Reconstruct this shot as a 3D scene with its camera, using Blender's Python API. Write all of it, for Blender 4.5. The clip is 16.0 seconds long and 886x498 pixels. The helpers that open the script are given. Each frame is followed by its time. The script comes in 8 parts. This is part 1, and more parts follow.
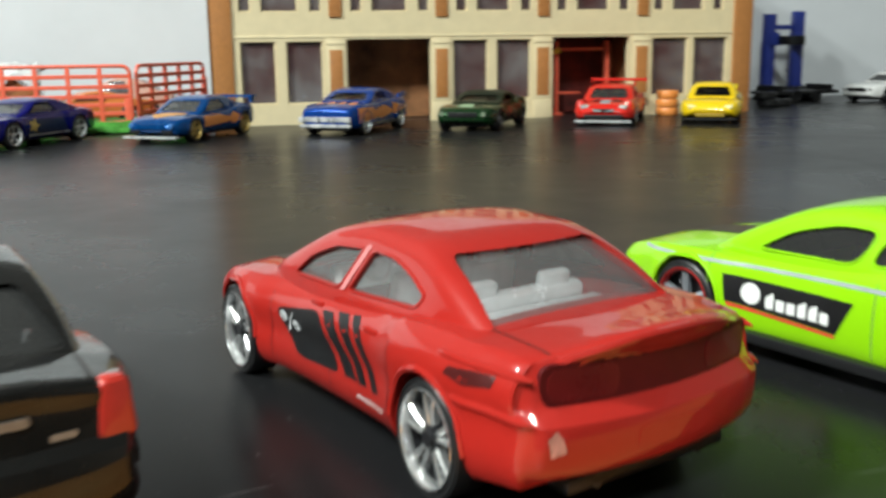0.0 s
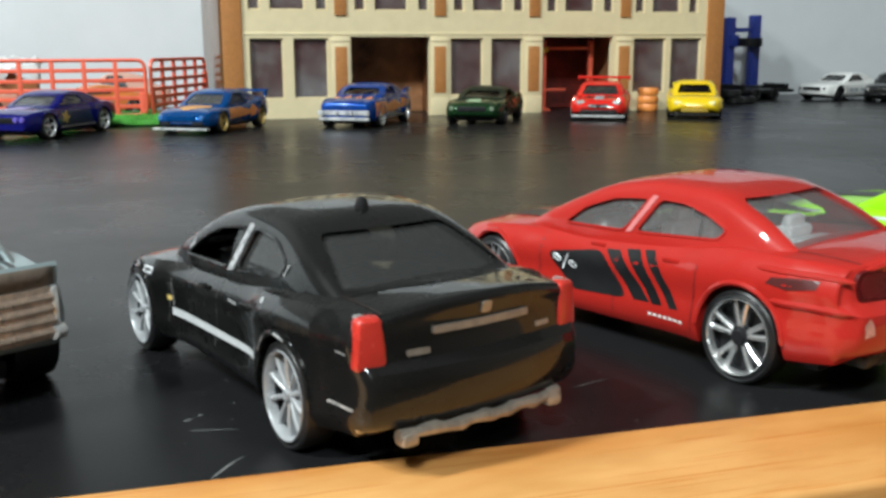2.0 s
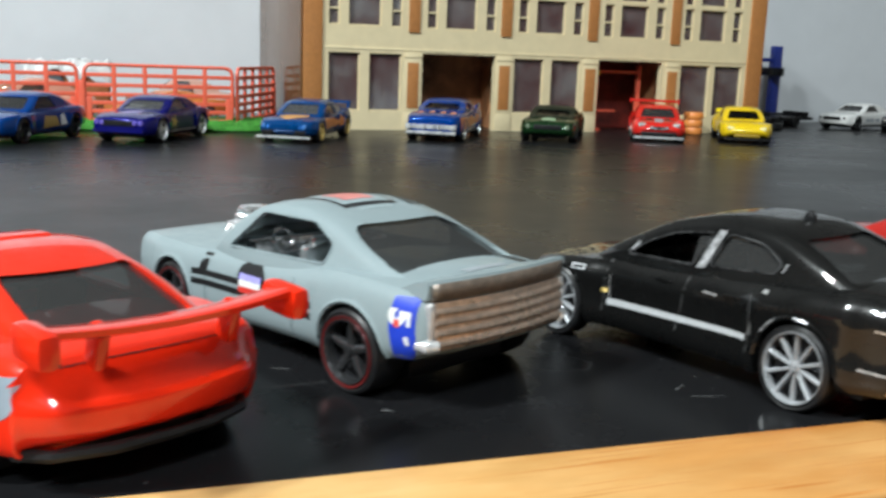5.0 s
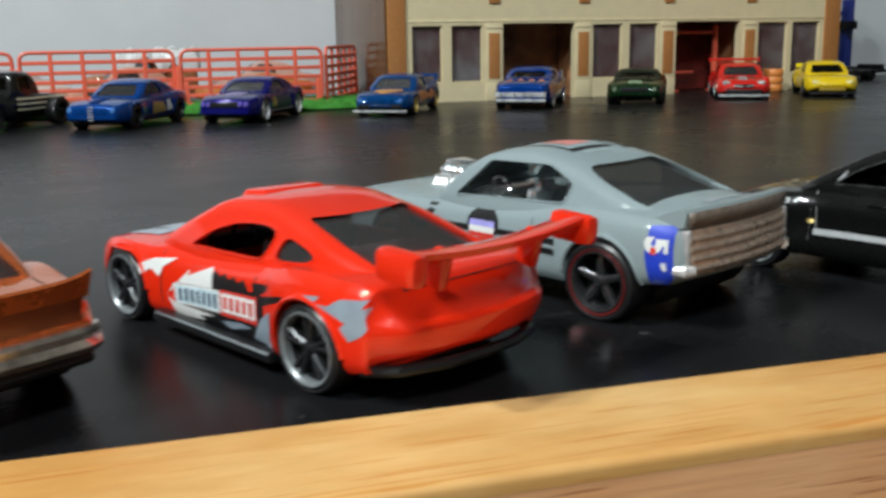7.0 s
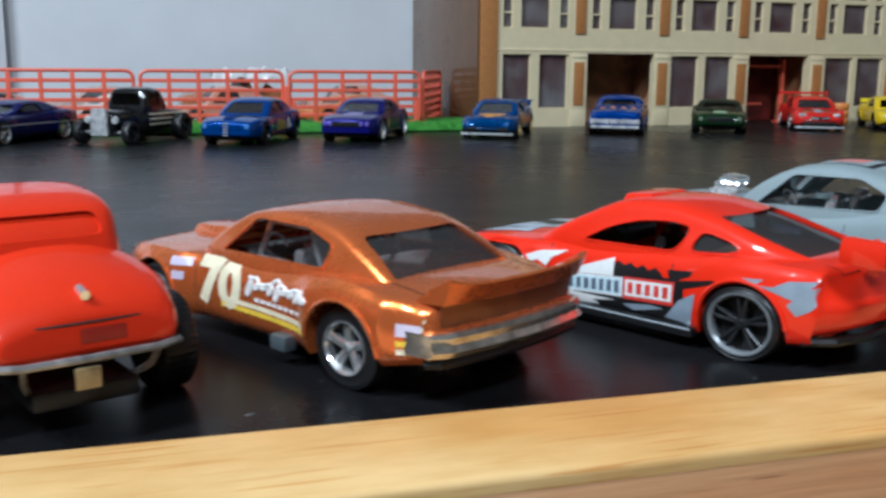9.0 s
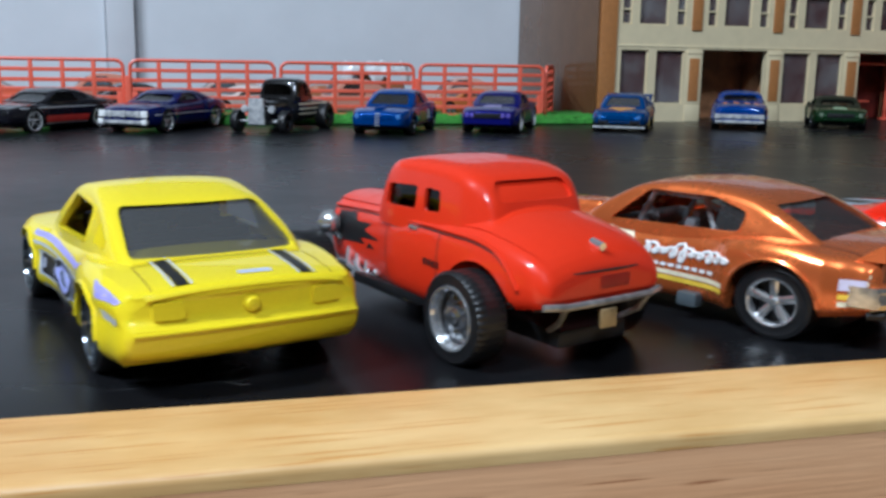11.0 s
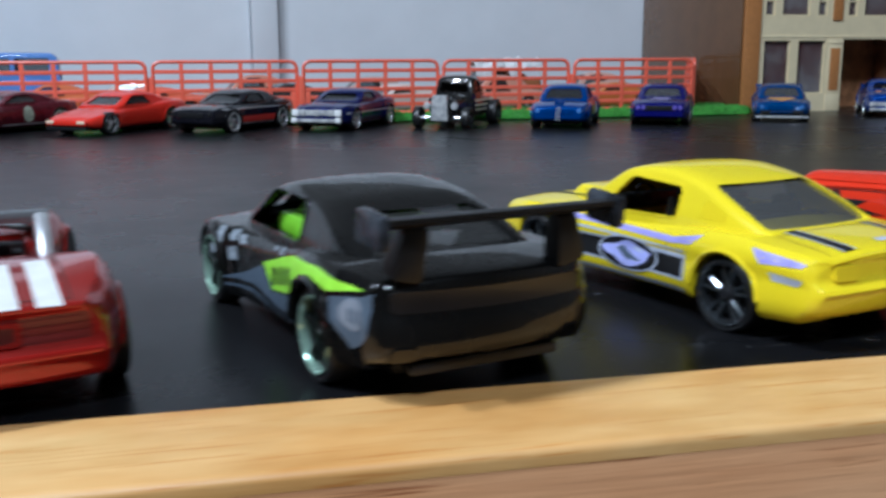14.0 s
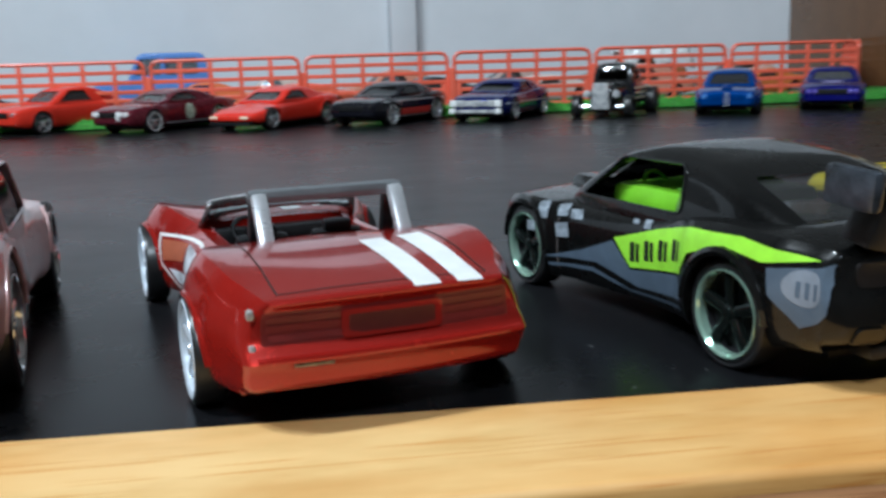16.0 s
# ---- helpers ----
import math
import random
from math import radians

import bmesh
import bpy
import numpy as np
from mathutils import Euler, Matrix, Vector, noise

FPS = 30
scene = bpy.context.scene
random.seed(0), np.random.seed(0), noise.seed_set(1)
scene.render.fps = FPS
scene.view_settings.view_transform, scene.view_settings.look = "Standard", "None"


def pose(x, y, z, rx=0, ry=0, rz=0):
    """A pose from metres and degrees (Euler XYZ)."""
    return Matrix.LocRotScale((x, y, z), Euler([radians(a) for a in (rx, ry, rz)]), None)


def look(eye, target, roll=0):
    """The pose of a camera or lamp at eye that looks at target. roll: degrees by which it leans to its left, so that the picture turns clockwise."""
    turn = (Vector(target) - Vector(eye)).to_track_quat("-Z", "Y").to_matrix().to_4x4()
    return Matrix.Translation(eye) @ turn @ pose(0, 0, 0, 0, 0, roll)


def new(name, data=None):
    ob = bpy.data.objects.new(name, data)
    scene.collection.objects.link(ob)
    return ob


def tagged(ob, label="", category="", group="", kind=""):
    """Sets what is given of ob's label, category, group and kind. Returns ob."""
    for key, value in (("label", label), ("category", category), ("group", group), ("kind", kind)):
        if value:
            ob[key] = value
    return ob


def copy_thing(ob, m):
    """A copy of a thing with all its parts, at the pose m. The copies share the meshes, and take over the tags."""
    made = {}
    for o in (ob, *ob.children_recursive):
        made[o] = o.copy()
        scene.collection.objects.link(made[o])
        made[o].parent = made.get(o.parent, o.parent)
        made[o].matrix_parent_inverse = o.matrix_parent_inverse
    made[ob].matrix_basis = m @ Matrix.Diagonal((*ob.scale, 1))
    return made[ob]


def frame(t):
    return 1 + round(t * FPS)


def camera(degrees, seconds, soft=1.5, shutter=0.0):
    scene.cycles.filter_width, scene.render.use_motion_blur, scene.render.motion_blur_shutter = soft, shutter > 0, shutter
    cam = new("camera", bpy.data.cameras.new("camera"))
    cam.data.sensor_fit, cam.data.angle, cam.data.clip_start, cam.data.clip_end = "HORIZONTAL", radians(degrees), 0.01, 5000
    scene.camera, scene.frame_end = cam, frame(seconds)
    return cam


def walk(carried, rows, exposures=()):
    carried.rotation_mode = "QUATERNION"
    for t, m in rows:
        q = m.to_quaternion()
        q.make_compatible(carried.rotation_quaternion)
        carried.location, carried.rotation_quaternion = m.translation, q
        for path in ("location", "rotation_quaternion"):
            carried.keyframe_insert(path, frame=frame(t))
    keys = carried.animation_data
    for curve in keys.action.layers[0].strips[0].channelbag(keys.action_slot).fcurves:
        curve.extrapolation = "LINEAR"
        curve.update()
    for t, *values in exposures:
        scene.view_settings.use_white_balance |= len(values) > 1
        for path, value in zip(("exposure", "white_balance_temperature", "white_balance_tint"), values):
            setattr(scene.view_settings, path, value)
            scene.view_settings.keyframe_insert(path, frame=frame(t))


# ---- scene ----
cam = camera(49.2, 16.0, soft=3.0, shutter=0.5)
PATH = [
    (0, (0.00852, -0.00664, 0.04367), (0.21734, 0.94962, -0.16116), -0.73),
    (0.5, (-0.01043, -0.02223, 0.04173), (0.27101, 0.91495, -0.16436), -1.12),
    (1, (-0.02352, -0.02022, 0.04034), (0.25798, 0.91285, -0.18354), -1.11),
    (1.5, (-0.04023, -0.02005, 0.04168), (0.23524, 0.91685, -0.17356), -1.01),
    (2, (-0.04592, -0.02292, 0.04308), (0.24262, 0.91216, -0.16273), -0.15),
    (2.5, (-0.05417, -0.02181, 0.04504), (0.23967, 0.91345, -0.15228), 0.71),
    (3, (-0.06132, -0.02689, 0.04449), (0.24300, 0.90553, -0.15037), 1.08),
    (3.5, (-0.07412, -0.02695, 0.04644), (0.23466, 0.90461, -0.14548), 1.28),
    (4, (-0.09670, -0.02769, 0.04699), (0.22570, 0.89985, -0.14202), 1.40),
    (4.5, (-0.10949, -0.03271, 0.04753), (0.23315, 0.88789, -0.13980), 1.82),
    (5, (-0.12176, -0.02499, 0.04555), (0.21761, 0.89571, -0.14716), 2.13),
    (5.2, (-0.12568, -0.02389, 0.04486), (0.20795, 0.89770, -0.15357), 2.17),
    (7.3, (-0.16341, -0.02678, 0.03963), (0.13399, 0.90280, -0.17819), -1.22),
    (7.5, (-0.17237, -0.03185, 0.03651), (0.14289, 0.89104, -0.18461), -0.84),
    (8, (-0.19156, -0.03023, 0.03880), (0.12709, 0.89738, -0.15612), -0.61),
    (8.5, (-0.20334, -0.02974, 0.04348), (0.11585, 0.90078, -0.13613), 0.55),
    (9, (-0.21645, -0.03006, 0.04161), (0.08701, 0.90379, -0.14773), 0.53),
    (9.5, (-0.22700, -0.03053, 0.04288), (0.06510, 0.90818, -0.14016), 0.55),
    (10, (-0.24664, -0.02934, 0.04287), (0.02555, 0.91444, -0.14476), 0.96),
    (10.2, (-0.25342, -0.03036, 0.04218), (0.01618, 0.91317, -0.15036), 1.12),
    (12.3, (-0.30866, -0.03000, 0.03643), (-0.04233, 0.91441, -0.15636), 0.40),
    (12.5, (-0.31530, -0.02751, 0.03579), (-0.05314, 0.91831, -0.15574), 0.22),
    (13, (-0.32875, -0.02675, 0.03322), (-0.07857, 0.92235, -0.15809), 0.02),
    (13.5, (-0.33796, -0.02516, 0.03377), (-0.09785, 0.92687, -0.15594), -0.16),
    (14, (-0.35490, -0.02453, 0.03817), (-0.11589, 0.92660, -0.15734), -0.23),
    (14.5, (-0.38076, -0.02499, 0.03507), (-0.14828, 0.92543, -0.17148), -0.21),
    (15, (-0.39249, -0.02137, 0.03125), (-0.17574, 0.93361, -0.17128), -0.32),
    (15.5, (-0.39349, -0.01142, 0.03081), (-0.16526, 0.94355, -0.15875), -0.36),
    (16, (-0.38631, -0.00641, 0.03316), (-0.24221, 0.96389, -0.16118), -1.72),
]
# seconds, stops, kelvin, tint
EXPOSURE = [(0, -0.78, 6250, -3), (1, -0.92, 6150, -2), (1.5, -0.82, 6050, -2), (5, -0.98, 5950, 0), (7.5, -1.5, 6050, 0), (8, -1.42, 5650, 2), (9, -1.5, 5300, 2), (12.5, -1.66, 5150, 5), (15, -1.76, 5200, 3), (16, -1.7, 5400, 0)]
walk(cam, [(t, look(eye, target, roll)) for t, eye, target, roll in PATH], EXPOSURE)


# ---- light ----
world = bpy.data.worlds.new("room_world")
scene.world = world
world.use_nodes = True
world.node_tree.nodes["Background"].inputs[0].default_value = (0.8, 0.87, 1.0, 1)
world.node_tree.nodes["Background"].inputs[1].default_value = 0.06


def area_lamp(name, eye, target, sx, sy, watts, colour):
    data = bpy.data.lights.new(name, "AREA")
    data.shape, data.size, data.size_y, data.energy, data.color = "RECTANGLE", sx, sy, watts, colour
    ob = new(name, data)
    ob.matrix_world = look(eye, target)
    return tagged(ob, kind="structure")


area_lamp("ceiling_light_1", (-0.6, -1.15, 1.4), (-0.1, 0.3, 0), 0.3, 0.3, 60.0, (0.98, 0.97, 0.96))
for dx in (-0.13, 0.13):
    area_lamp("ceiling_light_2", (-0.98 + dx, -0.05, 0.95), (-0.15, 0.25, 0), 0.065, 0.065, 23.0, (1.0, 0.97, 0.94))


# ---- materials ----
def material(name):
    m = bpy.data.materials.new(name)
    m.use_nodes = True
    nt = m.node_tree
    return m, nt, nt.nodes["Principled BSDF"]


def rgba(c):
    return (c[0], c[1], c[2], 1.0)


def noise_node(nt, scale, detail=4, rough=0.6, stretch=None):
    co = nt.nodes.new("ShaderNodeTexCoord")
    mp = nt.nodes.new("ShaderNodeMapping")
    if stretch:
        mp.inputs["Scale"].default_value = stretch
    tx = nt.nodes.new("ShaderNodeTexNoise")
    tx.inputs["Scale"].default_value, tx.inputs["Detail"].default_value, tx.inputs["Roughness"].default_value = scale, detail, rough
    nt.links.new(co.outputs["Object"], mp.inputs["Vector"])
    nt.links.new(mp.outputs["Vector"], tx.inputs["Vector"])
    return tx


def ramp(nt, src, stops):
    r = nt.nodes.new("ShaderNodeValToRGB")
    el = r.color_ramp.elements
    while len(el) < len(stops):
        el.new(0.5)
    for e, (p, c) in zip(el, stops):
        e.position, e.color = p, rgba(c)
    nt.links.new(src, r.inputs[0])
    return r


def bump(nt, bsdf, src, strength, dist):
    b = nt.nodes.new("ShaderNodeBump")
    b.inputs["Strength"].default_value, b.inputs["Distance"].default_value = strength, dist
    nt.links.new(src, b.inputs["Height"])
    nt.links.new(b.outputs[0], bsdf.inputs["Normal"])


def simple(name, c, rough=0.4, metal=0.0, coat=0.0, var=0.12, scale=400, bumps=0.0, spec=0.5):
    """A surface with mottling at two scales."""
    m, nt, b = material(name)
    n1 = noise_node(nt, scale)
    lo = [v * (1 - var) for v in c]
    hi = [min(1, v * (1 + var)) for v in c]
    r = ramp(nt, n1.outputs[0], [(0.3, lo), (0.7, hi)])
    nt.links.new(r.outputs[0], b.inputs["Base Color"])
    n2 = noise_node(nt, scale * 0.2, 6, 0.7)
    rr = ramp(nt, n2.outputs[0], [(0.35, [rough * 0.8] * 3), (0.7, [min(1, rough * 1.3)] * 3)])
    nt.links.new(rr.outputs[0], b.inputs["Roughness"])
    b.inputs["Metallic"].default_value = metal
    b.inputs["Coat Weight"].default_value = coat
    b.inputs["Coat Roughness"].default_value = 0.06
    b.inputs["Specular IOR Level"].default_value = spec
    if bumps:
        bump(nt, b, n1.outputs[0], bumps, 0.0002)
    return m


PAINTS = {}


def paint(c, metal=0.0, rough=0.4, coat=0.85):
    """Die-cast enamel: fine flake, faint orange peel, clear coat."""
    key = (tuple(c), metal, rough, coat)
    if key not in PAINTS:
        m, nt, b = material("enamel_paint")
        fl = noise_node(nt, 5000, 2)
        k = 0.06 if metal else 0.04
        r = ramp(nt, fl.outputs[0], [(0.35, [v * (1 - k) for v in c]), (0.65, [min(1, v * (1 + k)) for v in c])])
        nt.links.new(r.outputs[0], b.inputs["Base Color"])
        wear = noise_node(nt, 140, 6, 0.7)
        rr = ramp(nt, wear.outputs[0], [(0.4, [rough * 0.75] * 3), (0.75, [min(1, rough * 1.5)] * 3)])
        nt.links.new(rr.outputs[0], b.inputs["Roughness"])
        b.inputs["Metallic"].default_value = metal
        b.inputs["Specular IOR Level"].default_value = 0.12
        b.inputs["Coat Weight"].default_value = coat
        b.inputs["Coat Roughness"].default_value = 0.04
        peel = noise_node(nt, 700, 3)
        bump(nt, b, peel.outputs[0], 0.08, 0.0001)
        PAINTS[key] = m
    return PAINTS[key]


def glass(name, tint, gloss_rough=0.05, haze=0.0):
    m, nt, b = material(name)
    nt.nodes.remove(b)
    tr, gl, mx, fr = (nt.nodes.new(k) for k in ("ShaderNodeBsdfTransparent", "ShaderNodeBsdfGlossy", "ShaderNodeMixShader", "ShaderNodeFresnel"))
    tr.inputs[0].default_value = rgba(tint)
    gl.inputs["Roughness"].default_value = gloss_rough
    fr.inputs[0].default_value = 1.5
    nt.links.new(fr.outputs[0], mx.inputs[0])
    clear = tr
    if haze:
        clear, df = nt.nodes.new("ShaderNodeMixShader"), nt.nodes.new("ShaderNodeBsdfDiffuse")
        df.inputs[0].default_value = (0.82, 0.82, 0.82, 1)
        clear.inputs[0].default_value = haze
        nt.links.new(tr.outputs[0], clear.inputs[1])
        nt.links.new(df.outputs[0], clear.inputs[2])
    nt.links.new(clear.outputs[0], mx.inputs[1])
    nt.links.new(gl.outputs[0], mx.inputs[2])
    nt.links.new(mx.outputs[0], nt.nodes["Material Output"].inputs["Surface"])
    return m


CHROME = simple("chrome_plating", (0.88, 0.89, 0.91), 0.14, 0.85, var=0.05)
WHEEL_CHROME = simple("wheel_chrome", (0.93, 0.94, 0.96), 0.2, 0.88, var=0.08)
WORN_SILVER = simple("worn_silver_paint", (0.26, 0.26, 0.27), 0.3, 0.6, var=0.95, scale=800)
# less metal and strong mottling: the chrome's glints are painted into the colour
BRIGHT = simple("glint_mottled_plating", (0.74, 0.77, 0.82), 0.18, 0.45, coat=0.6, var=0.5, scale=260)
SEAM = simple("panel_gap_ink", (0.02, 0.012, 0.01), 0.6)
SILVER = simple("silver_plastic", (0.66, 0.67, 0.69), 0.3, 0.35, var=0.06)
DULL_SILVER = simple("bare_metal", (0.42, 0.37, 0.32), 0.42, 0.7, var=0.25, scale=600)
TYRE = simple("black_tyre_plastic", (0.01, 0.01, 0.011), 0.38, var=0.2, bumps=0.06)
BLACK = simple("black_plastic", (0.01, 0.01, 0.011), 0.38, var=0.2, spec=0.35)
BARREL = simple("dark_wheel_well", (0.025, 0.025, 0.028), 0.35, 0.4)
DARK_RIM = simple("dark_grey_rim", (0.03, 0.031, 0.034), 0.3, 0.5)
RED_LENS = simple("red_lens_paint", (0.5, 0.03, 0.02), 0.25, coat=0.6)
WHITE_INK = simple("white_print", (0.75, 0.75, 0.74), 0.4, var=0.08)
BLACK_INK = simple("black_print", (0.01, 0.01, 0.011), 0.35, var=0.2)
SLATE_INK = simple("slate_print", (0.08, 0.108, 0.15), 0.4)
GREY_INK = simple("grey_print", (0.3, 0.33, 0.36), 0.4)
BLUE_INK = simple("blue_print", (0.02, 0.05, 0.5), 0.4)
GOLD_INK = simple("gold_print", (0.55, 0.4, 0.12), 0.35, 0.3)
LILAC_INK = simple("lilac_print", (0.36, 0.33, 0.75), 0.4)
ORANGE_INK = simple("orange_print", (0.7, 0.25, 0.06), 0.4)
LIME_INK = simple("lime_print", (0.36, 0.75, 0.04), 0.35)
RED_INK = simple("red_print", (0.6, 0.04, 0.03), 0.4)
CREAM_INK = simple("cream_print", (0.75, 0.68, 0.48), 0.4)
YELLOW_INK = simple("yellow_print", (0.8, 0.55, 0.05), 0.4)
CLEAR_GLASS = glass("clear_window_plastic", (0.9, 0.92, 0.93), 0.06, 0.07)
HAZY_GLASS = glass("scuffed_clear_plastic", (0.95, 0.96, 0.96), 0.06, 0.09)
# its white haze stands in for bright surroundings reflected in the windows
TINT_GLASS = glass("dark_tinted_plastic", (0.24, 0.25, 0.25), 0.05, 0.035)
SMOKE_GLASS = glass("smoked_window_plastic", (0.4, 0.42, 0.43), 0.05, 0.03)
DARK_GLASS = glass("dark_window_plastic", (0.07, 0.075, 0.08))
BLUE_GLASS = glass("blue_tinted_plastic", (0.3, 0.5, 0.85))

# the black table top: glossy laminate with dust, fine scratches and a painted sheen
m, nt, b = material("black_laminate")
TABLE_BLACK = m
dust = noise_node(nt, 900, 3, 0.5)
spots = ramp(nt, dust.outputs[0], [(0.0, (0.005, 0.005, 0.006)), (0.70, (0.008, 0.008, 0.009)), (0.76, (0.10, 0.10, 0.10))])
nt.links.new(spots.outputs[0], b.inputs["Base Color"])
smear = noise_node(nt, 14, 8, 0.65)
sr = ramp(nt, smear.outputs[0], [(0.3, (0.23, 0.23, 0.23)), (0.75, (0.36, 0.36, 0.36))])
nt.links.new(sr.outputs[0], b.inputs["Roughness"])
b.inputs["Specular IOR Level"].default_value = 0.165
scr = noise_node(nt, 260, 2, 0.5, (0.05, 2.2, 1.0))
scr.inputs["Distortion"].default_value = 0.4
mapping = next(n for n in nt.nodes if n.type == "MAPPING" and abs(n.inputs["Scale"].default_value[0] - 0.05) < 1e-4)
mapping.inputs["Rotation"].default_value = (0, 0, 0.6)
lines = ramp(nt, scr.outputs[0], [(0.0, (0, 0, 0)), (0.735, (0, 0, 0)), (0.77, (0.035, 0.035, 0.035))])
add = nt.nodes.new("ShaderNodeMix")
add.data_type, add.blend_type = "RGBA", "ADD"
add.inputs[0].default_value = 1.0
nt.links.new(spots.outputs[0], add.inputs[6])
nt.links.new(lines.outputs[0], add.inputs[7])
# grey lift growing toward +x, painted in for the laminate's glancing sheen
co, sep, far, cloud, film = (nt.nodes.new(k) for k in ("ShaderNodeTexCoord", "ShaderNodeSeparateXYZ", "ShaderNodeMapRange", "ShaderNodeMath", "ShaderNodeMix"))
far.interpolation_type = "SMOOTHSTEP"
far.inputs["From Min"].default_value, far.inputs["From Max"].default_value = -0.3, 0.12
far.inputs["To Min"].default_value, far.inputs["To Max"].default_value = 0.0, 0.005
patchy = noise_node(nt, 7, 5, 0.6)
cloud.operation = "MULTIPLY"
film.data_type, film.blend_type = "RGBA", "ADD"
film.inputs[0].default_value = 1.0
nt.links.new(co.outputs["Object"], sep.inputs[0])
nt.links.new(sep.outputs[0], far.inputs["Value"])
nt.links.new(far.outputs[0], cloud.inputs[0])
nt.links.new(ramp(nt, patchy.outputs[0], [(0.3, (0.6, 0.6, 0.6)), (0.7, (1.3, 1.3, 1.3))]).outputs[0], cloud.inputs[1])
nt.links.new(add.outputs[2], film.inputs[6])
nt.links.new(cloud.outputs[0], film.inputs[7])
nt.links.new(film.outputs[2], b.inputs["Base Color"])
fine = noise_node(nt, 1400, 3)
bump(nt, b, fine.outputs[0], 0.06, 0.0001)


def oak(name, light, dark, tick, ticks, grain, relief, patch, pore, redder=False):
    """Oak: soft cloudy figure, long grain and scattered pore ticks."""
    m, nt, b = material(name)
    g = noise_node(nt, 60, 5, 0.6, grain)
    broad = noise_node(nt, 24, 5, 0.6, (0.45, 1.3, 1.3))
    pores = noise_node(nt, pore, 2, 0.5, (0.1, 3.4, 3.4))
    base = ramp(nt, g.outputs[0], [(0.3, dark), (0.62, light)])
    cloud = ramp(nt, broad.outputs[0], [(0.4, patch), (0.6, (1, 1, 1))])
    pr = ramp(nt, pores.outputs[0], [(ticks - 0.05, tick), (ticks + 0.03, (1, 1, 1))])
    out = base
    for layer in (cloud, pr):
        mx = nt.nodes.new("ShaderNodeMix")
        mx.data_type, mx.blend_type = "RGBA", "MULTIPLY"
        mx.inputs[0].default_value = 1.0
        nt.links.new(out.outputs[2] if out is not base else base.outputs[0], mx.inputs[6])
        nt.links.new(layer.outputs[0], mx.inputs[7])
        out = mx
    if redder:
        co, sep, mr, mx = (nt.nodes.new(k) for k in ("ShaderNodeTexCoord", "ShaderNodeSeparateXYZ", "ShaderNodeMapRange", "ShaderNodeMix"))
        mx.data_type, mx.blend_type = "RGBA", "MULTIPLY"
        mr.interpolation_type = "SMOOTHSTEP"
        mr.inputs["From Min"].default_value, mr.inputs["From Max"].default_value = -0.13, 0.02
        nt.links.new(co.outputs["Object"], sep.inputs[0])
        nt.links.new(sep.outputs[0], mr.inputs["Value"])
        nt.links.new(mr.outputs[0], mx.inputs[0])
        nt.links.new(out.outputs[2], mx.inputs[6])
        mx.inputs[7].default_value = (0.78, 0.62, 0.5, 1)
        out = mx
    nt.links.new(out.outputs[2], b.inputs["Base Color"])
    b.inputs["Roughness"].default_value = 0.5
    b.inputs["Coat Weight"].default_value = 0.15
    b.inputs["Coat Roughness"].default_value = 0.28
    bump(nt, b, pores.outputs[0], relief, 0.0003)
    return m


OAK_TOP = oak("varnished_oak", (0.78, 0.52, 0.22), (0.64, 0.39, 0.14), (0.86, 0.7, 0.52), 0.37, (0.8, 2.2, 2.2), 0.1, (0.86, 0.68, 0.48), 520, True)
OAK_FACE = oak("oak_edge_board", (0.92, 0.52, 0.265), (0.83, 0.435, 0.21), (0.5, 0.36, 0.28), 0.335, (0.3, 3.4, 3.4), 0.25, (0.86, 0.76, 0.66), 330)
ROOM_TAN = simple("tan_wall_paint", (0.42, 0.38, 0.34), 0.7, var=0.06, scale=20)
# grey of the unseen upper wall, set dark to dim what cars reflect
DIMMER_GREY = simple("dim_reflection_grey", (0.09, 0.087, 0.083), 0.7, var=0.1, scale=20)
WALL_WHITE = simple("white_wall_paint", (0.59, 0.61, 0.64), 0.55, var=0.03, scale=30)
CEILING_WHITE = simple("ceiling_paint", (0.5, 0.49, 0.47), 0.8, var=0.03, scale=20)
CARPET = simple("floor_covering", (0.22, 0.19, 0.16), 0.9, var=0.2, scale=200)
CREAM_WALL = simple("cream_model_plastic", (0.68, 0.575, 0.36), 0.5, var=0.05, scale=120)
BROWN_TRIM = simple("orange_brown_model_plastic", (0.40, 0.17, 0.05), 0.5, var=0.12, scale=500)
BROWN_SIDE = simple("brown_glossy_panel", (0.125, 0.062, 0.025), 0.22, var=0.1, scale=60, spec=0.5)
FENCE_RED = simple("red_orange_plastic", (0.74, 0.125, 0.07), 0.38, var=0.08)
GRASS = simple("green_flock", (0.05, 0.22, 0.02), 0.9, var=0.5, scale=700, bumps=0.6)
INTERIOR_BROWN = simple("brown_print_backdrop", (0.42, 0.2, 0.09), 0.6, var=0.7, scale=45)
INTERIOR_RED = simple("red_print_backdrop", (0.13, 0.014, 0.01), 0.6, var=0.7, scale=70)
# pane mottle: reflections and the dim interior painted as grey and red
WINDOW_GREY, nt, b = material("shop_window_plastic")
b.inputs["Roughness"].default_value = 0.2
haze = noise_node(nt, 35, 4, 0.6)
hz = ramp(nt, haze.outputs[0], [(0.3, (0.09, 0.03, 0.032)), (0.5, (0.16, 0.12, 0.12)), (0.75, (0.28, 0.27, 0.27))])
nt.links.new(hz.outputs[0], b.inputs["Base Color"])
tr, mx = nt.nodes.new("ShaderNodeBsdfTransparent"), nt.nodes.new("ShaderNodeMixShader")
mx.inputs[0].default_value = 0.6
nt.links.new(tr.outputs[0], mx.inputs[1])
nt.links.new(b.outputs[0], mx.inputs[2])
nt.links.new(mx.outputs[0], nt.nodes["Material Output"].inputs["Surface"])
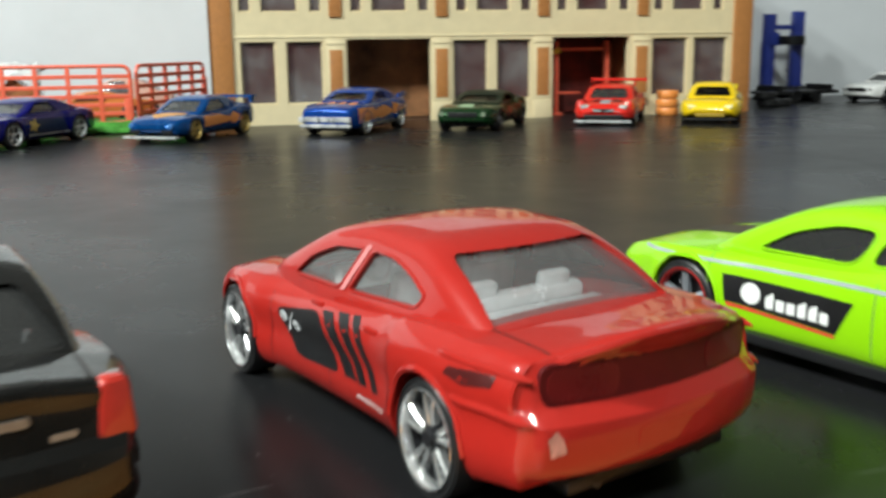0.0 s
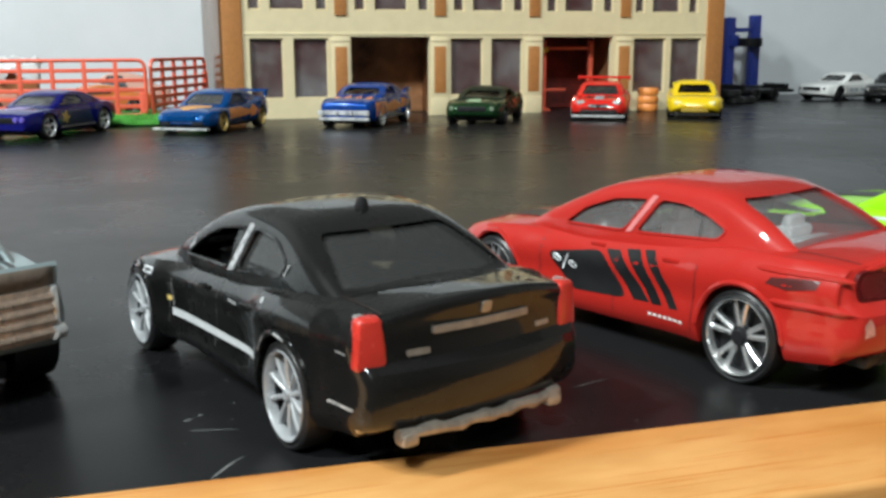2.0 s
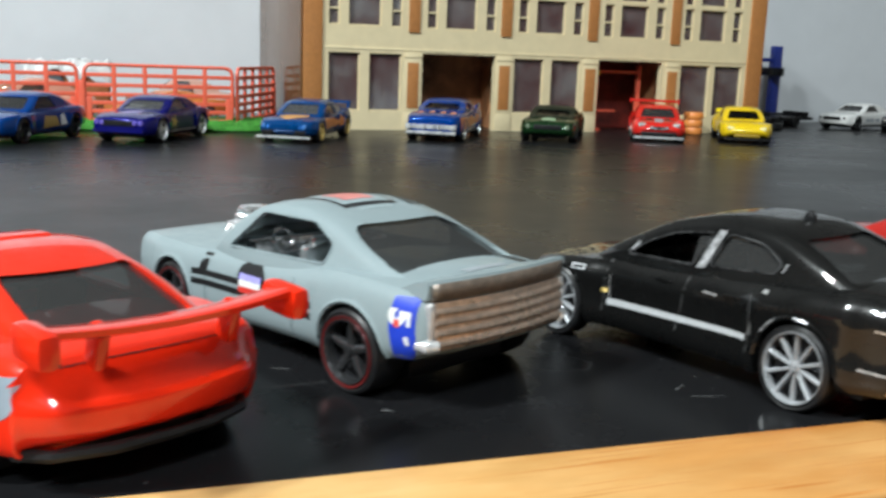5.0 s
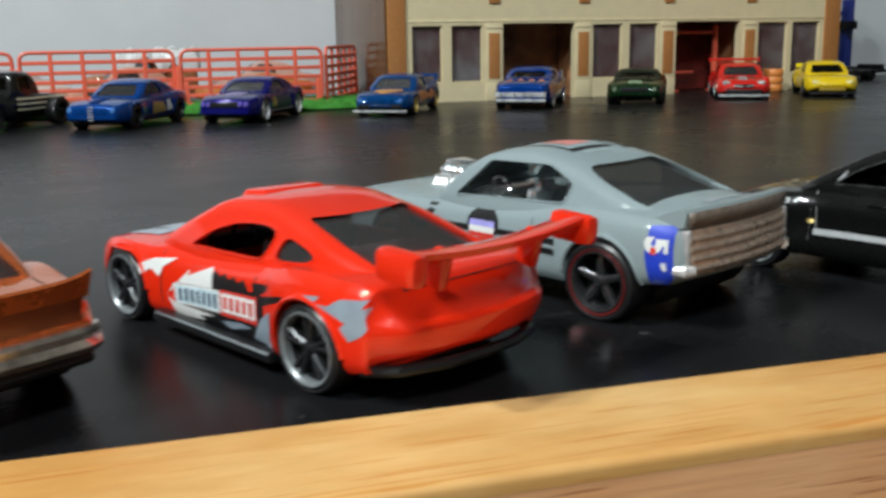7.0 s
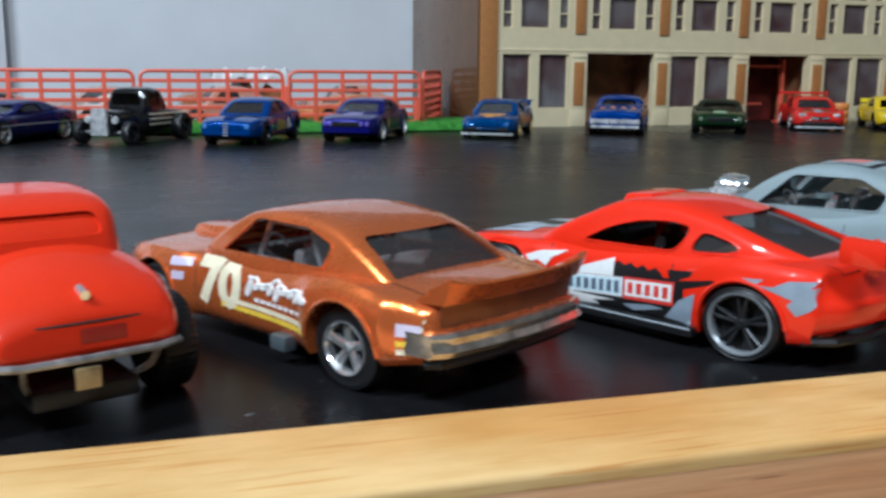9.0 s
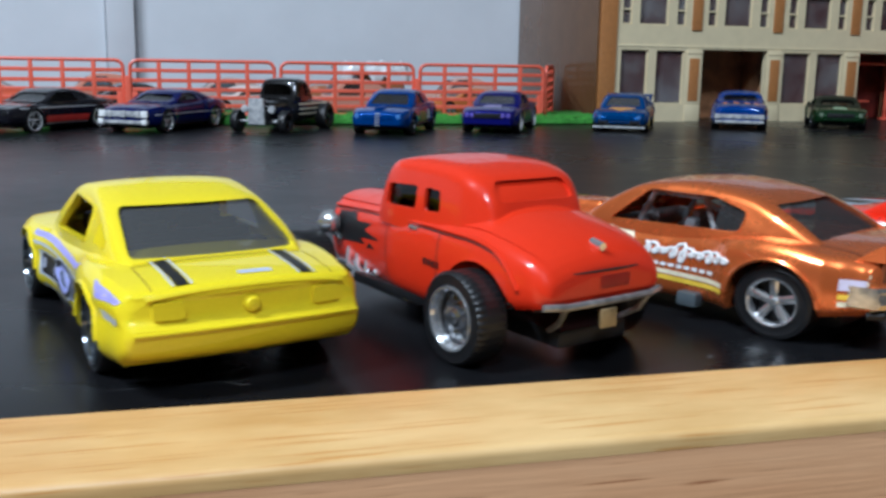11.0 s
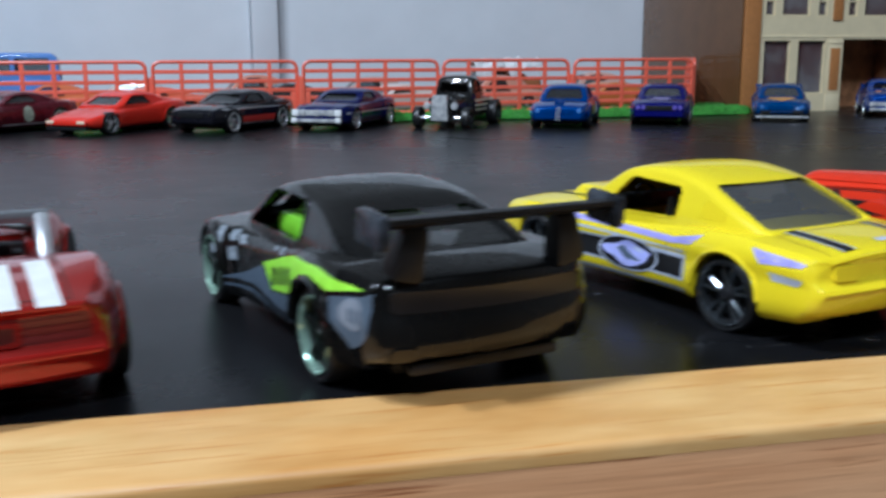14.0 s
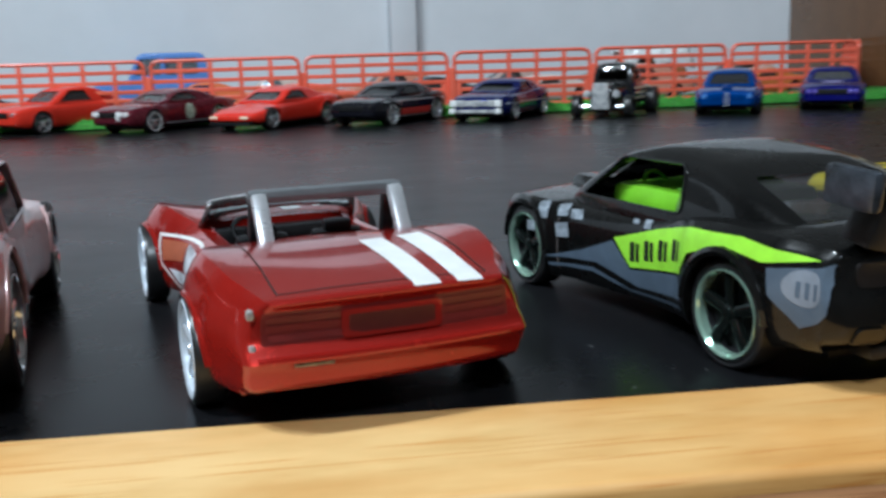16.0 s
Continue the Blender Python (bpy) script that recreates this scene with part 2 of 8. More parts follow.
BLUE_LIFT = simple("blue_model_plastic", (0.02, 0.035, 0.22), 0.4)
WRAP = glass("clear_packaging", (0.92, 0.93, 0.94), 0.12, 0.75)


# ---- mesh helpers ----
MM = 0.001


def finish(bm, angle=32):
    bmesh.ops.remove_doubles(bm, verts=bm.verts, dist=1e-7)
    bmesh.ops.recalc_face_normals(bm, faces=bm.faces)
    lim = radians(angle)
    for f in bm.faces:
        f.smooth = True
    for e in bm.edges:
        if len(e.link_faces) == 2 and e.calc_face_angle(0) > lim:
            e.smooth = False


def mesh_of(name, bm, mat, unit=MM, angle=32):
    bmesh.ops.scale(bm, vec=(unit,) * 3, verts=bm.verts)
    finish(bm, angle)
    me = bpy.data.meshes.new(name)
    bm.to_mesh(me)
    bm.free()
    me.materials.append(mat)
    return me


def part(name, bm, mat, parent, label="", unit=MM, angle=32):
    ob = new(name, mesh_of(name, bm, mat, unit, angle))
    ob.parent = parent
    return tagged(ob, label)


def thing(name, label, category, m=None, group="", kind=""):
    ob = new(name)
    ob.empty_display_size = 0.01
    if m is not None:
        ob.matrix_world = m
    return tagged(ob, label, category, group, kind)


def add_box(bm, c, s, bev=0.0, rot=None, top=None, segs=2):
    """A bevelled box; top scales the upper face in x and y."""
    r = bmesh.ops.create_cube(bm, size=1)
    vs = r["verts"]
    for v in vs:
        k = top if (top and v.co.z > 0) else (1, 1)
        v.co = Vector((v.co.x * s[0] * k[0], v.co.y * s[1] * k[1], v.co.z * s[2]))
    es = list({e for v in vs for e in v.link_edges})
    if bev:
        out = bmesh.ops.bevel(bm, geom=es, offset=min(bev, min(s) * 0.45), segments=segs, affect="EDGES", profile=0.6)
        vs = list({v for f in out["faces"] for v in f.verts} | {v for v in vs if v.is_valid})
    mat = Matrix.Translation(c)
    if rot:
        mat = mat @ Euler([radians(a) for a in rot]).to_matrix().to_4x4()
    bmesh.ops.transform(bm, matrix=mat, verts=vs)
    return vs


def box(name, c, s, mat, parent, bev=0.3, rot=None, top=None, label="", unit=MM):
    bm = bmesh.new()
    add_box(bm, c, s, bev, rot, top)
    return part(name, bm, mat, parent, label, unit)


def add_tube(bm, pts, r, sides=8, closed=False, cap=True):
    """A tube along points."""
    pts = [Vector(p) for p in pts]
    n = len(pts)
    rings = []
    prev = None
    for i, p in enumerate(pts):
        a = pts[i - 1] if (i or closed) else p
        c = pts[(i + 1) % n] if (i < n - 1 or closed) else p
        d = (c - a).normalized()
        if prev is None:
            up = Vector((0, 0, 1)) if abs(d.z) < 0.9 else Vector((1, 0, 0))
            u = d.cross(up).normalized()
        else:
            u = (prev - d * prev.dot(d)).normalized()
        prev = u
        v = d.cross(u)
        rr = r[i] if isinstance(r, (list, tuple)) else r
        rings.append([bm.verts.new(p + (u * math.cos(t) + v * math.sin(t)) * rr) for t in (2 * math.pi * k / sides for k in range(sides))])
    for i in range(n if closed else n - 1):
        a, c = rings[i], rings[(i + 1) % n]
        for k in range(sides):
            bm.faces.new((a[k], a[(k + 1) % sides], c[(k + 1) % sides], c[k]))
    if cap and not closed:
        bm.faces.new(rings[0][::-1])
        bm.faces.new(rings[-1])


def tube(name, pts, r, mat, parent, sides=8, closed=False, label="", unit=MM):
    bm = bmesh.new()
    add_tube(bm, pts, r, sides, closed)
    return part(name, bm, mat, parent, label, unit)


def add_lathe(bm, prof, n=28, close=True):
    """Turn (radius, y) round the y axis."""
    rings = []
    for r, y in prof:
        rings.append([bm.verts.new((r * math.cos(2 * math.pi * k / n), y, r * math.sin(2 * math.pi * k / n))) for k in range(n)])
    for a, c in zip(rings, rings[1:]):
        for k in range(n):
            bm.faces.new((a[k], a[(k + 1) % n], c[(k + 1) % n], c[k]))
    if close:
        for k in range(n):
            bm.faces.new((rings[-1][k], rings[-1][(k + 1) % n], rings[0][(k + 1) % n], rings[0][k]))
    else:
        bm.faces.new(rings[0])
        bm.faces.new(rings[-1][::-1])


def add_lathe_at(bm, c, prof, n=14):
    """A small turned piece standing upright at c: rows of (radius, height)."""
    rings = [[bm.verts.new((c[0] + r * math.cos(2 * math.pi * k / n), c[1] + r * math.sin(2 * math.pi * k / n), c[2] + h)) for k in range(n)] for r, h in prof]
    for a, d in zip(rings, rings[1:]):
        for k in range(n):
            bm.faces.new((a[k], a[(k + 1) % n], d[(k + 1) % n], d[k]))
    bm.faces.new(rings[0])
    bm.faces.new(rings[-1])


def round_poly(pts, r, n=4):
    """A polygon with rounded corners."""
    out = []
    k = len(pts)
    for i in range(k):
        p, a, c = Vector(pts[i]), Vector(pts[i - 1]), Vector(pts[(i + 1) % k])
        da, dc = (a - p), (c - p)
        q = min(r, da.length * 0.45, dc.length * 0.45)
        s, e = p + da.normalized() * q, p + dc.normalized() * q
        for j in range(n + 1):
            t = j / n
            out.append((s * (1 - t) ** 2 + p * 2 * t * (1 - t) + e * t * t))
    return out


def curve_at(table, x):
    """Monotone cubic through (x, value) rows."""
    xs = np.array([p[0] for p in table], float)
    ys = np.array([p[1] for p in table], float)
    if len(xs) < 3:
        return float(np.interp(x, xs, ys))
    x = min(max(x, xs[0]), xs[-1])
    h, d = np.diff(xs), np.diff(ys) / np.diff(xs)
    s = np.zeros(len(xs))
    s[0], s[-1] = d[0], d[-1]
    for i in range(1, len(xs) - 1):
        if d[i - 1] * d[i] > 0:
            w1, w2 = 2 * h[i] + h[i - 1], h[i] + 2 * h[i - 1]
            s[i] = (w1 + w2) / (w1 / d[i - 1] + w2 / d[i])
    i = int(min(max(np.searchsorted(xs, x) - 1, 0), len(xs) - 2))
    t = (x - xs[i]) / h[i]
    return float((2 * t**3 - 3 * t**2 + 1) * ys[i] + (t**3 - 2 * t**2 + t) * h[i] * s[i] + (-2 * t**3 + 3 * t**2) * ys[i + 1] + (t**3 - t**2) * h[i] * s[i + 1])


# ---- toy car builder (millimetres; x forward, y to its left) ----
SIDE_F = (0.0, 0.06, 0.13, 0.22, 0.31, 0.4, 0.49, 0.58, 0.67, 0.76, 0.84, 0.91, 0.96, 1.0)
SIDE = [(0.0, -1.1), (0.1, -0.4), (0.26, -0.1), (0.45, 0.0), (0.64, -0.1), (0.8, -0.35), (0.92, -0.8), (1.0, -1.6)]


class Shell:
    """The loft of a toy car's lower body and of its cabin."""

    def __init__(self, s):
        self.s = s
        self.xr, self.xf = s["ends"]
        self.r = s.get("round", 3.0)
        self.arches = s.get("arches", ())
        self.tub = s.get("tub")
        self.bulge = [curve_at(s.get("side", SIDE), f) for f in SIDE_F]
        self.tail, self.bow, self.reach = s.get("tail_form"), s.get("tail_bow", 0.0), s.get("tail_reach", 6.0)

    def rear_x(self, y, z):
        """Where the tail's face stands, with its lips, hollows and bumper."""
        w = curve_at(self.s["width"], self.xr)
        return self.xr + (curve_at(self.tail, z) if self.tail else 0.0) + self.bow * min(abs(y) / w, 1.2) ** 2

    def warp(self, co):
        """Draw a point near the tail in or out with the tail's face."""
        k = (self.xr + self.reach - co.x) / self.reach
        if k > 0 and (self.tail or self.bow):
            k = min(k, 1.0)
            co.x += k * k * (3 - 2 * k) * (self.rear_x(co.y, co.z) - self.xr)
        return co

    def inset(self, x):
        d = min(x - self.xr, self.xf - x)
        if d >= self.r:
            return 0.0
        d = max(d, 0.0)
        return self.r - math.sqrt(max(self.r**2 - (self.r - d) ** 2, 0))

    def dims(self, x):
        e, s = self.inset(x), self.s
        w = curve_at(s["width"], x) - e * s.get("round_w", 0.55)
        zs = curve_at(s["sill"], x) + e * 0.45
        zh = curve_at(s["shoulder"], x) - e * 0.55
        zd = curve_at(s["deck"], x) - e * 0.6
        for xc, zc, rr in self.arches:
            d = abs(x - xc)
            k = (d - rr) / 2.2
            w += s.get("flare", 0.5) * math.exp(-k * k) if d > rr else s.get("flare", 0.5)
        return w, zs, min(zh, zd + 1.5), zd

    def low(self, x, zs, zh):
        for xc, zc, rr in self.arches:
            d = abs(x - xc)
            if d < rr:
                zs = max(zs, min(zc + math.sqrt(rr * rr - d * d), zh - 1.2))
        return zs

    def side(self, x):
        w, zs, zh, zd = self.dims(x)
        roll = self.s.get("roll", 0.0)
        return [(w + dy * self.s.get("tuck", 1.0) - roll * max(0.0, (f - 0.4) / 0.6) ** 2, zs + (zh - zs) * f) for f, dy in zip(SIDE_F, self.bulge)]

    def side_y(self, x, z):
        p = self.side(x)
        return float(np.interp(z, [q[1] for q in p], [q[0] for q in p]))

    def top_z(self, x, y):
        w, zs, zh, zd = self.dims(x)
        k = min(abs(y) / max(w - 1.6 - self.s.get("roll", 0.0), 0.5), 1.0)
        return zh + (zd - zh) * (1 - k**2.4)

    def section(self, x):
        w, zs, zh, zd = self.dims(x)
        lo = self.low(x, zs, zh)
        pts = [(0.0, lo), (max(w - 5.5, w * 0.5), lo)]
        for i, (y, z) in enumerate(self.side(x)):
            pts.append((y, max(z, lo + 0.02 * i)))
        wt = w - 1.6 - self.s.get("roll", 0.0)
        tw = min(self.tub[2], wt * 0.9) if self.tub else wt * 0.8
        deep = self.tub and self.tub[0] <= x <= self.tub[1]
        for k in (0.97, 0.93):
            if wt * k > tw:
                pts.append((wt * k, self.top_z(x, wt * k)))
        pts.append((tw, self.top_z(x, tw)))
        if deep:
            pts += [(tw - 0.15, self.tub[3]), (tw * 0.6, self.tub[3]), (tw * 0.3, self.tub[3]), (0.0, self.tub[3])]
        else:
            pts += [(tw - 0.15, self.top_z(x, tw - 0.15)), (tw * 0.6, self.top_z(x, tw * 0.6)), (tw * 0.3, self.top_z(x, tw * 0.3)), (0.0, zd)]
        return pts

    def build(self):
        n = self.s.get("stations", 56)
        xs = list(np.linspace(self.xr, self.xf, n))
        for i in range(5):
            e = self.r * (1 - math.cos(math.pi / 2 * i / 5))
            xs += [self.xr + e, self.xf - e]
        for xc, zc, rr in self.arches:
            for i in range(15):
                xs.append(xc + rr * math.cos(math.pi * i / 14))
            xs += [xc - rr - 0.02, xc + rr + 0.02]
        if self.tub:
            xs += [self.tub[0], self.tub[0] - 0.1, self.tub[1], self.tub[1] + 0.1]
        xs = sorted(set(round(x, 3) for x in xs if self.xr <= x <= self.xf))
        bm = bmesh.new()
        rings, size = [], None
        for x in xs:
            half = self.section(x)
            size = size or len(half)
            while len(half) < size:
                half.insert(2 + len(SIDE_F), half[2 + len(SIDE_F)])
            half = half[:size]
            ring = [bm.verts.new((x, y, z)) for y, z in half] + [bm.verts.new((x, -y, z)) for y, z in half[-2:0:-1]]
            rings.append(ring)
        k = len(rings[0])
        for a, c in zip(rings, rings[1:]):
            for i in range(k):
                bm.faces.new((a[i], a[(i + 1) % k], c[(i + 1) % k], c[i]))
        # the tail's face as a grid, so that it can take its form
        ring, n, cols = rings[0], len(half), 10
        rows = []
        for i in range(1, n - 1):
            le, ri = ring[i], ring[k - i]
            rows.append([le] + [bm.verts.new(le.co.lerp(ri.co, j / cols)) for j in range(1, cols)] + [ri])
        for a, c in zip(rows, rows[1:]):
            for j in range(cols):
                bm.faces.new((a[j], a[j + 1], c[j + 1], c[j]))
        for j in range(cols):
            bm.faces.new((rows[-1][j], rows[-1][j + 1], ring[n - 1]))
        bm.faces.new(rings[-1][::-1])
        for v in bm.verts:
            self.warp(v.co)
        return bm

    # cabin
    def roof_z(self, x, y=0.0):
        c = self.s["cabin"]
        z = curve_at(c["roof"], x)
        return z - c.get("crown", 0.9) * (abs(y) / c["top_w"]) ** 2

    def cabin_y(self, x, z):
        c = self.s["cabin"]
        wb = curve_at(c["base_w"], x)
        k = (z - c["zb"]) / (c["zt"] - c["zb"])
        return wb - (curve_at(c["base_w"], 0) - c["top_w"]) * max(k, -0.2) ** 1.15 if k > 0 else wb

    def skin_y(self, x, z):
        """The cabin's half width at a height, with its rounded roof edge."""
        c = self.s["cabin"]
        zt = curve_at(c["roof"], x)
        r = min(c.get("corner", 2.4), 0.45 * max(zt - c["zb"] + 2.2, 0.3))
        k = min(max((z - zt + r) / r, 0.0), 0.98)
        return self.cabin_y(x, min(z, zt - r)) - r * (1 - math.sqrt(1 - k * k))

    def cabin(self, inset=0.0, n=40):
        c = self.s["cabin"]
        x0, x1 = c["roof"][0][0] + inset, c["roof"][-1][0] - inset
        bm = bmesh.new()
        rings = []
        for i in range(n + 1):
            x = x0 + (x1 - x0) * i / n
            zt = curve_at(c["roof"], x) - inset
            zb = c["zb"] - 2.2
            h = max(zt - zb, 0.3)
            r = min(c.get("corner", 2.4), 0.45 * h)
            half = []
            for f in (0, 0.35, 0.7, 1.0):
                z = zb + (h - r) * f
                half.append((self.cabin_y(x, z) - inset, z))
            ys = half[-1][0]
            for a in (25, 50, 72):
                t = radians(a)
                half.append((ys - r * (1 - math.cos(t)) * 1.0, zt - r + r * math.sin(t) - 0.15))
            yk = half[-1][0]
            for f in (0.72, 0.4, 0.0):
                y = yk * f
                half.append((y, zt - 0.15 + (c.get("crown", 0.9)) * 0.5 * (1 - f * f)))
            rings.append([bm.verts.new((x, y, z)) for y, z in half] + [bm.verts.new((x, -y, z)) for y, z in half[-2::-1]])
        k = len(rings[0])
        for a, d in zip(rings, rings[1:]):
            for i in range(k - 1):
                bm.faces.new((a[i], a[i + 1], d[i + 1], d[i]))
        bm.faces.new(rings[0][::-1])
        bm.faces.new(rings[-1])
        return bm


def prism(poly, axis, a, c):
    """A closed prism of a polygon, in (x, z) along y or in (y, z) along x."""
    bm = bmesh.new()
    mk = (lambda p, t: (p[0], t, p[1])) if axis == "y" else (lambda p, t: (t, p[0], p[1]))
    lo, hi = [bm.verts.new(mk(p, a)) for p in poly], [bm.verts.new(mk(p, c)) for p in poly]
    k = len(poly)
    for i in range(k):
        bm.faces.new((lo[i], lo[(i + 1) % k], hi[(i + 1) % k], hi[i]))
    bm.faces.new(lo[::-1])
    bm.faces.new(hi)
    bmesh.ops.recalc_face_normals(bm, faces=bm.faces)
    return bm


def raw_object(bm, name):
    bmesh.ops.recalc_face_normals(bm, faces=bm.faces)
    me = bpy.data.meshes.new(name)
    bm.to_mesh(me)
    bm.free()
    return new(name, me)


def cut(bm_solid, cutters, thick):
    """Hollow a shell and cut prisms out of it; gives a bmesh."""
    ob = raw_object(bm_solid, "work")
    sol = ob.modifiers.new("sol", "SOLIDIFY")
    sol.thickness, sol.offset, sol.use_even_offset = thick, -1, False
    tools = []
    for cb in cutters:
        t = raw_object(cb, "tool")
        md = ob.modifiers.new("cut", "BOOLEAN")
        md.operation, md.object, md.solver = "DIFFERENCE", t, "EXACT"
        tools.append(t)
    bpy.context.view_layer.update()
    dg = bpy.context.evaluated_depsgraph_get()
    me = bpy.data.meshes.new_from_object(ob.evaluated_get(dg))
    bm = bmesh.new()
    bm.from_mesh(me)
    for o in (*tools, ob):
        d = o.data
        bpy.data.objects.remove(o)
        bpy.data.meshes.remove(d)
    bpy.data.meshes.remove(me)
    return bm


def flat_mesh(poly, step):
    """A flat bmesh in (u, v) of a polygon, sliced every step so that it can follow a curved skin."""
    bm = bmesh.new()
    f = bm.faces.new([bm.verts.new((p[0], p[1], 0)) for p in poly])
    slice_flat(bm, step)
    return bm


def slice_flat(bm, step):
    us, vs = [v.co.x for v in bm.verts], [v.co.y for v in bm.verts]
    for ax, lo, hi in ((0, min(us), max(us)), (1, min(vs), max(vs))):
        k = math.floor(lo / step) + 1
        while k * step < hi:
            co, no = [0, 0, 0], [0, 0, 0]
            co[ax], no[ax] = k * step, 1
            bmesh.ops.bisect_plane(bm, geom=bm.verts[:] + bm.edges[:] + bm.faces[:], plane_co=co, plane_no=no)
            k += 1


def text_flat(words, size, u, v, shear=0.0, step=1.5, bold=0.0):
    """Flat letters centred on (u, v), sliced like flat_mesh."""
    cu = bpy.data.curves.new("letters", "FONT")
    cu.body, cu.size, cu.align_x, cu.align_y, cu.shear = words, size, "CENTER", "CENTER", shear
    cu.resolution_u, cu.offset = 3, bold
    ob = new("letters", cu)
    bpy.context.view_layer.update()
    me = bpy.data.meshes.new_from_object(ob.evaluated_get(bpy.context.evaluated_depsgraph_get()))
    bm = bmesh.new()
    bm.from_mesh(me)
    bpy.data.objects.remove(ob)
    bpy.data.curves.remove(cu)
    bpy.data.meshes.remove(me)
    for q in bm.verts:
        q.co.x, q.co.y = q.co.x + u, q.co.y + v
    slice_flat(bm, step)
    return bm


def decal(car, sh, name, bm, mat, where, lift=0.07, label=""):
    """Lay a flat bmesh on the car: 'side' (u forward along x, v up), 'top' (x, y), 'roof' (x, y), 'rear' (y, z)."""
    for v in bm.verts:
        u, w = v.co.x, v.co.y
        if where == "side":
            v.co = Vector((u, sh.side_y(u, w) + lift, w))
        elif where == "top":
            v.co = Vector((u, w, sh.top_z(u, w) + lift))
        elif where == "cabin":
            v.co = Vector((u, sh.cabin_y(u, w) + lift, w))
        elif where == "roof":
            v.co = Vector((u, w, sh.roof_z(u, w) + 0.2 + lift))
        elif where == "rear":
            v.co = Vector((sh.rear_x(u, w) - lift, u, w))
        if where in ("side", "top"):
            sh.warp(v.co)
    bm.normal_update()
    want = Vector({"side": (0, 1, 0), "cabin": (0, 1, 0), "rear": (-1, 0, 0)}.get(where, (0, 0, 1)))
    for f in bm.faces:
        if f.normal.dot(want) < 0:
            f.normal_flip()
    me = bpy.data.meshes.new(name)
    bmesh.ops.scale(bm, vec=(MM,) * 3, verts=bm.verts)
    for f in bm.faces:
        f.smooth = True
    bm.to_mesh(me)
    bm.free()
    me.materials.append(mat)
    ob = new(name, me)
    ob.parent = car
    return tagged(ob, label)


def rear_pad(car, sh, name, poly, mat, thick, label="", rnd=0.6):
    """A raised or inlaid plate that follows the tail's face; poly in (y, z)."""
    bm = flat_mesh(round_poly(poly, rnd), 1.5)
    out = bmesh.ops.extrude_face_region(bm, geom=bm.faces[:])
    top = {g for g in out["geom"] if isinstance(g, bmesh.types.BMVert)}
    for v in bm.verts:
        v.co = Vector((sh.rear_x(v.co.x, v.co.y) + (-thick if v in top else 0.4), v.co.x, v.co.y))
    return part(name, bm, mat, car, label)


RIMS = {}
# rim radius, spokes, their width at hub and at lip, half angle between twins, lip width, hub radius
WHEELS = {"five": (0.76, 5, 0.3, 0.2, 0.0, 0.1, 0.24), "ten": (0.83, 10, 0.1, 0.13, 0.0, 0.06, 0.2), "six": (0.76, 6, 0.2, 0.2, 0.0, 0.1, 0.24), "twin": (0.82, 5, 0.13, 0.14, 0.2, 0.06, 0.3), "classic": (0.7, 0, 0, 0, 0.0, 0.16, 0.3),
          "disc": (0.74, 0, 0, 0, 0.0, 0.12, 0.24), "lip": (0.9, 5, 0.16, 0.14, 0.0, 0.14, 0.22), "deep": (0.66, 5, 0.3, 0.36, 0.0, 0.12, 0.26), "drift": (0.84, 5, 0.12, 0.13, 0.16, 0.12, 0.2), "blade": (0.82, 5, 0.22, 0.3, 0.0, 0.1, 0.2)}


def add_spoke(bm, r0, r1, w0, w1, y0, y1, deep, turn):
    """One spoke with a ridge along it, from the hub out to the lip."""
    vs = []
    for r, w, y in ((r0, w0, y0), ((r0 + r1) / 2, (w0 + w1) * 0.47, (y0 + y1) / 2 + deep * 0.12), (r1, w1, y1)):
        ring = [(r, y - deep, -w / 2), (r, y - deep * 0.2, -w / 2), (r, y, -w * 0.2), (r, y, w * 0.2), (r, y - deep * 0.2, w / 2), (r, y - deep, w / 2)]
        vs.append([bm.verts.new((p[0] * math.cos(turn) - p[2] * math.sin(turn), p[1], p[0] * math.sin(turn) + p[2] * math.cos(turn))) for p in ring])
    for a, c in zip(vs, vs[1:]):
        for i in range(6):
            bm.faces.new((a[i], a[(i + 1) % 6], c[(i + 1) % 6], c[i]))


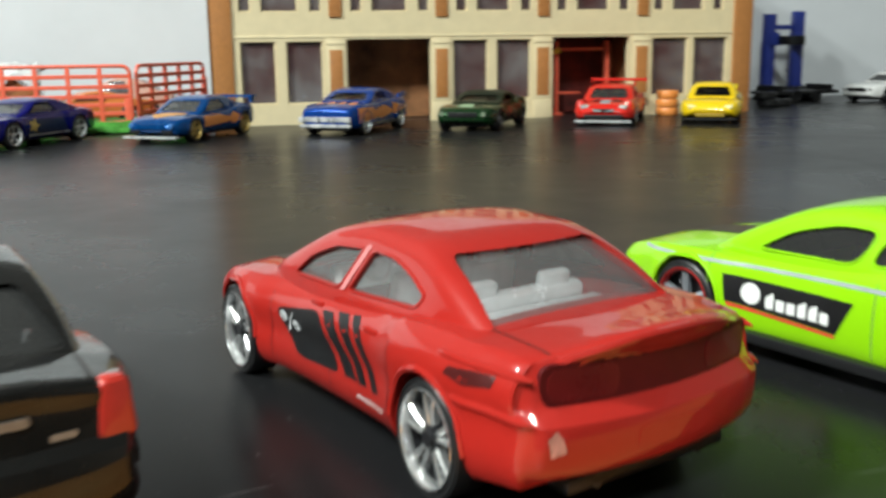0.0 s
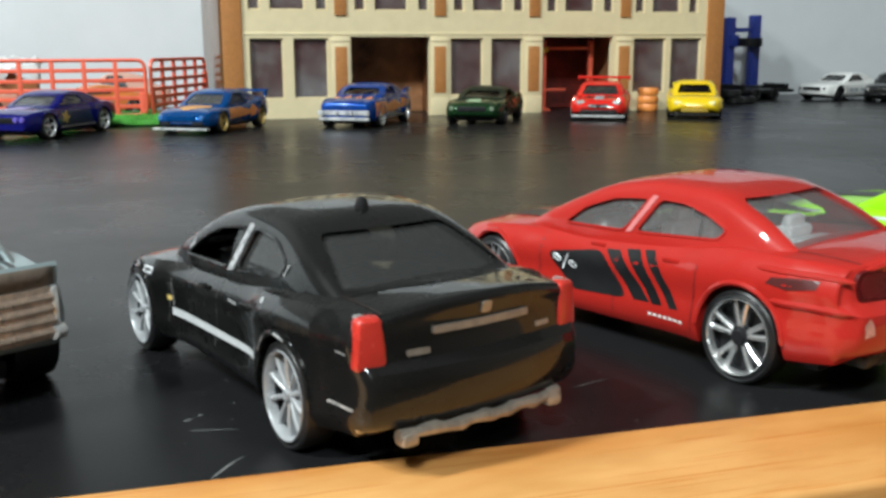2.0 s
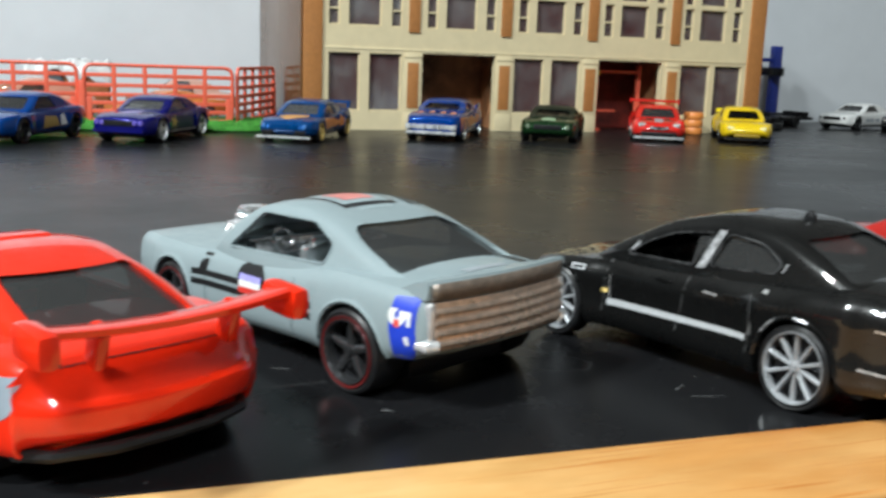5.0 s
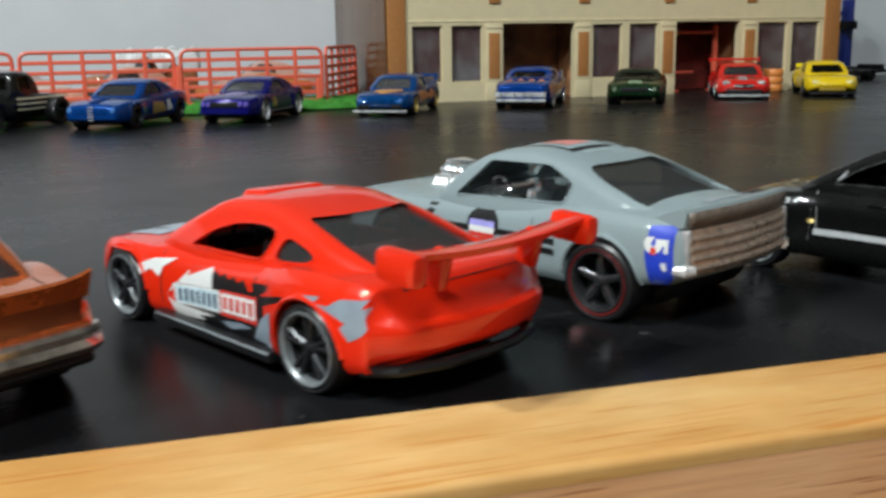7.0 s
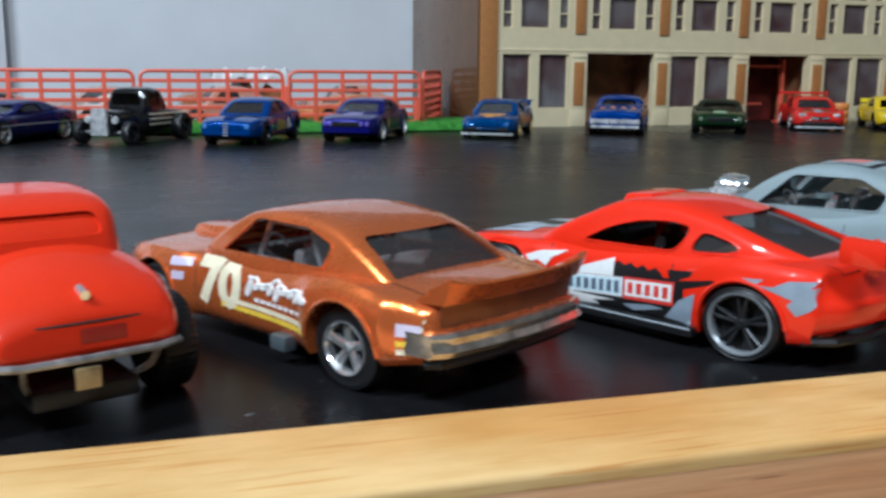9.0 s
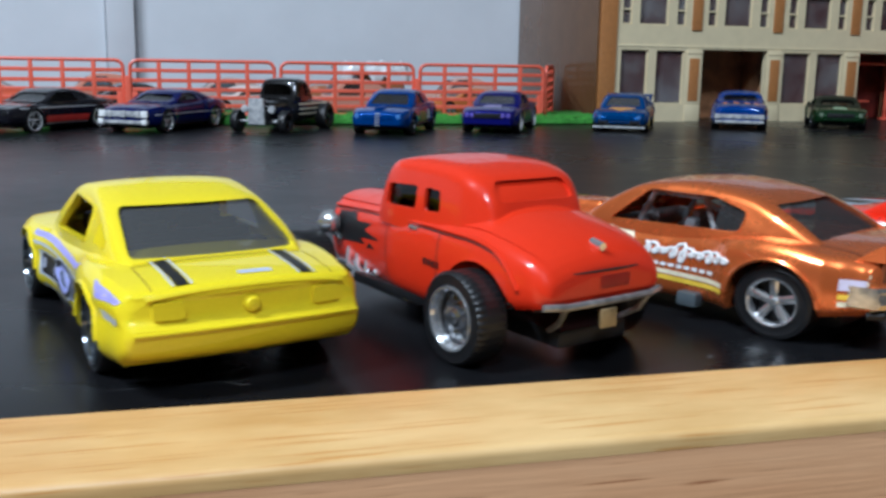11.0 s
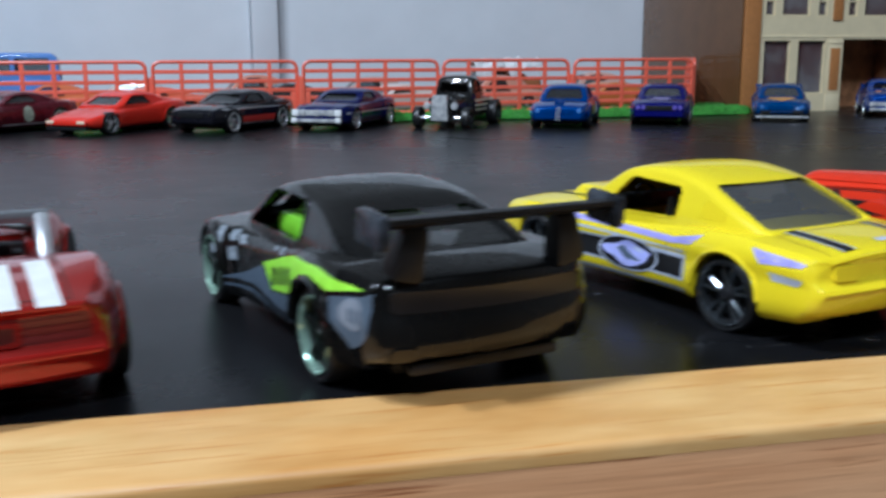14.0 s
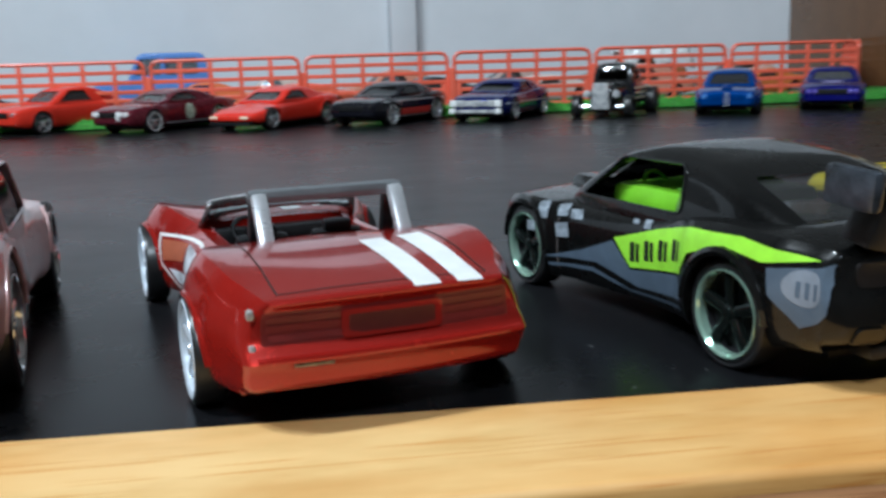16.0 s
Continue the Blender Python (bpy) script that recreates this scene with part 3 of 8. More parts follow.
def wheel_meshes(r, wd, style, mat, ring, lip=None):
    key = (r, wd, style, mat.name, ring.name if ring else "", lip.name if lip else "")
    if key in RIMS:
        return RIMS[key]
    ratio, spokes, w0, w1, twin, lipw, hubr = WHEELS[style]
    hw, ri = wd / 2, r * ratio
    bm = bmesh.new()
    add_lathe(bm, [(ri, -hw), (r * 0.93, -hw), (r, -hw * 0.72), (r, hw * 0.72), (r * 0.985, hw * 0.88), (r - (r - ri) * 0.35, hw * 0.98), (r - (r - ri) * 0.55, hw * 0.94), (ri * 1.03, hw), (ri, hw * 0.85)], 48)
    if style == "classic":
        bm.clear()
        add_lathe(bm, [(ri, -hw), (r * 0.9, -hw), (r, -hw * 0.8), (r * 1.0, -hw * 0.3), (r * 1.0, hw * 0.3), (r, hw * 0.8), (r * 0.93, hw * 0.97), (r * 0.86, hw * 0.95), (ri * 1.03, hw), (ri, hw * 0.85)], 120)
        for v in bm.verts:
            rad = math.hypot(v.co.x, v.co.z)
            if rad > r * 0.96 and abs(v.co.y) > hw * 0.5 and int(round(math.atan2(v.co.z, v.co.x) / (2 * math.pi) * 120)) % 3 == 0:
                v.co.x, v.co.z = v.co.x * 0.95, v.co.z * 0.95
    tyre = mesh_of("tyre", bm, TYRE)
    bm = bmesh.new()
    # lip and spokes
    li = ri * (1 - lipw)
    add_lathe(bm, [(ri, hw * 0.5), (ri, hw * 0.97), (ri * 0.985, hw * 1.05), (ri * (1 - lipw * 0.55), hw * 1.03), (li, hw * 0.9), (li * 0.99, hw * 0.45)], 48)
    lip_mesh = None
    if lip:
        lip_mesh = mesh_of("lip", bm, lip)
        bm = bmesh.new()
    for k in range(spokes):
        t = 2 * math.pi * k / spokes + 0.3
        for o in ((-twin, twin) if twin else (0.0,)):
            add_spoke(bm, ri * hubr * 0.7, li * 1.02, ri * w0, ri * w1, hw * 0.72, hw * 0.8, hw * 0.4, t + o)
    if style in ("classic", "disc"):
        add_lathe(bm, [(0.05, hw * 0.62), (ri * 0.3, hw * 0.6), (ri * 0.36, hw * 0.35), (ri * 0.85, hw * 0.3), (ri * 0.86, hw * 0.15), (0.05, hw * 0.1)], 30)
        for k in range(5 if style == "classic" else 8):
            t = 2 * math.pi * k / (5 if style == "classic" else 8)
            add_box(bm, (ri * 0.56 * math.cos(t), hw * 0.36, ri * 0.56 * math.sin(t)), (ri * 0.2, hw * 0.2, ri * 0.2), 0.2)
    rim = mesh_of("rim", bm, mat)
    bm = bmesh.new()
    add_lathe(bm, [(0.05, hw * 0.9), (ri * hubr * 0.55, hw * 0.9), (ri * hubr * 0.62, hw * 0.76), (ri * hubr, hw * 0.7), (ri * hubr * 1.05, hw * 0.3), (0.05, hw * 0.3)], 20)
    hub = mesh_of("wheel", bm, BARREL if style == "twin" else mat)
    rg = None
    if ring:
        bm = bmesh.new()
        add_lathe(bm, [(ri * 0.98, hw * 0.96), (ri * 1.1, hw * 1.03), (ri * 1.1, hw * 0.9), (ri * 0.98, hw * 0.9)], 36)
        rg = mesh_of("ring", bm, ring)
    bm = bmesh.new()
    add_lathe(bm, [(ri * 0.995, -hw * 0.9), (ri * 0.995, hw * 0.52), (ri * (1 - lipw) * 0.99, hw * 0.5), (ri * (1 - lipw) * 0.97, hw * 0.1), (0.05, hw * 0.02), (0.05, -hw * 0.9)], 30)
    RIMS[key] = (hub, tyre, rim, rg, mesh_of("barrel", bm, BARREL), lip_mesh)
    return RIMS[key]


def add_wheel(car, x, y, z, r, wd, style, mat, ring=None, lip=None):
    hub, tyre, rim, rg, barrel, lip_mesh = wheel_meshes(r, wd, style, mat, ring, lip)
    w = new("wheel", hub)
    w.parent = car
    w.matrix_basis = pose(x * MM, y * MM, z * MM, 0, 0, 0 if y > 0 else 180)
    for nm, me in (("tyre", tyre), ("rim", rim), ("barrel", barrel), ("ring", rg), ("lip", lip_mesh)):
        if me:
            o = new(nm, me)
            o.parent = w


def toy_car(name, label, s, m, group):
    """A whole die-cast car from its table of sizes and finishes."""
    car = thing(name, label, "toy car", m, group)
    sh = Shell(s)
    col = s["paint"]
    part("body", sh.build(), col, car)
    # chassis plate
    ch = s.get("chassis", BLACK)
    zc = s.get("chassis_z", 2.0)
    ax_r, ax_f = s["axles"]
    xr, xf = s["ends"]
    w0 = curve_at(s["width"], 0)
    box("chassis", ((xr + xf) / 2, 0, (zc + 4.5) / 2), (xf - xr - 17, 2 * w0 - 10, 4.5 - zc), ch, car, 0.6)
    # cabin, windows and seats
    if "cabin" in s:
        c = s["cabin"]
        cutters = [prism(round_poly(p, c.get("win_round", 1.0)), "y", -40, 40) for p in c["side_windows"]]
        xa, xb, xc, xd = c["roof"][-1][0], c["front_x"], c["rear_x"], c["roof"][0][0]
        ytop = c["top_w"]
        yb = curve_at(c["base_w"], xa)
        zf = curve_at(c["roof"], xb) - 1.3
        cutters.append(prism(round_poly([(-yb + 2.2, c["zb"] + 0.6), (yb - 2.2, c["zb"] + 0.6), (ytop - 1.6, zf), (-ytop + 1.6, zf)], 1.0), "x", xb - 0.5, xa + 8))
        yb = curve_at(c["base_w"], xd)
        zr = curve_at(c["roof"], xc) - c.get("rear_drop", 1.3)
        cutters.append(prism(round_poly([(-yb + c.get("rear_in", 2.0), c["zb"] + c.get("rear_sill", 0.8)), (yb - c.get("rear_in", 2.0), c["zb"] + c.get("rear_sill", 0.8)), (ytop - c.get("rear_top", 1.2), zr), (-ytop + c.get("rear_top", 1.2), zr)], c.get("rear_round", 1.0)), "x", xd - 8, xc + 0.5))
        part("roof", cut(sh.cabin(), cutters, 0.85), col if "roof_paint" not in s else s["roof_paint"], car, angle=28)
        if s.get("glass"):
            bm = sh.cabin(0.5, 60)
            if s.get("open_sides"):
                lo, hi = s["open_sides"]
                bmesh.ops.delete(bm, geom=[f for f in bm.faces if lo < f.calc_center_median().x < hi and abs(f.calc_center_median().y) > 6.5 and f.calc_center_median().z < c["zt"] - 1.6], context="FACES")
            part("window_glass", bm, s["glass"], car, s.get("glass_label", ""))
    if sh.tub:
        im = s.get("interior", BLACK)
        t0, t1, tw, tz = sh.tub
        box("interior", ((t0 + t1) / 2, 0, tz + 0.15), (t1 - t0 - 0.4, tw * 2 - 0.5, 0.9), im, car, 0.2)
        mid = (t0 + t1) / 2 + s.get("seat_shift", 0)
        zs = s.get("seat_z", tz + 4)
        for yy in (tw * 0.45, -tw * 0.45):
            bm = bmesh.new()
            add_box(bm, (mid + 1.2, yy, tz + 1.5), (6, tw * 0.62, 2.4), 0.8)
            add_box(bm, (mid - 2.2, yy, (tz + zs) / 2 + 0.8), (2.0, tw * 0.62, zs - tz + 2.2), 0.8, (0, -12, 0))
            add_box(bm, (mid - 3.0, yy, zs + 2.2), (1.5, tw * 0.34, 1.8), 0.5, (0, -12, 0))
            part("seat", bm, im, car)
        if s.get("bench"):
            xb0 = s["bench"]
            bm = bmesh.new()
            add_box(bm, (xb0 + 3.2, 0, tz + 1.7), (6, tw * 1.6, 2.8), 0.8)
            add_box(bm, (xb0, 0, (tz + zs) / 2 + 0.6), (2.0, tw * 1.6, zs - tz + 1.4), 0.8, (0, -14, 0))
            for yy in (tw * 0.45, -tw * 0.45):
                add_box(bm, (xb0 - 0.8, yy, zs + 1.6), (1.4, tw * 0.36, 1.8), 0.5, (0, -14, 0))
            part("rear_bench", bm, im, car)
            part("parcel_shelf", (lambda q: (add_box(q, ((t0 + xb0) / 2 - 1.0, 0, zs - 0.6), (max(xb0 - t0 - 2, 1.5), tw * 1.8, 0.8), 0.25), q)[1])(bmesh.new()), im, car)
        bm = bmesh.new()
        add_box(bm, (mid + 9.0, 0, zs - 0.6), (3.0, tw * 1.7, 2.8), 0.8)
        part("dashboard", bm, im, car)
        a = radians(25)
        bm = bmesh.new()
        add_tube(bm, [(mid + 6.5 + 1.9 * math.sin(t) * math.sin(a), tw * 0.45 + 1.9 * math.cos(t), zs + 0.8 + 1.9 * math.sin(t) * math.cos(a)) for t in (2 * math.pi * k / 14 for k in range(14))], 0.3, 6, True)
        add_tube(bm, [(mid + 6.5, tw * 0.45, zs + 0.8), (mid + 8.5, tw * 0.45, zs + 0.2)], 0.35, 6)
        part("steering_wheel", bm, im, car)
    # rolled wheel arch edges and window surrounds
    for xc, zc, rr in sh.arches:
        arc = []
        for k in range(19):
            t = radians(4 + 172 * k / 18)
            x, z = xc + (rr + 0.1) * math.cos(t), zc + (rr + 0.1) * math.sin(t)
            z = min(z, sh.dims(x)[2] - 0.5)
            arc.append((x, sh.side_y(x, z), z))
        for sg in (1, -1):
            tube("wheel_arch", [(x, sg * y, z) for x, y, z in arc], s.get("lip", 0.35), col, car, 6)
    if "cabin" in s:
        for p in s["cabin"]["side_windows"]:
            ring = round_poly(p, s["cabin"].get("win_round", 1.0), 3)
            for sg in (1, -1):
                tube("window_frame", [(q[0], sg * sh.skin_y(q[0], q[1]), q[1]) for q in ring], 0.2, s.get("trim", col), car, 5, True)
    # wheels
    st, wm = s.get("wheel_style", "five"), s.get("rim", CHROME)
    for ax, rr, wd, tr in ((ax_r, s["wheel_r"], s.get("wheel_w", 4.6), s["track"]), (ax_f, s.get("wheel_rf", s["wheel_r"]), s.get("wheel_wf", s.get("wheel_w", 4.6)), s.get("track_f", s["track"]))):
        for sg in (1, -1):
            add_wheel(car, ax, sg * (tr - wd / 2), rr + (s.get("lift_f", 0) if ax == ax_f else 0), rr, wd, st, wm, s.get("ring"), s.get("wheel_lip"))
    for ax in (ax_r, ax_f):
        rr = s["wheel_r"] if ax == ax_r else s.get("wheel_rf", s["wheel_r"])
        tube("axle", [(ax, -s["track"] + 3, rr), (ax, s["track"] - 3, rr)], 0.6, DULL_SILVER, car)
    return car, sh


def seams(car, sh, xs, z0, z1, ink=None, lean=0.0):
    """Panel gaps down the side."""
    for x in xs:
        decal(car, sh, "door_seam", flat_mesh([(x, z0), (x + 0.22, z0), (x + 0.22 + lean, z1), (x + lean, z1)], 1.2), ink or SEAM, "side", 0.05)


def deck_seams(car, sh, x0, x1, y):
    """Gaps round a boot lid or a bonnet."""
    for a, c, d, e in ((x0, x1, y, y + 0.2), (x0, x1, -y - 0.2, -y), (x0, x0 + 0.2, -y, y)):
        decal(car, sh, "lid_seam", strip(a, c, d, e, 1.2), SEAM, "top", 0.05)


def script(car, sh, x0, x1, z, size, mat):
    """Handwritten-looking loops of paint along the side."""
    n = 150
    pts = []
    for i in range(n):
        t = i / (n - 1)
        tall = 1.0 + 0.9 * (math.exp(-((t - 0.06) / 0.05) ** 2) + math.exp(-((t - 0.45) / 0.06) ** 2))
        x = x0 + (x1 - x0) * t - 0.55 * size * math.sin(t * 62) - 0.3 * size * math.cos(t * 62)
        zz = z + 0.8 * size * tall * math.cos(t * 62) * (0.6 + 0.3 * math.sin(t * 17 + 1)) + 0.6 * t
        pts.append((x, sh.side_y(x, zz) + 0.02, zz))
    tube("script_print", pts, 0.33, mat, car, 6)


def strip(x0, x1, y0, y1, step=1.5):
    return flat_mesh([(x0, y0), (x1, y0), (x1, y1), (x0, y1)], step)


# ---- the room and the table ----
def slab(name, corners, z0, z1, mat, label="", category="", kind="structure", bev=0.0):
    """An upright prism over plan corners, in metres."""
    bm = bmesh.new()
    lo, hi = [bm.verts.new((x, y, z0)) for x, y in corners], [bm.verts.new((x, y, z1)) for x, y in corners]
    k = len(corners)
    for i in range(k):
        bm.faces.new((lo[i], lo[(i + 1) % k], hi[(i + 1) % k], hi[i]))
    bm.faces.new(lo[::-1])
    bm.faces.new(hi)
    if bev:
        bmesh.ops.recalc_face_normals(bm, faces=bm.faces)
        bmesh.ops.bevel(bm, geom=bm.edges[:], offset=bev, segments=3, affect="EDGES", profile=0.5)
    return tagged(new(name, mesh_of(name, bm, mat, 1.0)), label, category, kind=kind)


def edge_y(x):
    """The line where the black top meets the oak rim."""
    return 0.0755 - 0.028 * (x + 0.22)


XL, XR, WALL_Y = -1.6, 1.3, 0.72
slab("wall_north", [(-2.2, WALL_Y), (1.9, WALL_Y), (1.9, WALL_Y + 0.1), (-2.2, WALL_Y + 0.1)], -0.75, 0.26, WALL_WHITE, "smooth white painted wall behind the table", "wall")
# added above the view, dark so that table and cars mirror less light
slab("wall_north_dimmer", [(-2.2, WALL_Y + 0.006), (1.9, WALL_Y + 0.006), (1.9, WALL_Y + 0.1), (-2.2, WALL_Y + 0.1)], 0.26, 1.65, DIMMER_GREY, "unseen dark upper wall, added to dim the reflections", "wall")
slab("wall_south", [(-2.2, -2.3), (1.9, -2.3), (1.9, -2.2), (-2.2, -2.2)], -0.75, 1.65, ROOM_TAN, "plain tan painted room wall", "wall")
slab("wall_west", [(-2.3, -2.2), (-2.2, -2.2), (-2.2, WALL_Y), (-2.3, WALL_Y)], -0.75, 1.65, ROOM_TAN, "plain tan painted room wall", "wall")
slab("wall_east", [(1.9, -2.2), (2.0, -2.2), (2.0, WALL_Y), (1.9, WALL_Y)], -0.75, 1.65, ROOM_TAN, "plain tan painted room wall", "wall")
slab("floor", [(-2.2, -2.2), (1.9, -2.2), (1.9, WALL_Y), (-2.2, WALL_Y)], -0.8, -0.75, CARPET, "brown carpeted room floor", "floor")
slab("ceiling", [(-2.3, -2.3), (2.0, -2.3), (2.0, WALL_Y + 0.1), (-2.3, WALL_Y + 0.1)], 1.65, 1.7, CEILING_WHITE, "white room ceiling", "ceiling")

table = thing("table", "black laminate display table with an oak edge", "table", pose(0, 0, 0))


def table_part(name, corners, z0, z1, mat, label, bev=0.0):
    ob = slab(name, corners, z0, z1, mat, label, bev=bev)
    for key in ("kind", "category"):
        if key in ob:
            del ob[key]
    ob.parent = table


table_part("tabletop", [(XL, edge_y(XL)), (XR, edge_y(XR)), (XR, WALL_Y - 0.002), (XL, WALL_Y - 0.002)], -0.02, 0.0, TABLE_BLACK, "glossy black laminate top with dust and a painted-in sheen")
arris = [(-0.01865, -0.0016), (-0.01865, -0.0006)] + [(-0.01865 + 0.0010 * (1 - math.cos(t)), -0.0006 + 0.0010 * math.sin(t)) for t in (0.3, 0.6, 0.9, 1.2, 1.5708)] + [(-0.0002, 0.0004), (-0.0002, -0.0016)]
bm = bmesh.new()
ends = [[bm.verts.new((x, edge_y(x) + dy, z)) for dy, z in arris] for x in (XL, XR)]
for i in range(len(arris)):
    j = (i + 1) % len(arris)
    bm.faces.new((ends[0][i], ends[0][j], ends[1][j], ends[1][i]))
bm.faces.new(ends[0][::-1])
bm.faces.new(ends[1])
part("rim", bm, OAK_TOP, table, "pale varnished oak edging", 1.0)
table_part("apron", [(XL, edge_y(XL) - 0.0186), (XR, edge_y(XR) - 0.0186), (XR, edge_y(XR) - 0.0002), (XL, edge_y(XL) - 0.0002)], -0.12, -0.0016, OAK_FACE, "reddish oak front board")
for lx in (XL + 0.05, XR - 0.05):
    for ly in (edge_y(lx) + 0.03, WALL_Y - 0.06):
        table_part("leg", [(lx - 0.03, ly - 0.02), (lx + 0.03, ly - 0.02), (lx + 0.03, ly + 0.04), (lx - 0.03, ly + 0.04)], -0.75, -0.02, OAK_FACE, "", 0.003)

# scratches and specks on the black top
SCRATCH = simple("pale_scratch", (0.16, 0.16, 0.16), 0.5, var=0.6, scale=3000)
for x0, y0, x1, y1, w in ((-0.0415, 0.0714, -0.0378, 0.0762, 0.00035), (-0.0562, 0.1375, -0.0554, 0.1381, 0.0004), (-0.0435, 0.0881, -0.0424, 0.0886, 0.0003), (-0.0418, 0.0893, -0.0412, 0.0895, 0.0004), (-0.0770, 0.1003, -0.0757, 0.0996, 0.0002),
                          (-0.2690, 0.0851, -0.2660, 0.0833, 0.00022), (-0.3014, 0.1300, -0.2988, 0.1318, 0.0003), (-0.2936, 0.1177, -0.2926, 0.1180, 0.0004), (-0.2925, 0.0887, -0.2903, 0.0869, 0.00018), (-0.0978, 0.1112, -0.0948, 0.1098, 0.0002),
                          (-0.0870, 0.0906, -0.0854, 0.0898, 0.0003), (-0.0430, 0.0850, -0.0376, 0.0838, 0.0002), (-0.1010, 0.1170, -0.0996, 0.1172, 0.0003), (-0.4110, 0.1330, -0.4060, 0.1322, 0.00025), (0.0050, 0.0850, 0.0110, 0.0868, 0.0002), (-0.2050, 0.0812, -0.2036, 0.0816, 0.0004)):
    d = Vector((x1 - x0, y1 - y0, 0))
    nrm = Vector((-d.y, d.x, 0)).normalized() * w / 2
    bm = bmesh.new()
    mid = [Vector((x0, y0, 0)) + d * t + nrm * 0.9 * math.sin(t * 3.1) for t in (0, 0.3, 0.6, 1.0)]
    lo, hi = [[bm.verts.new(p + nrm * k * f + Vector((0, 0, h))) for p, f in zip(mid, (0.3, 1, 0.8, 0.2))] for k, h in ((-1, 0.00004), (1, 0.00004))]
    for i in range(3):
        bm.faces.new((lo[i], lo[i + 1], hi[i + 1], hi[i]))
    part("scratch", bm, SCRATCH, table, "pale scratch", 1.0)

# white cable channel up the wall
race = thing("cable_channel", "white plastic cable channel up the wall", "cable channel", pose(-0.3035, WALL_Y, 0))
box("channel", (0, -4, 130), (19, 8, 258), WALL_WHITE, race, 1.0)
box("back_strip", (0, -1.0, 130), (23, 2, 258), WALL_WHITE, race, 0.5)
# grey strips drawn in for the dark shadow gaps beside the channel
GAP_SHADE = simple("gap_shade_grey", (0.42, 0.44, 0.47), 0.5)
for x in (-10.6, 10.6):
    tube("gap_shade_line", [(x, -2.6, 1), (x + 0.3, -2.6, 130), (x, -2.6, 258)], 0.55, GAP_SHADE, race, 8, label="thin grey strip, a shadow gap put into its colour")


# ---- the model building ----
def panel(xs, zs, holes, y0, depth):
    """A wall with openings, mm: xs and zs the outer limits, holes as (x0, x1, z0, z1)."""
    bx = sorted({*xs, *(h[0] for h in holes), *(h[1] for h in holes)})
    bz = sorted({*zs, *(h[2] for h in holes), *(h[3] for h in holes)})
    bm = bmesh.new()
    grid = {}

    def vert(i, j, d):
        if (i, j, d) not in grid:
            grid[i, j, d] = bm.verts.new((bx[i], y0 + d, bz[j]))
        return grid[i, j, d]

    def solid(i, j):
        if not (0 <= i < len(bx) - 1 and 0 <= j < len(bz) - 1):
            return False
        cx, cz = (bx[i] + bx[i + 1]) / 2, (bz[j] + bz[j + 1]) / 2
        return not any(h[0] < cx < h[1] and h[2] < cz < h[3] for h in holes)

    for i in range(len(bx) - 1):
        for j in range(len(bz) - 1):
            if not solid(i, j):
                continue
            bm.faces.new([vert(i, j, 0), vert(i + 1, j, 0), vert(i + 1, j + 1, 0), vert(i, j + 1, 0)])
            bm.faces.new([vert(i, j, depth), vert(i, j + 1, depth), vert(i + 1, j + 1, depth), vert(i + 1, j, depth)])
            for a, c, p, q in ((-1, 0, (i, j), (i, j + 1)), (1, 0, (i + 1, j), (i + 1, j + 1)), (0, -1, (i, j), (i + 1, j)), (0, 1, (i, j + 1), (i + 1, j + 1))):
                if not solid(i + a, j + c):
                    bm.faces.new([vert(*p, 0), vert(*q, 0), vert(*q, depth), vert(*p, depth)])
    return bm


shop = thing("model_building", "cream three-storey model garage building with brown brick trim", "model building", pose(0.0, 0.567, 0))
TOP = 132.0
BAYS = [(17, 37, 43, 64, "w"), (78, 128, 0, 0, "d"), (141.5, 163, 168.5, 190, "w"), (204, 253.5, 0, 0, "d"), (269, 293, 297, 320, "w")]
STARTS = [14.0, 77.5, 140.5, 203.5, 266.5]
holes, panes = [], []
for (a, c, d, e, kind) in BAYS:
    if kind == "w":
        for p, q in ((a, c), (d, e)):
            holes.append((p, q, 12, 47.5))
            panes.append((p, q, 12, 47.5, False))
    else:
        holes.append((a, c, -1, 48.5))
for s0 in STARTS:
    for z0, z1, bar in ((64, 85.5, True), (88, 98, False), (107, 122, True)):
        for p, q in ((3, 10), (15.5, 36.5), (43, 50)):
            holes.append((s0 + p, s0 + q, z0, z1))
            panes.append((s0 + p, s0 + q, z0, z1, bar and q - p < 10))
part("wall", panel((13.0, 323.5), (0, TOP), holes, 0, 5), CREAM_WALL, shop, "cream front wall")
for x0, x1 in ((1.5, 13.0), (323.5, 336.0)):
    box("pier", ((x0 + x1) / 2, 1.5, TOP / 2), (x1 - x0, 6.0, TOP), BROWN_TRIM, shop, 0.5)
for x in (0.75, 336.75):
    box("side_wall", (x, 76, TOP / 2), (1.5, 150, TOP), BROWN_SIDE, shop, 0.3, label="glossy brown side panel")
box("back_wall", (168.5, 150, TOP / 2), (334, 2, TOP), BROWN_SIDE, shop, 0.2)
box("roof", (168.5, 76, TOP + 0.8), (337, 151, 1.6), BROWN_SIDE, shop, 0.3)
box("upper_floor", (168.5, 77.5, 55), (333.4, 144, 2), BROWN_SIDE, shop, 0.2)
box("upper_backdrop", (168.5, 40, 93), (333.4, 1.5, 72), INTERIOR_BROWN, shop, 0.2)
box("lower_backdrop", (168.5, 42, 27), (333.4, 1.5, 53.6), INTERIOR_BROWN, shop, 0.2, label="dark brown printed backdrop")
for x in (71.0, 134.5, 197.5, 260.5):
    box("partition", (x + 0.6, 23, 27), (1.4, 36, 53.6), INTERIOR_BROWN, shop, 0.2)
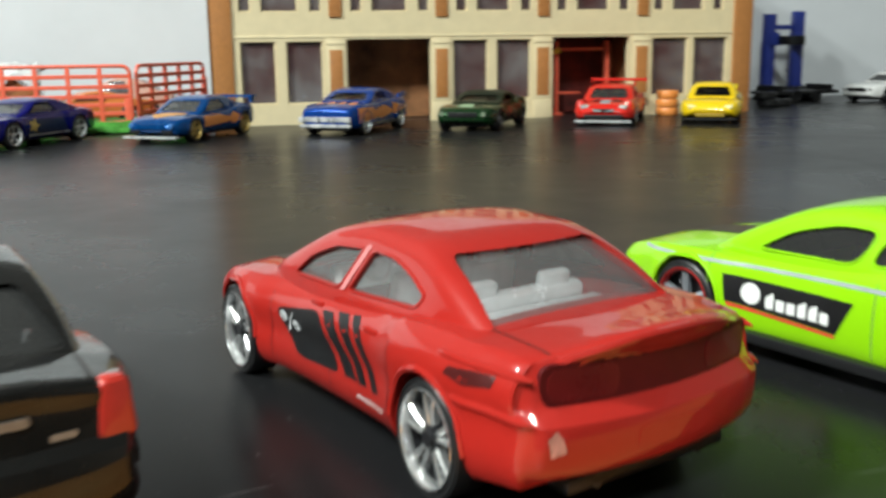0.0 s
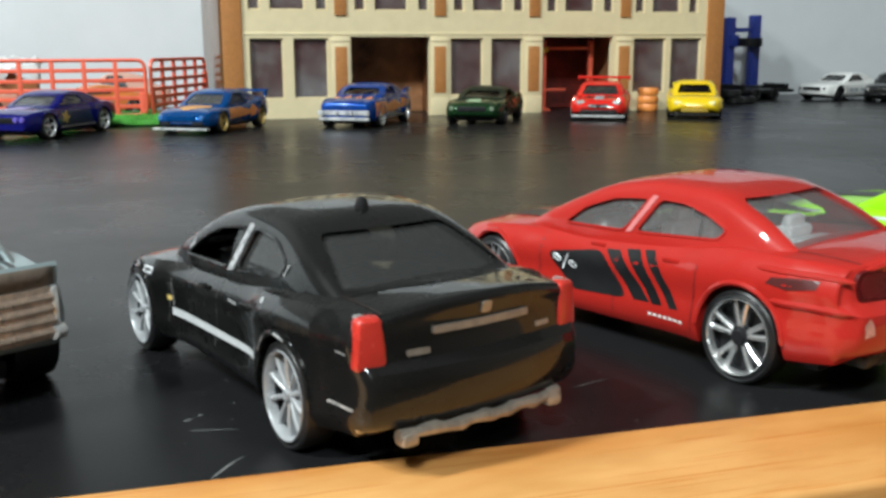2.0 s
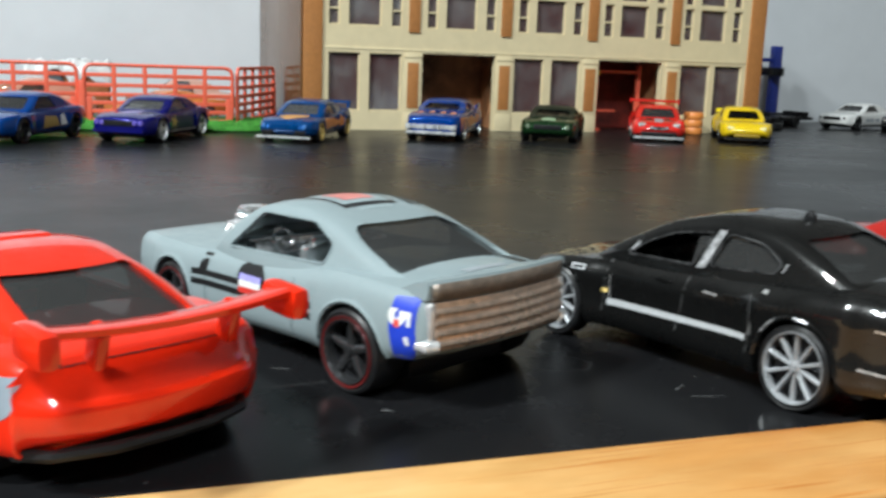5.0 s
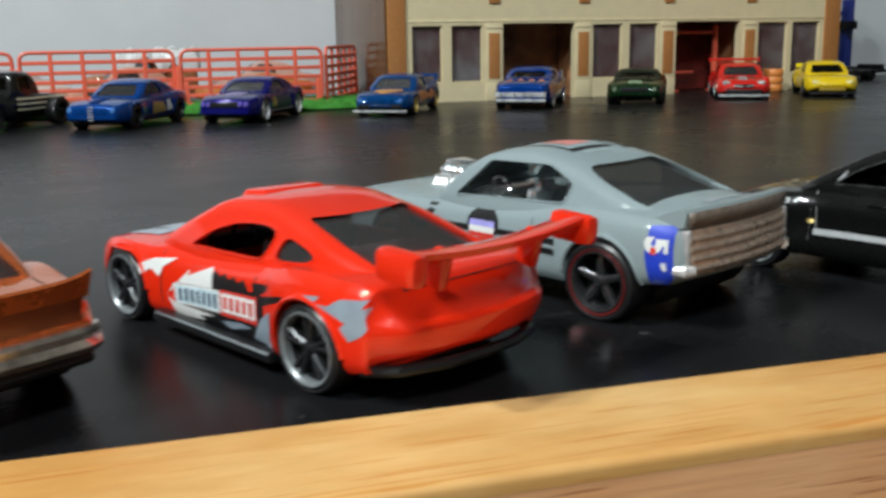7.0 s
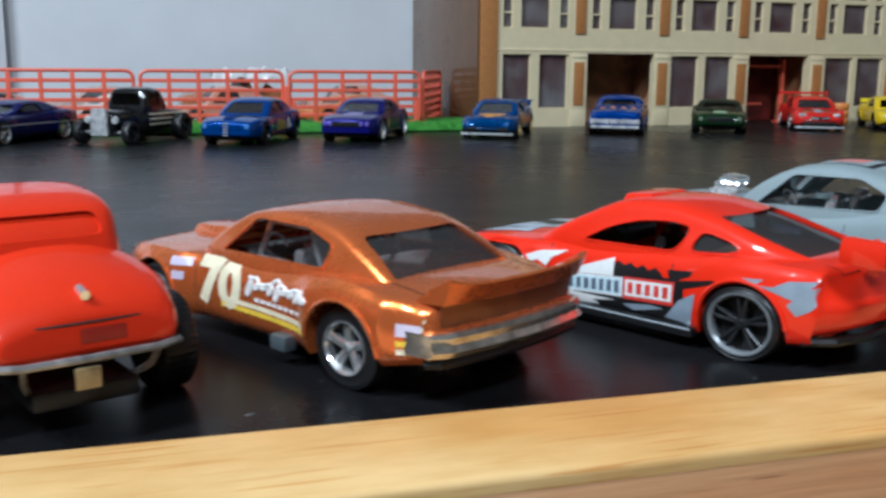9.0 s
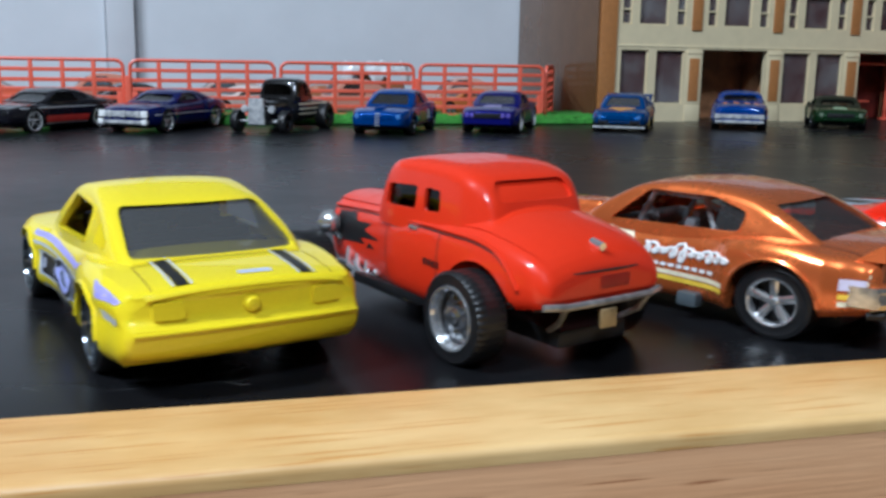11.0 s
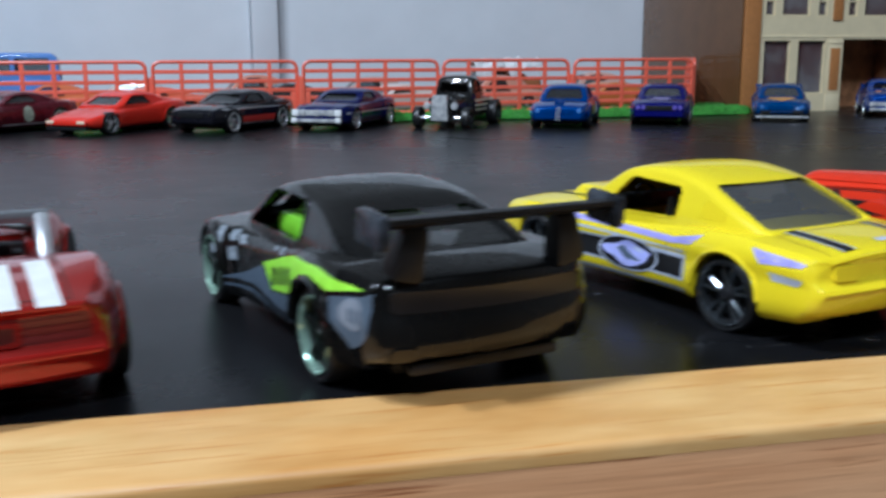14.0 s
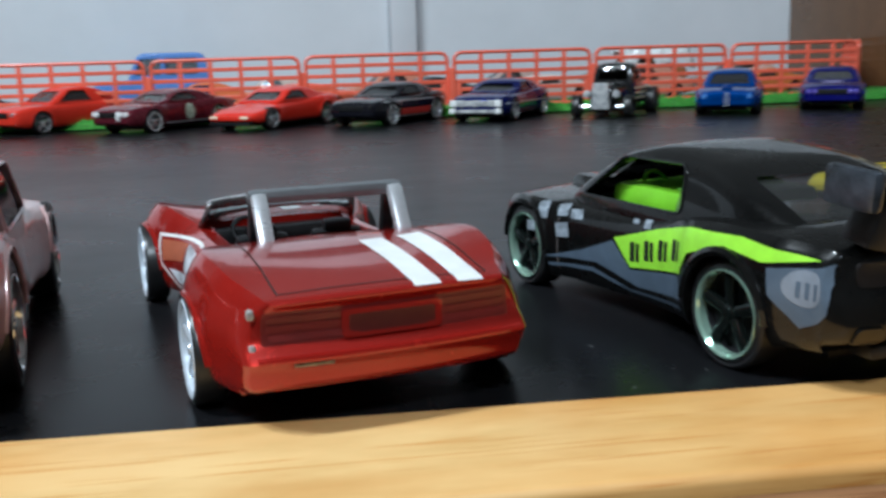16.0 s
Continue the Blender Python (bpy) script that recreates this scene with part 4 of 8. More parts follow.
box("red_backdrop", (229, 40.4, 27), (58, 1.2, 53), INTERIOR_RED, shop, 0.2, label="red printed garage backdrop")
# cornices and bands
for z, h, pr in ((50.2, 1.4, 0.4), (101.5, 1.2, 0.6), (128, 2.5, 1.4)):
    box("cornice", (168.3, -pr / 2, z), (310.2, pr, h), CREAM_WALL, shop, 0.25)
for x0, x1 in ((67.5, 75.8), (130.2, 138.6), (193.2, 201.8), (257.6, 266.2)):
    box("pilaster", ((x0 + x1) / 2, -0.3, 29.5), (x1 - x0 + 2.6, 0.6, 39), CREAM_WALL, shop, 0.25)
    box("brick_inlay", ((x0 + x1) / 2, -0.5, 28.2), (x1 - x0 - 0.8, 0.8, 28.6), BROWN_TRIM, shop, 0.2)
    box("capital", ((x0 + x1) / 2, -0.5, 46.2), (x1 - x0 + 3.2, 1.0, 1.6), CREAM_WALL, shop, 0.3)
    box("plinth", ((x0 + x1) / 2, -0.45, 5.5), (x1 - x0 + 3.0, 0.9, 11), CREAM_WALL, shop, 0.3)
    box("brick_inlay", ((x0 + x1) / 2 + 0.2, -0.5, 80.5), (7.4, 1.0, 39), BROWN_TRIM, shop, 0.2)
for x0, x1, z0, z1, bar in panes:
    bm = bmesh.new()
    fw = 0.7
    for cx, cz, sx, sz in (((x0 + x1) / 2, z0 + fw / 2, x1 - x0, fw), ((x0 + x1) / 2, z1 - fw / 2, x1 - x0, fw), (x0 + fw / 2, (z0 + z1) / 2, fw, z1 - z0 - 2 * fw), (x1 - fw / 2, (z0 + z1) / 2, fw, z1 - z0 - 2 * fw)):
        add_box(bm, (cx, 1.8, cz), (sx, 1.4, sz), 0.12, segs=1)
    if bar:
        add_box(bm, ((x0 + x1) / 2, 1.7, (z0 + z1) / 2 - 1), (x1 - x0 - 2 * fw, 1.4, 1.2), 0.12, segs=1)
    w = part("window", bm, CREAM_WALL, shop)
    box("pane", ((x0 + x1) / 2, 2.8, (z0 + z1) / 2), (x1 - x0 - 0.4, 0.6, z1 - z0 - 0.4), WINDOW_GREY, w, 0.0, label="clear plastic pane with grey reflections painted in")

# red two-post lift that shows inside the garage door
lift_in = thing("car_lift", "red two-post model car lift inside the garage", "car lift", pose(0.2, 0.585, 0))
for x in (12, 46):
    box("post", (x, 0, 23), (3.2, 3.2, 46), FENCE_RED, lift_in, 0.4)
    box("foot", (x, 0, 0.8), (7, 9, 1.6), FENCE_RED, lift_in, 0.3)
box("crossbeam", (29, 0, 41), (36, 2, 2), FENCE_RED, lift_in, 0.3)
box("arm", (20, -3, 14), (14, 2, 1.5), FENCE_RED, lift_in, 0.3)
sign = thing("small_sign", "small yellow sign hanging inside the garage", "sign", pose(0.209, 0.581, 0.0395))
box("plate", (0, 0, 0), (9, 0.8, 3.2), YELLOW_INK, sign, 0.2, (0, -12, 0))
box("hanger", (0, 0, 6), (0.8, 0.8, 9.6), BLACK, sign, 0.1)

# blue lift beside the building
blift = thing("car_lift", "blue two-post model car lift beside the building", "car lift", pose(0.4335, 0.688, 0, 0, 0, 4))
for x, h in ((-13.5, 65), (12, 67)):
    box("post", (x, 0, h / 2), (8, 7, h), BLUE_LIFT, blift, 0.6)
    box("base_plate", (x, 0, 1.0), (14, 16, 2), BLACK, blift, 0.4)
    box("carriage", (x * 0.85, -2, 46), (8, 8, 10), BLUE_LIFT, blift, 0.5, label="dark blue sliding carriage")
    box("arm", (x * 0.5, -8, 45), (4, 16, 7), BLACK, blift, 0.6, label="black lifting arm")
box("crossbeam", (-1, 1, 55), (26, 3.5, 3.5), BLUE_LIFT, blift, 0.4)
box("base", (2, -6, 5), (46, 26, 10), BLACK, blift, 1.5, None, (0.9, 0.9), label="black plastic base block")


# ---- fence ----
def fence_panel(m, length=82.6, label="red-orange plastic toy ranch fence panel"):
    f = thing("fence_panel", label, "fence", m, "ranch fence")
    h0, h1 = 5.0, 35.5
    bm = bmesh.new()
    pts = round_poly([(0.8, h0), (length - 0.8, h0), (length - 0.8, h1), (0.8, h1)], 5.0, 5)
    add_tube(bm, [(p[0], 0, p[1]) for p in pts], 1.15, 6, True)
    part("frame", bm, FENCE_RED, f)
    for z in (10.0, 14.6, 19.2, 24.4, 30.0):
        box("rail", (length / 2, 0, z), (length - 1.6, 1.5, 2.2), FENCE_RED, f, 0.4)
    for k in range(1, 5):
        box("upright", (length * k / 5, 0, (h0 + h1) / 2), (2.4, 1.7, h1 - h0), FENCE_RED, f, 0.4)
    for x in (3.0, length - 3.0):
        box("hinge_post", (x, 0.3, 9), (3.2, 1.6, 18), FENCE_RED, f, 0.4)
    box("clip", (length + 0.6, 0.4, 14.0), (4.2, 3.4, 26), FENCE_RED, f, 0.8, None, (0.8, 0.8), "red-orange clip that joins two panels")
    return f


first = fence_panel(pose(-0.0420, 0.554, 0.0, 0, 0, 180))
for i in range(1, 9):
    copy_thing(first, pose(-0.0420 - 0.0848 * i, 0.554 + 0.0012 * (i % 2), 0.0, 0, 0, 180 + (-1.2, 0.8, 0.3, -0.6)[i % 4]))
copy_thing(first, pose(-0.0400, 0.556, 0.0, 0, 0, 65))
grass = thing("grass_strip", "bright green flocked grass strip under the fence", "grass strip")
bm = bmesh.new()
rng = random.Random(5)
gx = -0.80
nx, ny = 220, 10
rows = [[bm.verts.new((-0.80 + 0.795 * i / nx, 0.538 + 0.05 * j / ny + (rng.uniform(-0.002, 0.002) if j in (0, ny) else 0), 0.0005 if j in (0, ny) else 0.0045 + rng.uniform(-0.001, 0.0016))) for j in range(ny + 1)] for i in range(nx + 1)]
for a, c in zip(rows, rows[1:]):
    for j in range(ny):
        bm.faces.new((a[j], c[j], c[j + 1], a[j + 1]))
mat_grass = part("turf", bm, GRASS, grass, unit=1.0, angle=60)
sl = mat_grass.modifiers.new("thick", "SOLIDIFY")
sl.thickness = 0.0005
bm = bmesh.new()
for i in range(5000):
    x, y = -0.80 + 0.795 * rng.random(), 0.5385 + 0.049 * rng.random()
    h, a = rng.uniform(0.0015, 0.0035), rng.uniform(0, 6.28)
    p = Vector((x, y, 0.0035))
    d = Vector((math.cos(a), math.sin(a), 0)) * 0.0003
    tip = p + Vector((rng.uniform(-1, 1) * 0.0012, rng.uniform(-1, 1) * 0.0012, h))
    bm.faces.new([bm.verts.new(p - d), bm.verts.new(p + d), bm.verts.new(tip)])
tagged(part("blades", bm, GRASS, grass, unit=1.0), kind="stuff")


# ---- the near row of cars ----
NEAR = "near row of toy cars"


def stand(x, y, heading, sx=1.0, sy=1.0, sz=1.0):
    """A car's pose from its middle, its heading and its proportions."""
    return Matrix.Translation((x, y, 0)) @ Matrix.Rotation(radians(heading), 4, "Z") @ Matrix.Diagonal((sx, sy, sz, 1))


def windows2(zb, zt, xd, xc, xm, xb, xa):
    """Two side windows between the pillars."""
    return [
        [(xm + 0.8, zb + 0.5), (xa - 3.6, zb + 0.5), (xb + 0.3, zt - 1.9), (xm + 0.8, zt - 1.7)],
        [(xd + 4.6, zb + 0.7), (xm - 0.8, zb + 0.5), (xm - 0.8, zt - 1.7), (xc + 1.5, zt - 2.2)],
    ]


# red four-door saloon
SALOON_RED = paint((0.36, 0.017, 0.013))
s = dict(paint=SALOON_RED, ends=(-38.5, 36.5), axles=(-22, 24), track=15.6, wheel_r=5.5, wheel_style="twin", rim=WHEEL_CHROME,
         width=[(-38.5, 14.4), (-33, 15.1), (-22, 15.5), (-6, 14.7), (6, 14.6), (22, 15.4), (32, 13.8), (36.5, 12)],
         sill=[(-38.5, 5.2), (-30, 4.2), (-15, 3.4), (15, 3.0), (30, 3.8), (36.5, 5)],
         shoulder=[(-38.5, 14.6), (-30, 15.4), (-22, 15.4), (-12, 14.4), (0, 13.6), (10, 13.2), (22, 12.9), (32, 11.6), (36.5, 10.0)],
         deck=[(-38.5, 17.4), (-36.6, 16.9), (-34, 16.4), (-29, 16.2), (-20, 15.9), (0, 14.8), (15, 14.4), (28, 13.2), (36.5, 10.8)],
         side=[(0.0, -1.2), (0.1, -0.5), (0.28, -0.15), (0.48, -0.35), (0.6, -0.1), (0.72, 0.05), (0.84, -0.3), (0.93, -0.9), (1.0, -1.7)],
         tail_form=[(4.6, 2.4), (5.6, 0.4), (7.4, -0.6), (10.0, -0.9), (10.9, -0.4), (11.4, 0.7), (13.0, 0.9), (15.2, 0.7), (16.0, -0.2), (17.4, -1.1)], tail_bow=2.6, tail_reach=4.5, round=2.0,
         arches=((-22, 5.5, 6.3), (24, 5.5, 6.3)), tub=(-24.5, 14, 11, 7.5), seat_z=14.5, seat_shift=3.5, bench=-15.5, interior=simple("silver_seat_plastic", (0.82, 0.82, 0.83), 0.25, 0.25), glass=HAZY_GLASS,
         cabin=dict(roof=[(-28, 15.6), (-21, 19.0), (-13, 21.3), (-5, 21.5), (3, 20.5), (10, 18.0), (18, 14.3)], base_w=[(-28, 12.4), (-18, 13.5), (0, 13.4), (14, 13.0), (18.5, 12.2)], top_w=9.8, zb=13.9, zt=22, front_x=5.5, rear_x=-12.0, rear_in=0.9, rear_sill=0.9, rear_drop=1.0, rear_top=0.7,
                    side_windows=[[(-0.9, 14.8), (10.8, 14.5), (7.2, 17.0), (2.0, 18.7), (-4.0, 19.2)], [(-2.9, 14.9), (-5.9, 19.3), (-10.2, 19.2), (-14.0, 18.3), (-17.6, 16.9), (-16.5, 15.7)]]))
red, sh = toy_car("toy_saloon", "glossy red die-cast saloon with black side graphics and chrome wheels", s, stand(0.032, 0.107, 111.7, 1.02, 1.03, 1.13), NEAR)
decal(red, sh, "side_panel_print", flat_mesh(round_poly([(-3.2, 6.5), (7.6, 5.9), (12.6, 10.5), (1.9, 12.1)], 1.6), 1.2), BLACK_INK, "side")
for xa, xb, xc, xd, zt in ((1.2, -1.3, -7.2, -4.4, 12.3), (-2.4, -4.8, -9.5, -7.7, 12.8), (-5.6, -7.3, -12.3, -10.8, 13.1)):
    decal(red, sh, "stripe_print", flat_mesh([(xd, 6.6), (xc, 6.7), (xb, zt + 0.2), (xa, zt)], 1.2), BLACK_INK, "side")
# pale emblem: two rings and a slash
for cx, cz in ((10.4, 9.9), (7.4, 9.3)):
    ring = [(cx + 0.75 * math.cos(t), cz + 0.35 * math.sin(t) + 0.25 * math.cos(t)) for t in (2 * math.pi * k / 12 for k in range(12))]
    tube("emblem_print", [(x, sh.side_y(x, z) + 0.1, z) for x, z in ring], 0.1, SILVER, red, 5, True)
decal(red, sh, "emblem_print", flat_mesh([(9.6, 8.4), (9.3, 8.4), (8.1, 10.6), (8.4, 10.6)], 1.2), SILVER, "side", 0.12)
for k in range(7):
    decal(red, sh, "badge_print", flat_mesh([(-7.0 - 0.9 * k, 5.1), (-7.6 - 0.9 * k, 5.1), (-7.6 - 0.9 * k, 5.45), (-7.0 - 0.9 * k, 5.45)], 1.2), WHITE_INK, "side")
decal(red, sh, "quarter_print", flat_mesh([(-25.8, 12.6), (-28.6, 12.2), (-32.0, 12.7), (-32.4, 13.7), (-29.4, 13.6), (-26.4, 13.3)], 1.2), simple("smoky_black_print", (0.06, 0.008, 0.008), 0.35), "side")
seams(red, sh, (14.4, -0.4, -14.6), 4.4, 13.0, simple("dark_red_gap", (0.16, 0.008, 0.008), 0.5), -1.0)
# paler red strip: the door pillar's highlight, painted on
decal(red, sh, "pillar_strip", flat_mesh([(-2.3, 14.9), (-1.3, 14.8), (-4.4, 19.6), (-5.4, 19.6)], 1.2), simple("pillar_highlight_red", (0.62, 0.2, 0.2), 0.2, 0.2), "cabin", 0.12)
PANEL_RED = simple("dark_red_tail_panel", (0.075, 0.004, 0.005), 0.5, spec=0.2)
rear_pad(red, sh, "tail_panel", [(-12.6, 11.4), (12.6, 11.4), (12.9, 15.0), (-12.9, 15.0)], PANEL_RED, 0.12, "dark red recessed tail panel", 1.4)
rear_pad(red, sh, "tail_light", [(-12.2, 11.9), (-5.4, 11.9), (-5.4, 14.6), (-12.2, 14.6)], simple("deep_red_lens", (0.1, 0.005, 0.006), 0.3, coat=0.15, spec=0.3), 0.22, "", 1.2)
rear_pad(red, sh, "tail_light", [(5.4, 11.9), (12.2, 11.9), (12.2, 14.6), (5.4, 14.6)], simple("deep_red_lens", (0.1, 0.005, 0.006), 0.3, coat=0.15, spec=0.3), 0.22, "", 1.2)
rear_pad(red, sh, "plate_recess", [(-4.4, 7.4), (4.4, 7.4), (4.4, 9.4), (-4.4, 9.4)], SALOON_RED, 0.06)
decal(red, sh, "bumper_scuff", flat_mesh([(11.4, 8.3), (12.8, 8.0), (13.2, 9.6), (12.4, 10.2), (11.8, 9.4)], 1.0), simple("rubbed_red_paint", (0.5, 0.24, 0.2), 0.4, var=0.6, scale=900), "rear", 0.06)
box("rear_diffuser", (-34.4, 0, 4.5), (3.6, 20.0, 1.4), BLACK, red, 0.5)
for y in (6.5, -6.5):
    tube("exhaust_tip", [(-36.2, y, 4.4), (-33.0, y, 4.4)], 0.7, BARREL, red, 10)
tube("deck_edge", [(sh.rear_x(y, sh.top_z(-38, y)) + 0.3, y, sh.top_z(-38, y) - 0.15) for y in np.linspace(-11.5, 11.5, 15)], 0.35, SALOON_RED, red, 6)
for y in (11.2, -11.4):
    decal(red, sh, "lid_seam", strip(-36.0, -27.0, y, y + 0.2, 1.2), SEAM, "top", 0.05)
for x in (-10.6, 3.0):
    box("door_handle", (x, sh.side_y(x, 12.6) + 0.05, 12.6), (2.8, 0.45, 0.6), SALOON_RED, red, 0.2)
for z, x0, x1, r in ((10.7, -25.8, -36.4, 0.5), (14.0, -23.5, -36.0, 0.45)):
    for sg in (1, -1):
        tube("body_crease", [(x, sg * (sh.side_y(x, z) - 0.22), z) for x in np.linspace(x0, x1, 9)], [0.1] + [r] * 7 + [0.1], SALOON_RED, red, 8)
rubbed = simple("rubbed_roof_paint", (0.4, 0.33, 0.32), 0.4, 0.2, var=0.8, scale=700)
for x0, x1, y0, y1 in ((3.0, -5.0, 1.5, 5.5), (-6.0, -9.5, -3.5, 0.5), (4.5, 1.0, -6.0, -2.5)):
    decal(red, sh, "roof_wear", flat_mesh([(x0, y0), (x1, y0 + 0.8), (x1 + 1.5, y1), (x0 - 1.0, y1 - 0.6)], 1.2), rubbed, "roof", 0.08)
decal(red, sh, "bonnet_graphic", flat_mesh([(19, 3), (27, 3), (28, 8), (20, 9)], 1.5), BLACK_INK, "top")

# black four-door saloon
SALOON_BLACK = paint((0.006, 0.006, 0.006), 0.0, 0.3, 0.85)
s = dict(paint=SALOON_BLACK, ends=(-38.5, 34.5), axles=(-22.4, 24), track=15.7, wheel_r=5.6, wheel_style="ten", rim=simple("satin_silver_rim", (0.44, 0.45, 0.47), 0.3, 0.45, var=0.06),
         width=[(-38.5, 14.2), (-33, 14.9), (-22, 15.5), (-8, 14.6), (8, 14.5), (22, 15.5), (30, 13.8), (34.5, 12)],
         sill=[(-38.5, 4.8), (-30, 4.2), (-15, 3.2), (15, 3.2), (30, 3.8), (34.5, 5)],
         shoulder=[(-38.5, 15.6), (-30, 15.8), (-20, 15.2), (-8, 14.4), (4, 13.8), (20, 12.9), (30, 11.6), (34.5, 9.6)],
         deck=[(-38.5, 17.0), (-34, 17.0), (-30, 16.9), (-20, 16.4), (0, 14.9), (15, 14.0), (28, 12.8), (34.5, 10.2)],
         side=[(0.0, -1.1), (0.1, -0.3), (0.24, 0.0), (0.36, -0.3), (0.6, -0.25), (0.74, 0.0), (0.86, -0.3), (0.93, -0.8), (1.0, -1.6)],
         tail_form=[(4.6, 1.6), (5.6, 0.0), (7.4, -0.8), (10.2, -1.0), (11.0, -0.6), (11.6, 0.4), (14.0, 0.5), (16.0, 0.1), (17.2, -0.5)], tail_bow=1.8, tail_reach=4.0, round=1.4,
         arches=((-22.4, 5.6, 6.4), (24, 5.6, 6.4)), flare=0.7, tub=(-14, 13, 11, 7.5), seat_z=14.5, glass=TINT_GLASS, open_sides=(-1.5, 12), trim=simple("rubbed_trim_paint", (0.06, 0.06, 0.062), 0.25, 0.5, var=0.95, scale=500),
         cabin=dict(roof=[(-29, 16.4), (-21, 19.6), (-13, 21.9), (-6, 22.2), (3, 20.8), (10, 18.0), (18, 14.0)], base_w=[(-29, 12.4), (-18, 13.4), (0, 13.3), (14, 12.9), (18, 12.0)], top_w=9.6, zb=14.4, zt=22.4, front_x=5.5, rear_x=-12.5, rear_in=1.2, rear_sill=2.2,
                    side_windows=[[(-2.6, 15.2), (11.0, 14.8), (7.0, 17.2), (2.4, 19.0), (-4.6, 19.9)], [(-5.2, 15.5), (-7.2, 20.1), (-13.2, 19.6), (-17.2, 17.6), (-16.4, 16.2)]]))
blk, sh = toy_car("toy_saloon", "glossy black die-cast saloon with silver ten-spoke wheels", s, stand(-0.0256, 0.1021, 109.2, 0.96, 1.0, 1.09), NEAR)
chip = simple("bare_metal_chip", (0.6, 0.6, 0.6), 0.3, 0.7, var=0.5, scale=900)
rubbed = simple("rubbed_silver_paint", (0.34, 0.34, 0.35), 0.3, 0.4, var=0.8, scale=900)
for sg in (1, -1):
    yc = sh.side_y(-36.4, 13.6) - 1.65
    bm = bmesh.new()
    add_box(bm, (sh.rear_x(yc, 13.5) + 0.95, sg * yc, 13.5), (2.6, 3.7, 5.0), 0.8, (0, 0, -13 * sg), (0.9, 0.72), 3)
    part("tail_light", bm, RED_LENS, blk, "worn red tail light")
    box("light_chip", (sh.rear_x(13, 14) + 1.7, sg * (sh.side_y(-36.4, 14) - 1.0), 15.8), (1.0, 0.9, 0.5), chip, blk, 0.22)
for x, lean in ((14.0, -0.6), (-1.0, -1.6), (-14.6, 0.0)):
    seams(blk, sh, (x,), 5.8, 13.6, simple("grey_edge_wear", (0.09, 0.09, 0.09), 0.4, 0.5, var=0.9, scale=900), lean)
decal(blk, sh, "pillar_strip", flat_mesh([(-4.7, 15.2), (-3.1, 15.0), (-5.2, 20.4), (-6.6, 20.5)], 1.2), rubbed, "cabin", 0.14, "worn silver door pillar")
for poly in ([(-17.4, 16.6), (-17.8, 16.7), (-18.2, 17.8), (-17.8, 17.7)], [(9.6, 15.4), (10.4, 15.4), (9.0, 17.0), (8.6, 16.8)]):
    decal(blk, sh, "edge_wear", flat_mesh(poly, 1.0), rubbed, "cabin", 0.16)
rear_pad(blk, sh, "trunk_trim", [(-6.0, 13.8), (6.4, 13.8), (6.4, 14.5), (-6.0, 14.5)], DULL_SILVER, 0.35, "dull silver trunk strip", 0.2)
rear_pad(blk, sh, "emblem", [(-0.6, 15.0), (0.6, 15.0), (0.6, 16.1), (-0.6, 16.1)], DULL_SILVER, 0.3, "", 0.3)
rear_pad(blk, sh, "boot_badge", [(6.6, 12.0), (9.2, 12.0), (9.2, 12.6), (6.6, 12.6)], DULL_SILVER, 0.12, "", 0.2)
rear_pad(blk, sh, "boot_badge", [(-9.6, 12.2), (-7.4, 12.2), (-7.4, 12.7), (-9.6, 12.7)], DULL_SILVER, 0.12, "", 0.2)
decal(blk, sh, "sill_trim", flat_mesh([(-14.0, 7.3), (13.2, 6.8), (13.2, 7.8), (-14.0, 8.1)], 1.2), SILVER, "side", 0.1)
decal(blk, sh, "fender_badge", flat_mesh([(13.2, 8.6), (14.4, 8.6), (14.4, 9.2), (13.2, 9.2)], 1.2), GOLD_INK, "side")
bm = bmesh.new()
add_tube(bm, [(sh.rear_x(y, 6) - 0.1, y, 4.9 + 0.12 * math.sin(y * 1.1) + 0.06 * math.sin(y * 3.3)) for y in np.linspace(-10.6, 10.6, 22)], [0.62 + 0.1 * math.sin(i * 1.9) for i in range(22)], 8)
for y in (9.6, -9.6):
    add_box(bm, (-37.8, y, 4.4), (2.2, 2.0, 1.4), 0.6)
part("exhaust", bm, DULL_SILVER, blk, "bare metal exhaust and rear diffuser")
for y in (11.2, -11.4):
    decal(blk, sh, "lid_seam", strip(-37.0, -28.0, y, y + 0.2, 1.2), SEAM, "top", 0.05)
bm = bmesh.new()
add_box(bm, (-13.5, 0, 22.6), (2.4, 1.3, 1.5), 0.55, None, (0.5, 0.8))
part("roof_antenna", bm, BLACK, blk)
for x0, x1, z0, z1 in ((-36.0, -31.4, 7.3, 7.7), (-37.6, -35.8, 4.9, 5.6), (-34.8, -33.0, 12.4, 12.7), (-17.2, -16.2, 14.0, 14.6), (-8.2, -5.6, 12.0, 12.4), (1.4, 3.4, 12.2, 12.5), (-15.0, -14.6, 8.2, 10.0), (12.6, 13.0, 7.9, 11.5)):
    decal(blk, sh, "paint_chip", flat_mesh([(x0, z0), (x1, z0 + 0.1), (x1 - 0.2, z1), (x0 + 0.1, z1 - 0.1)], 1.0), chip, "side", 0.07)
worn = simple("rubbed_black_paint", (0.2, 0.195, 0.19), 0.4, 0.3, var=0.98, scale=900)
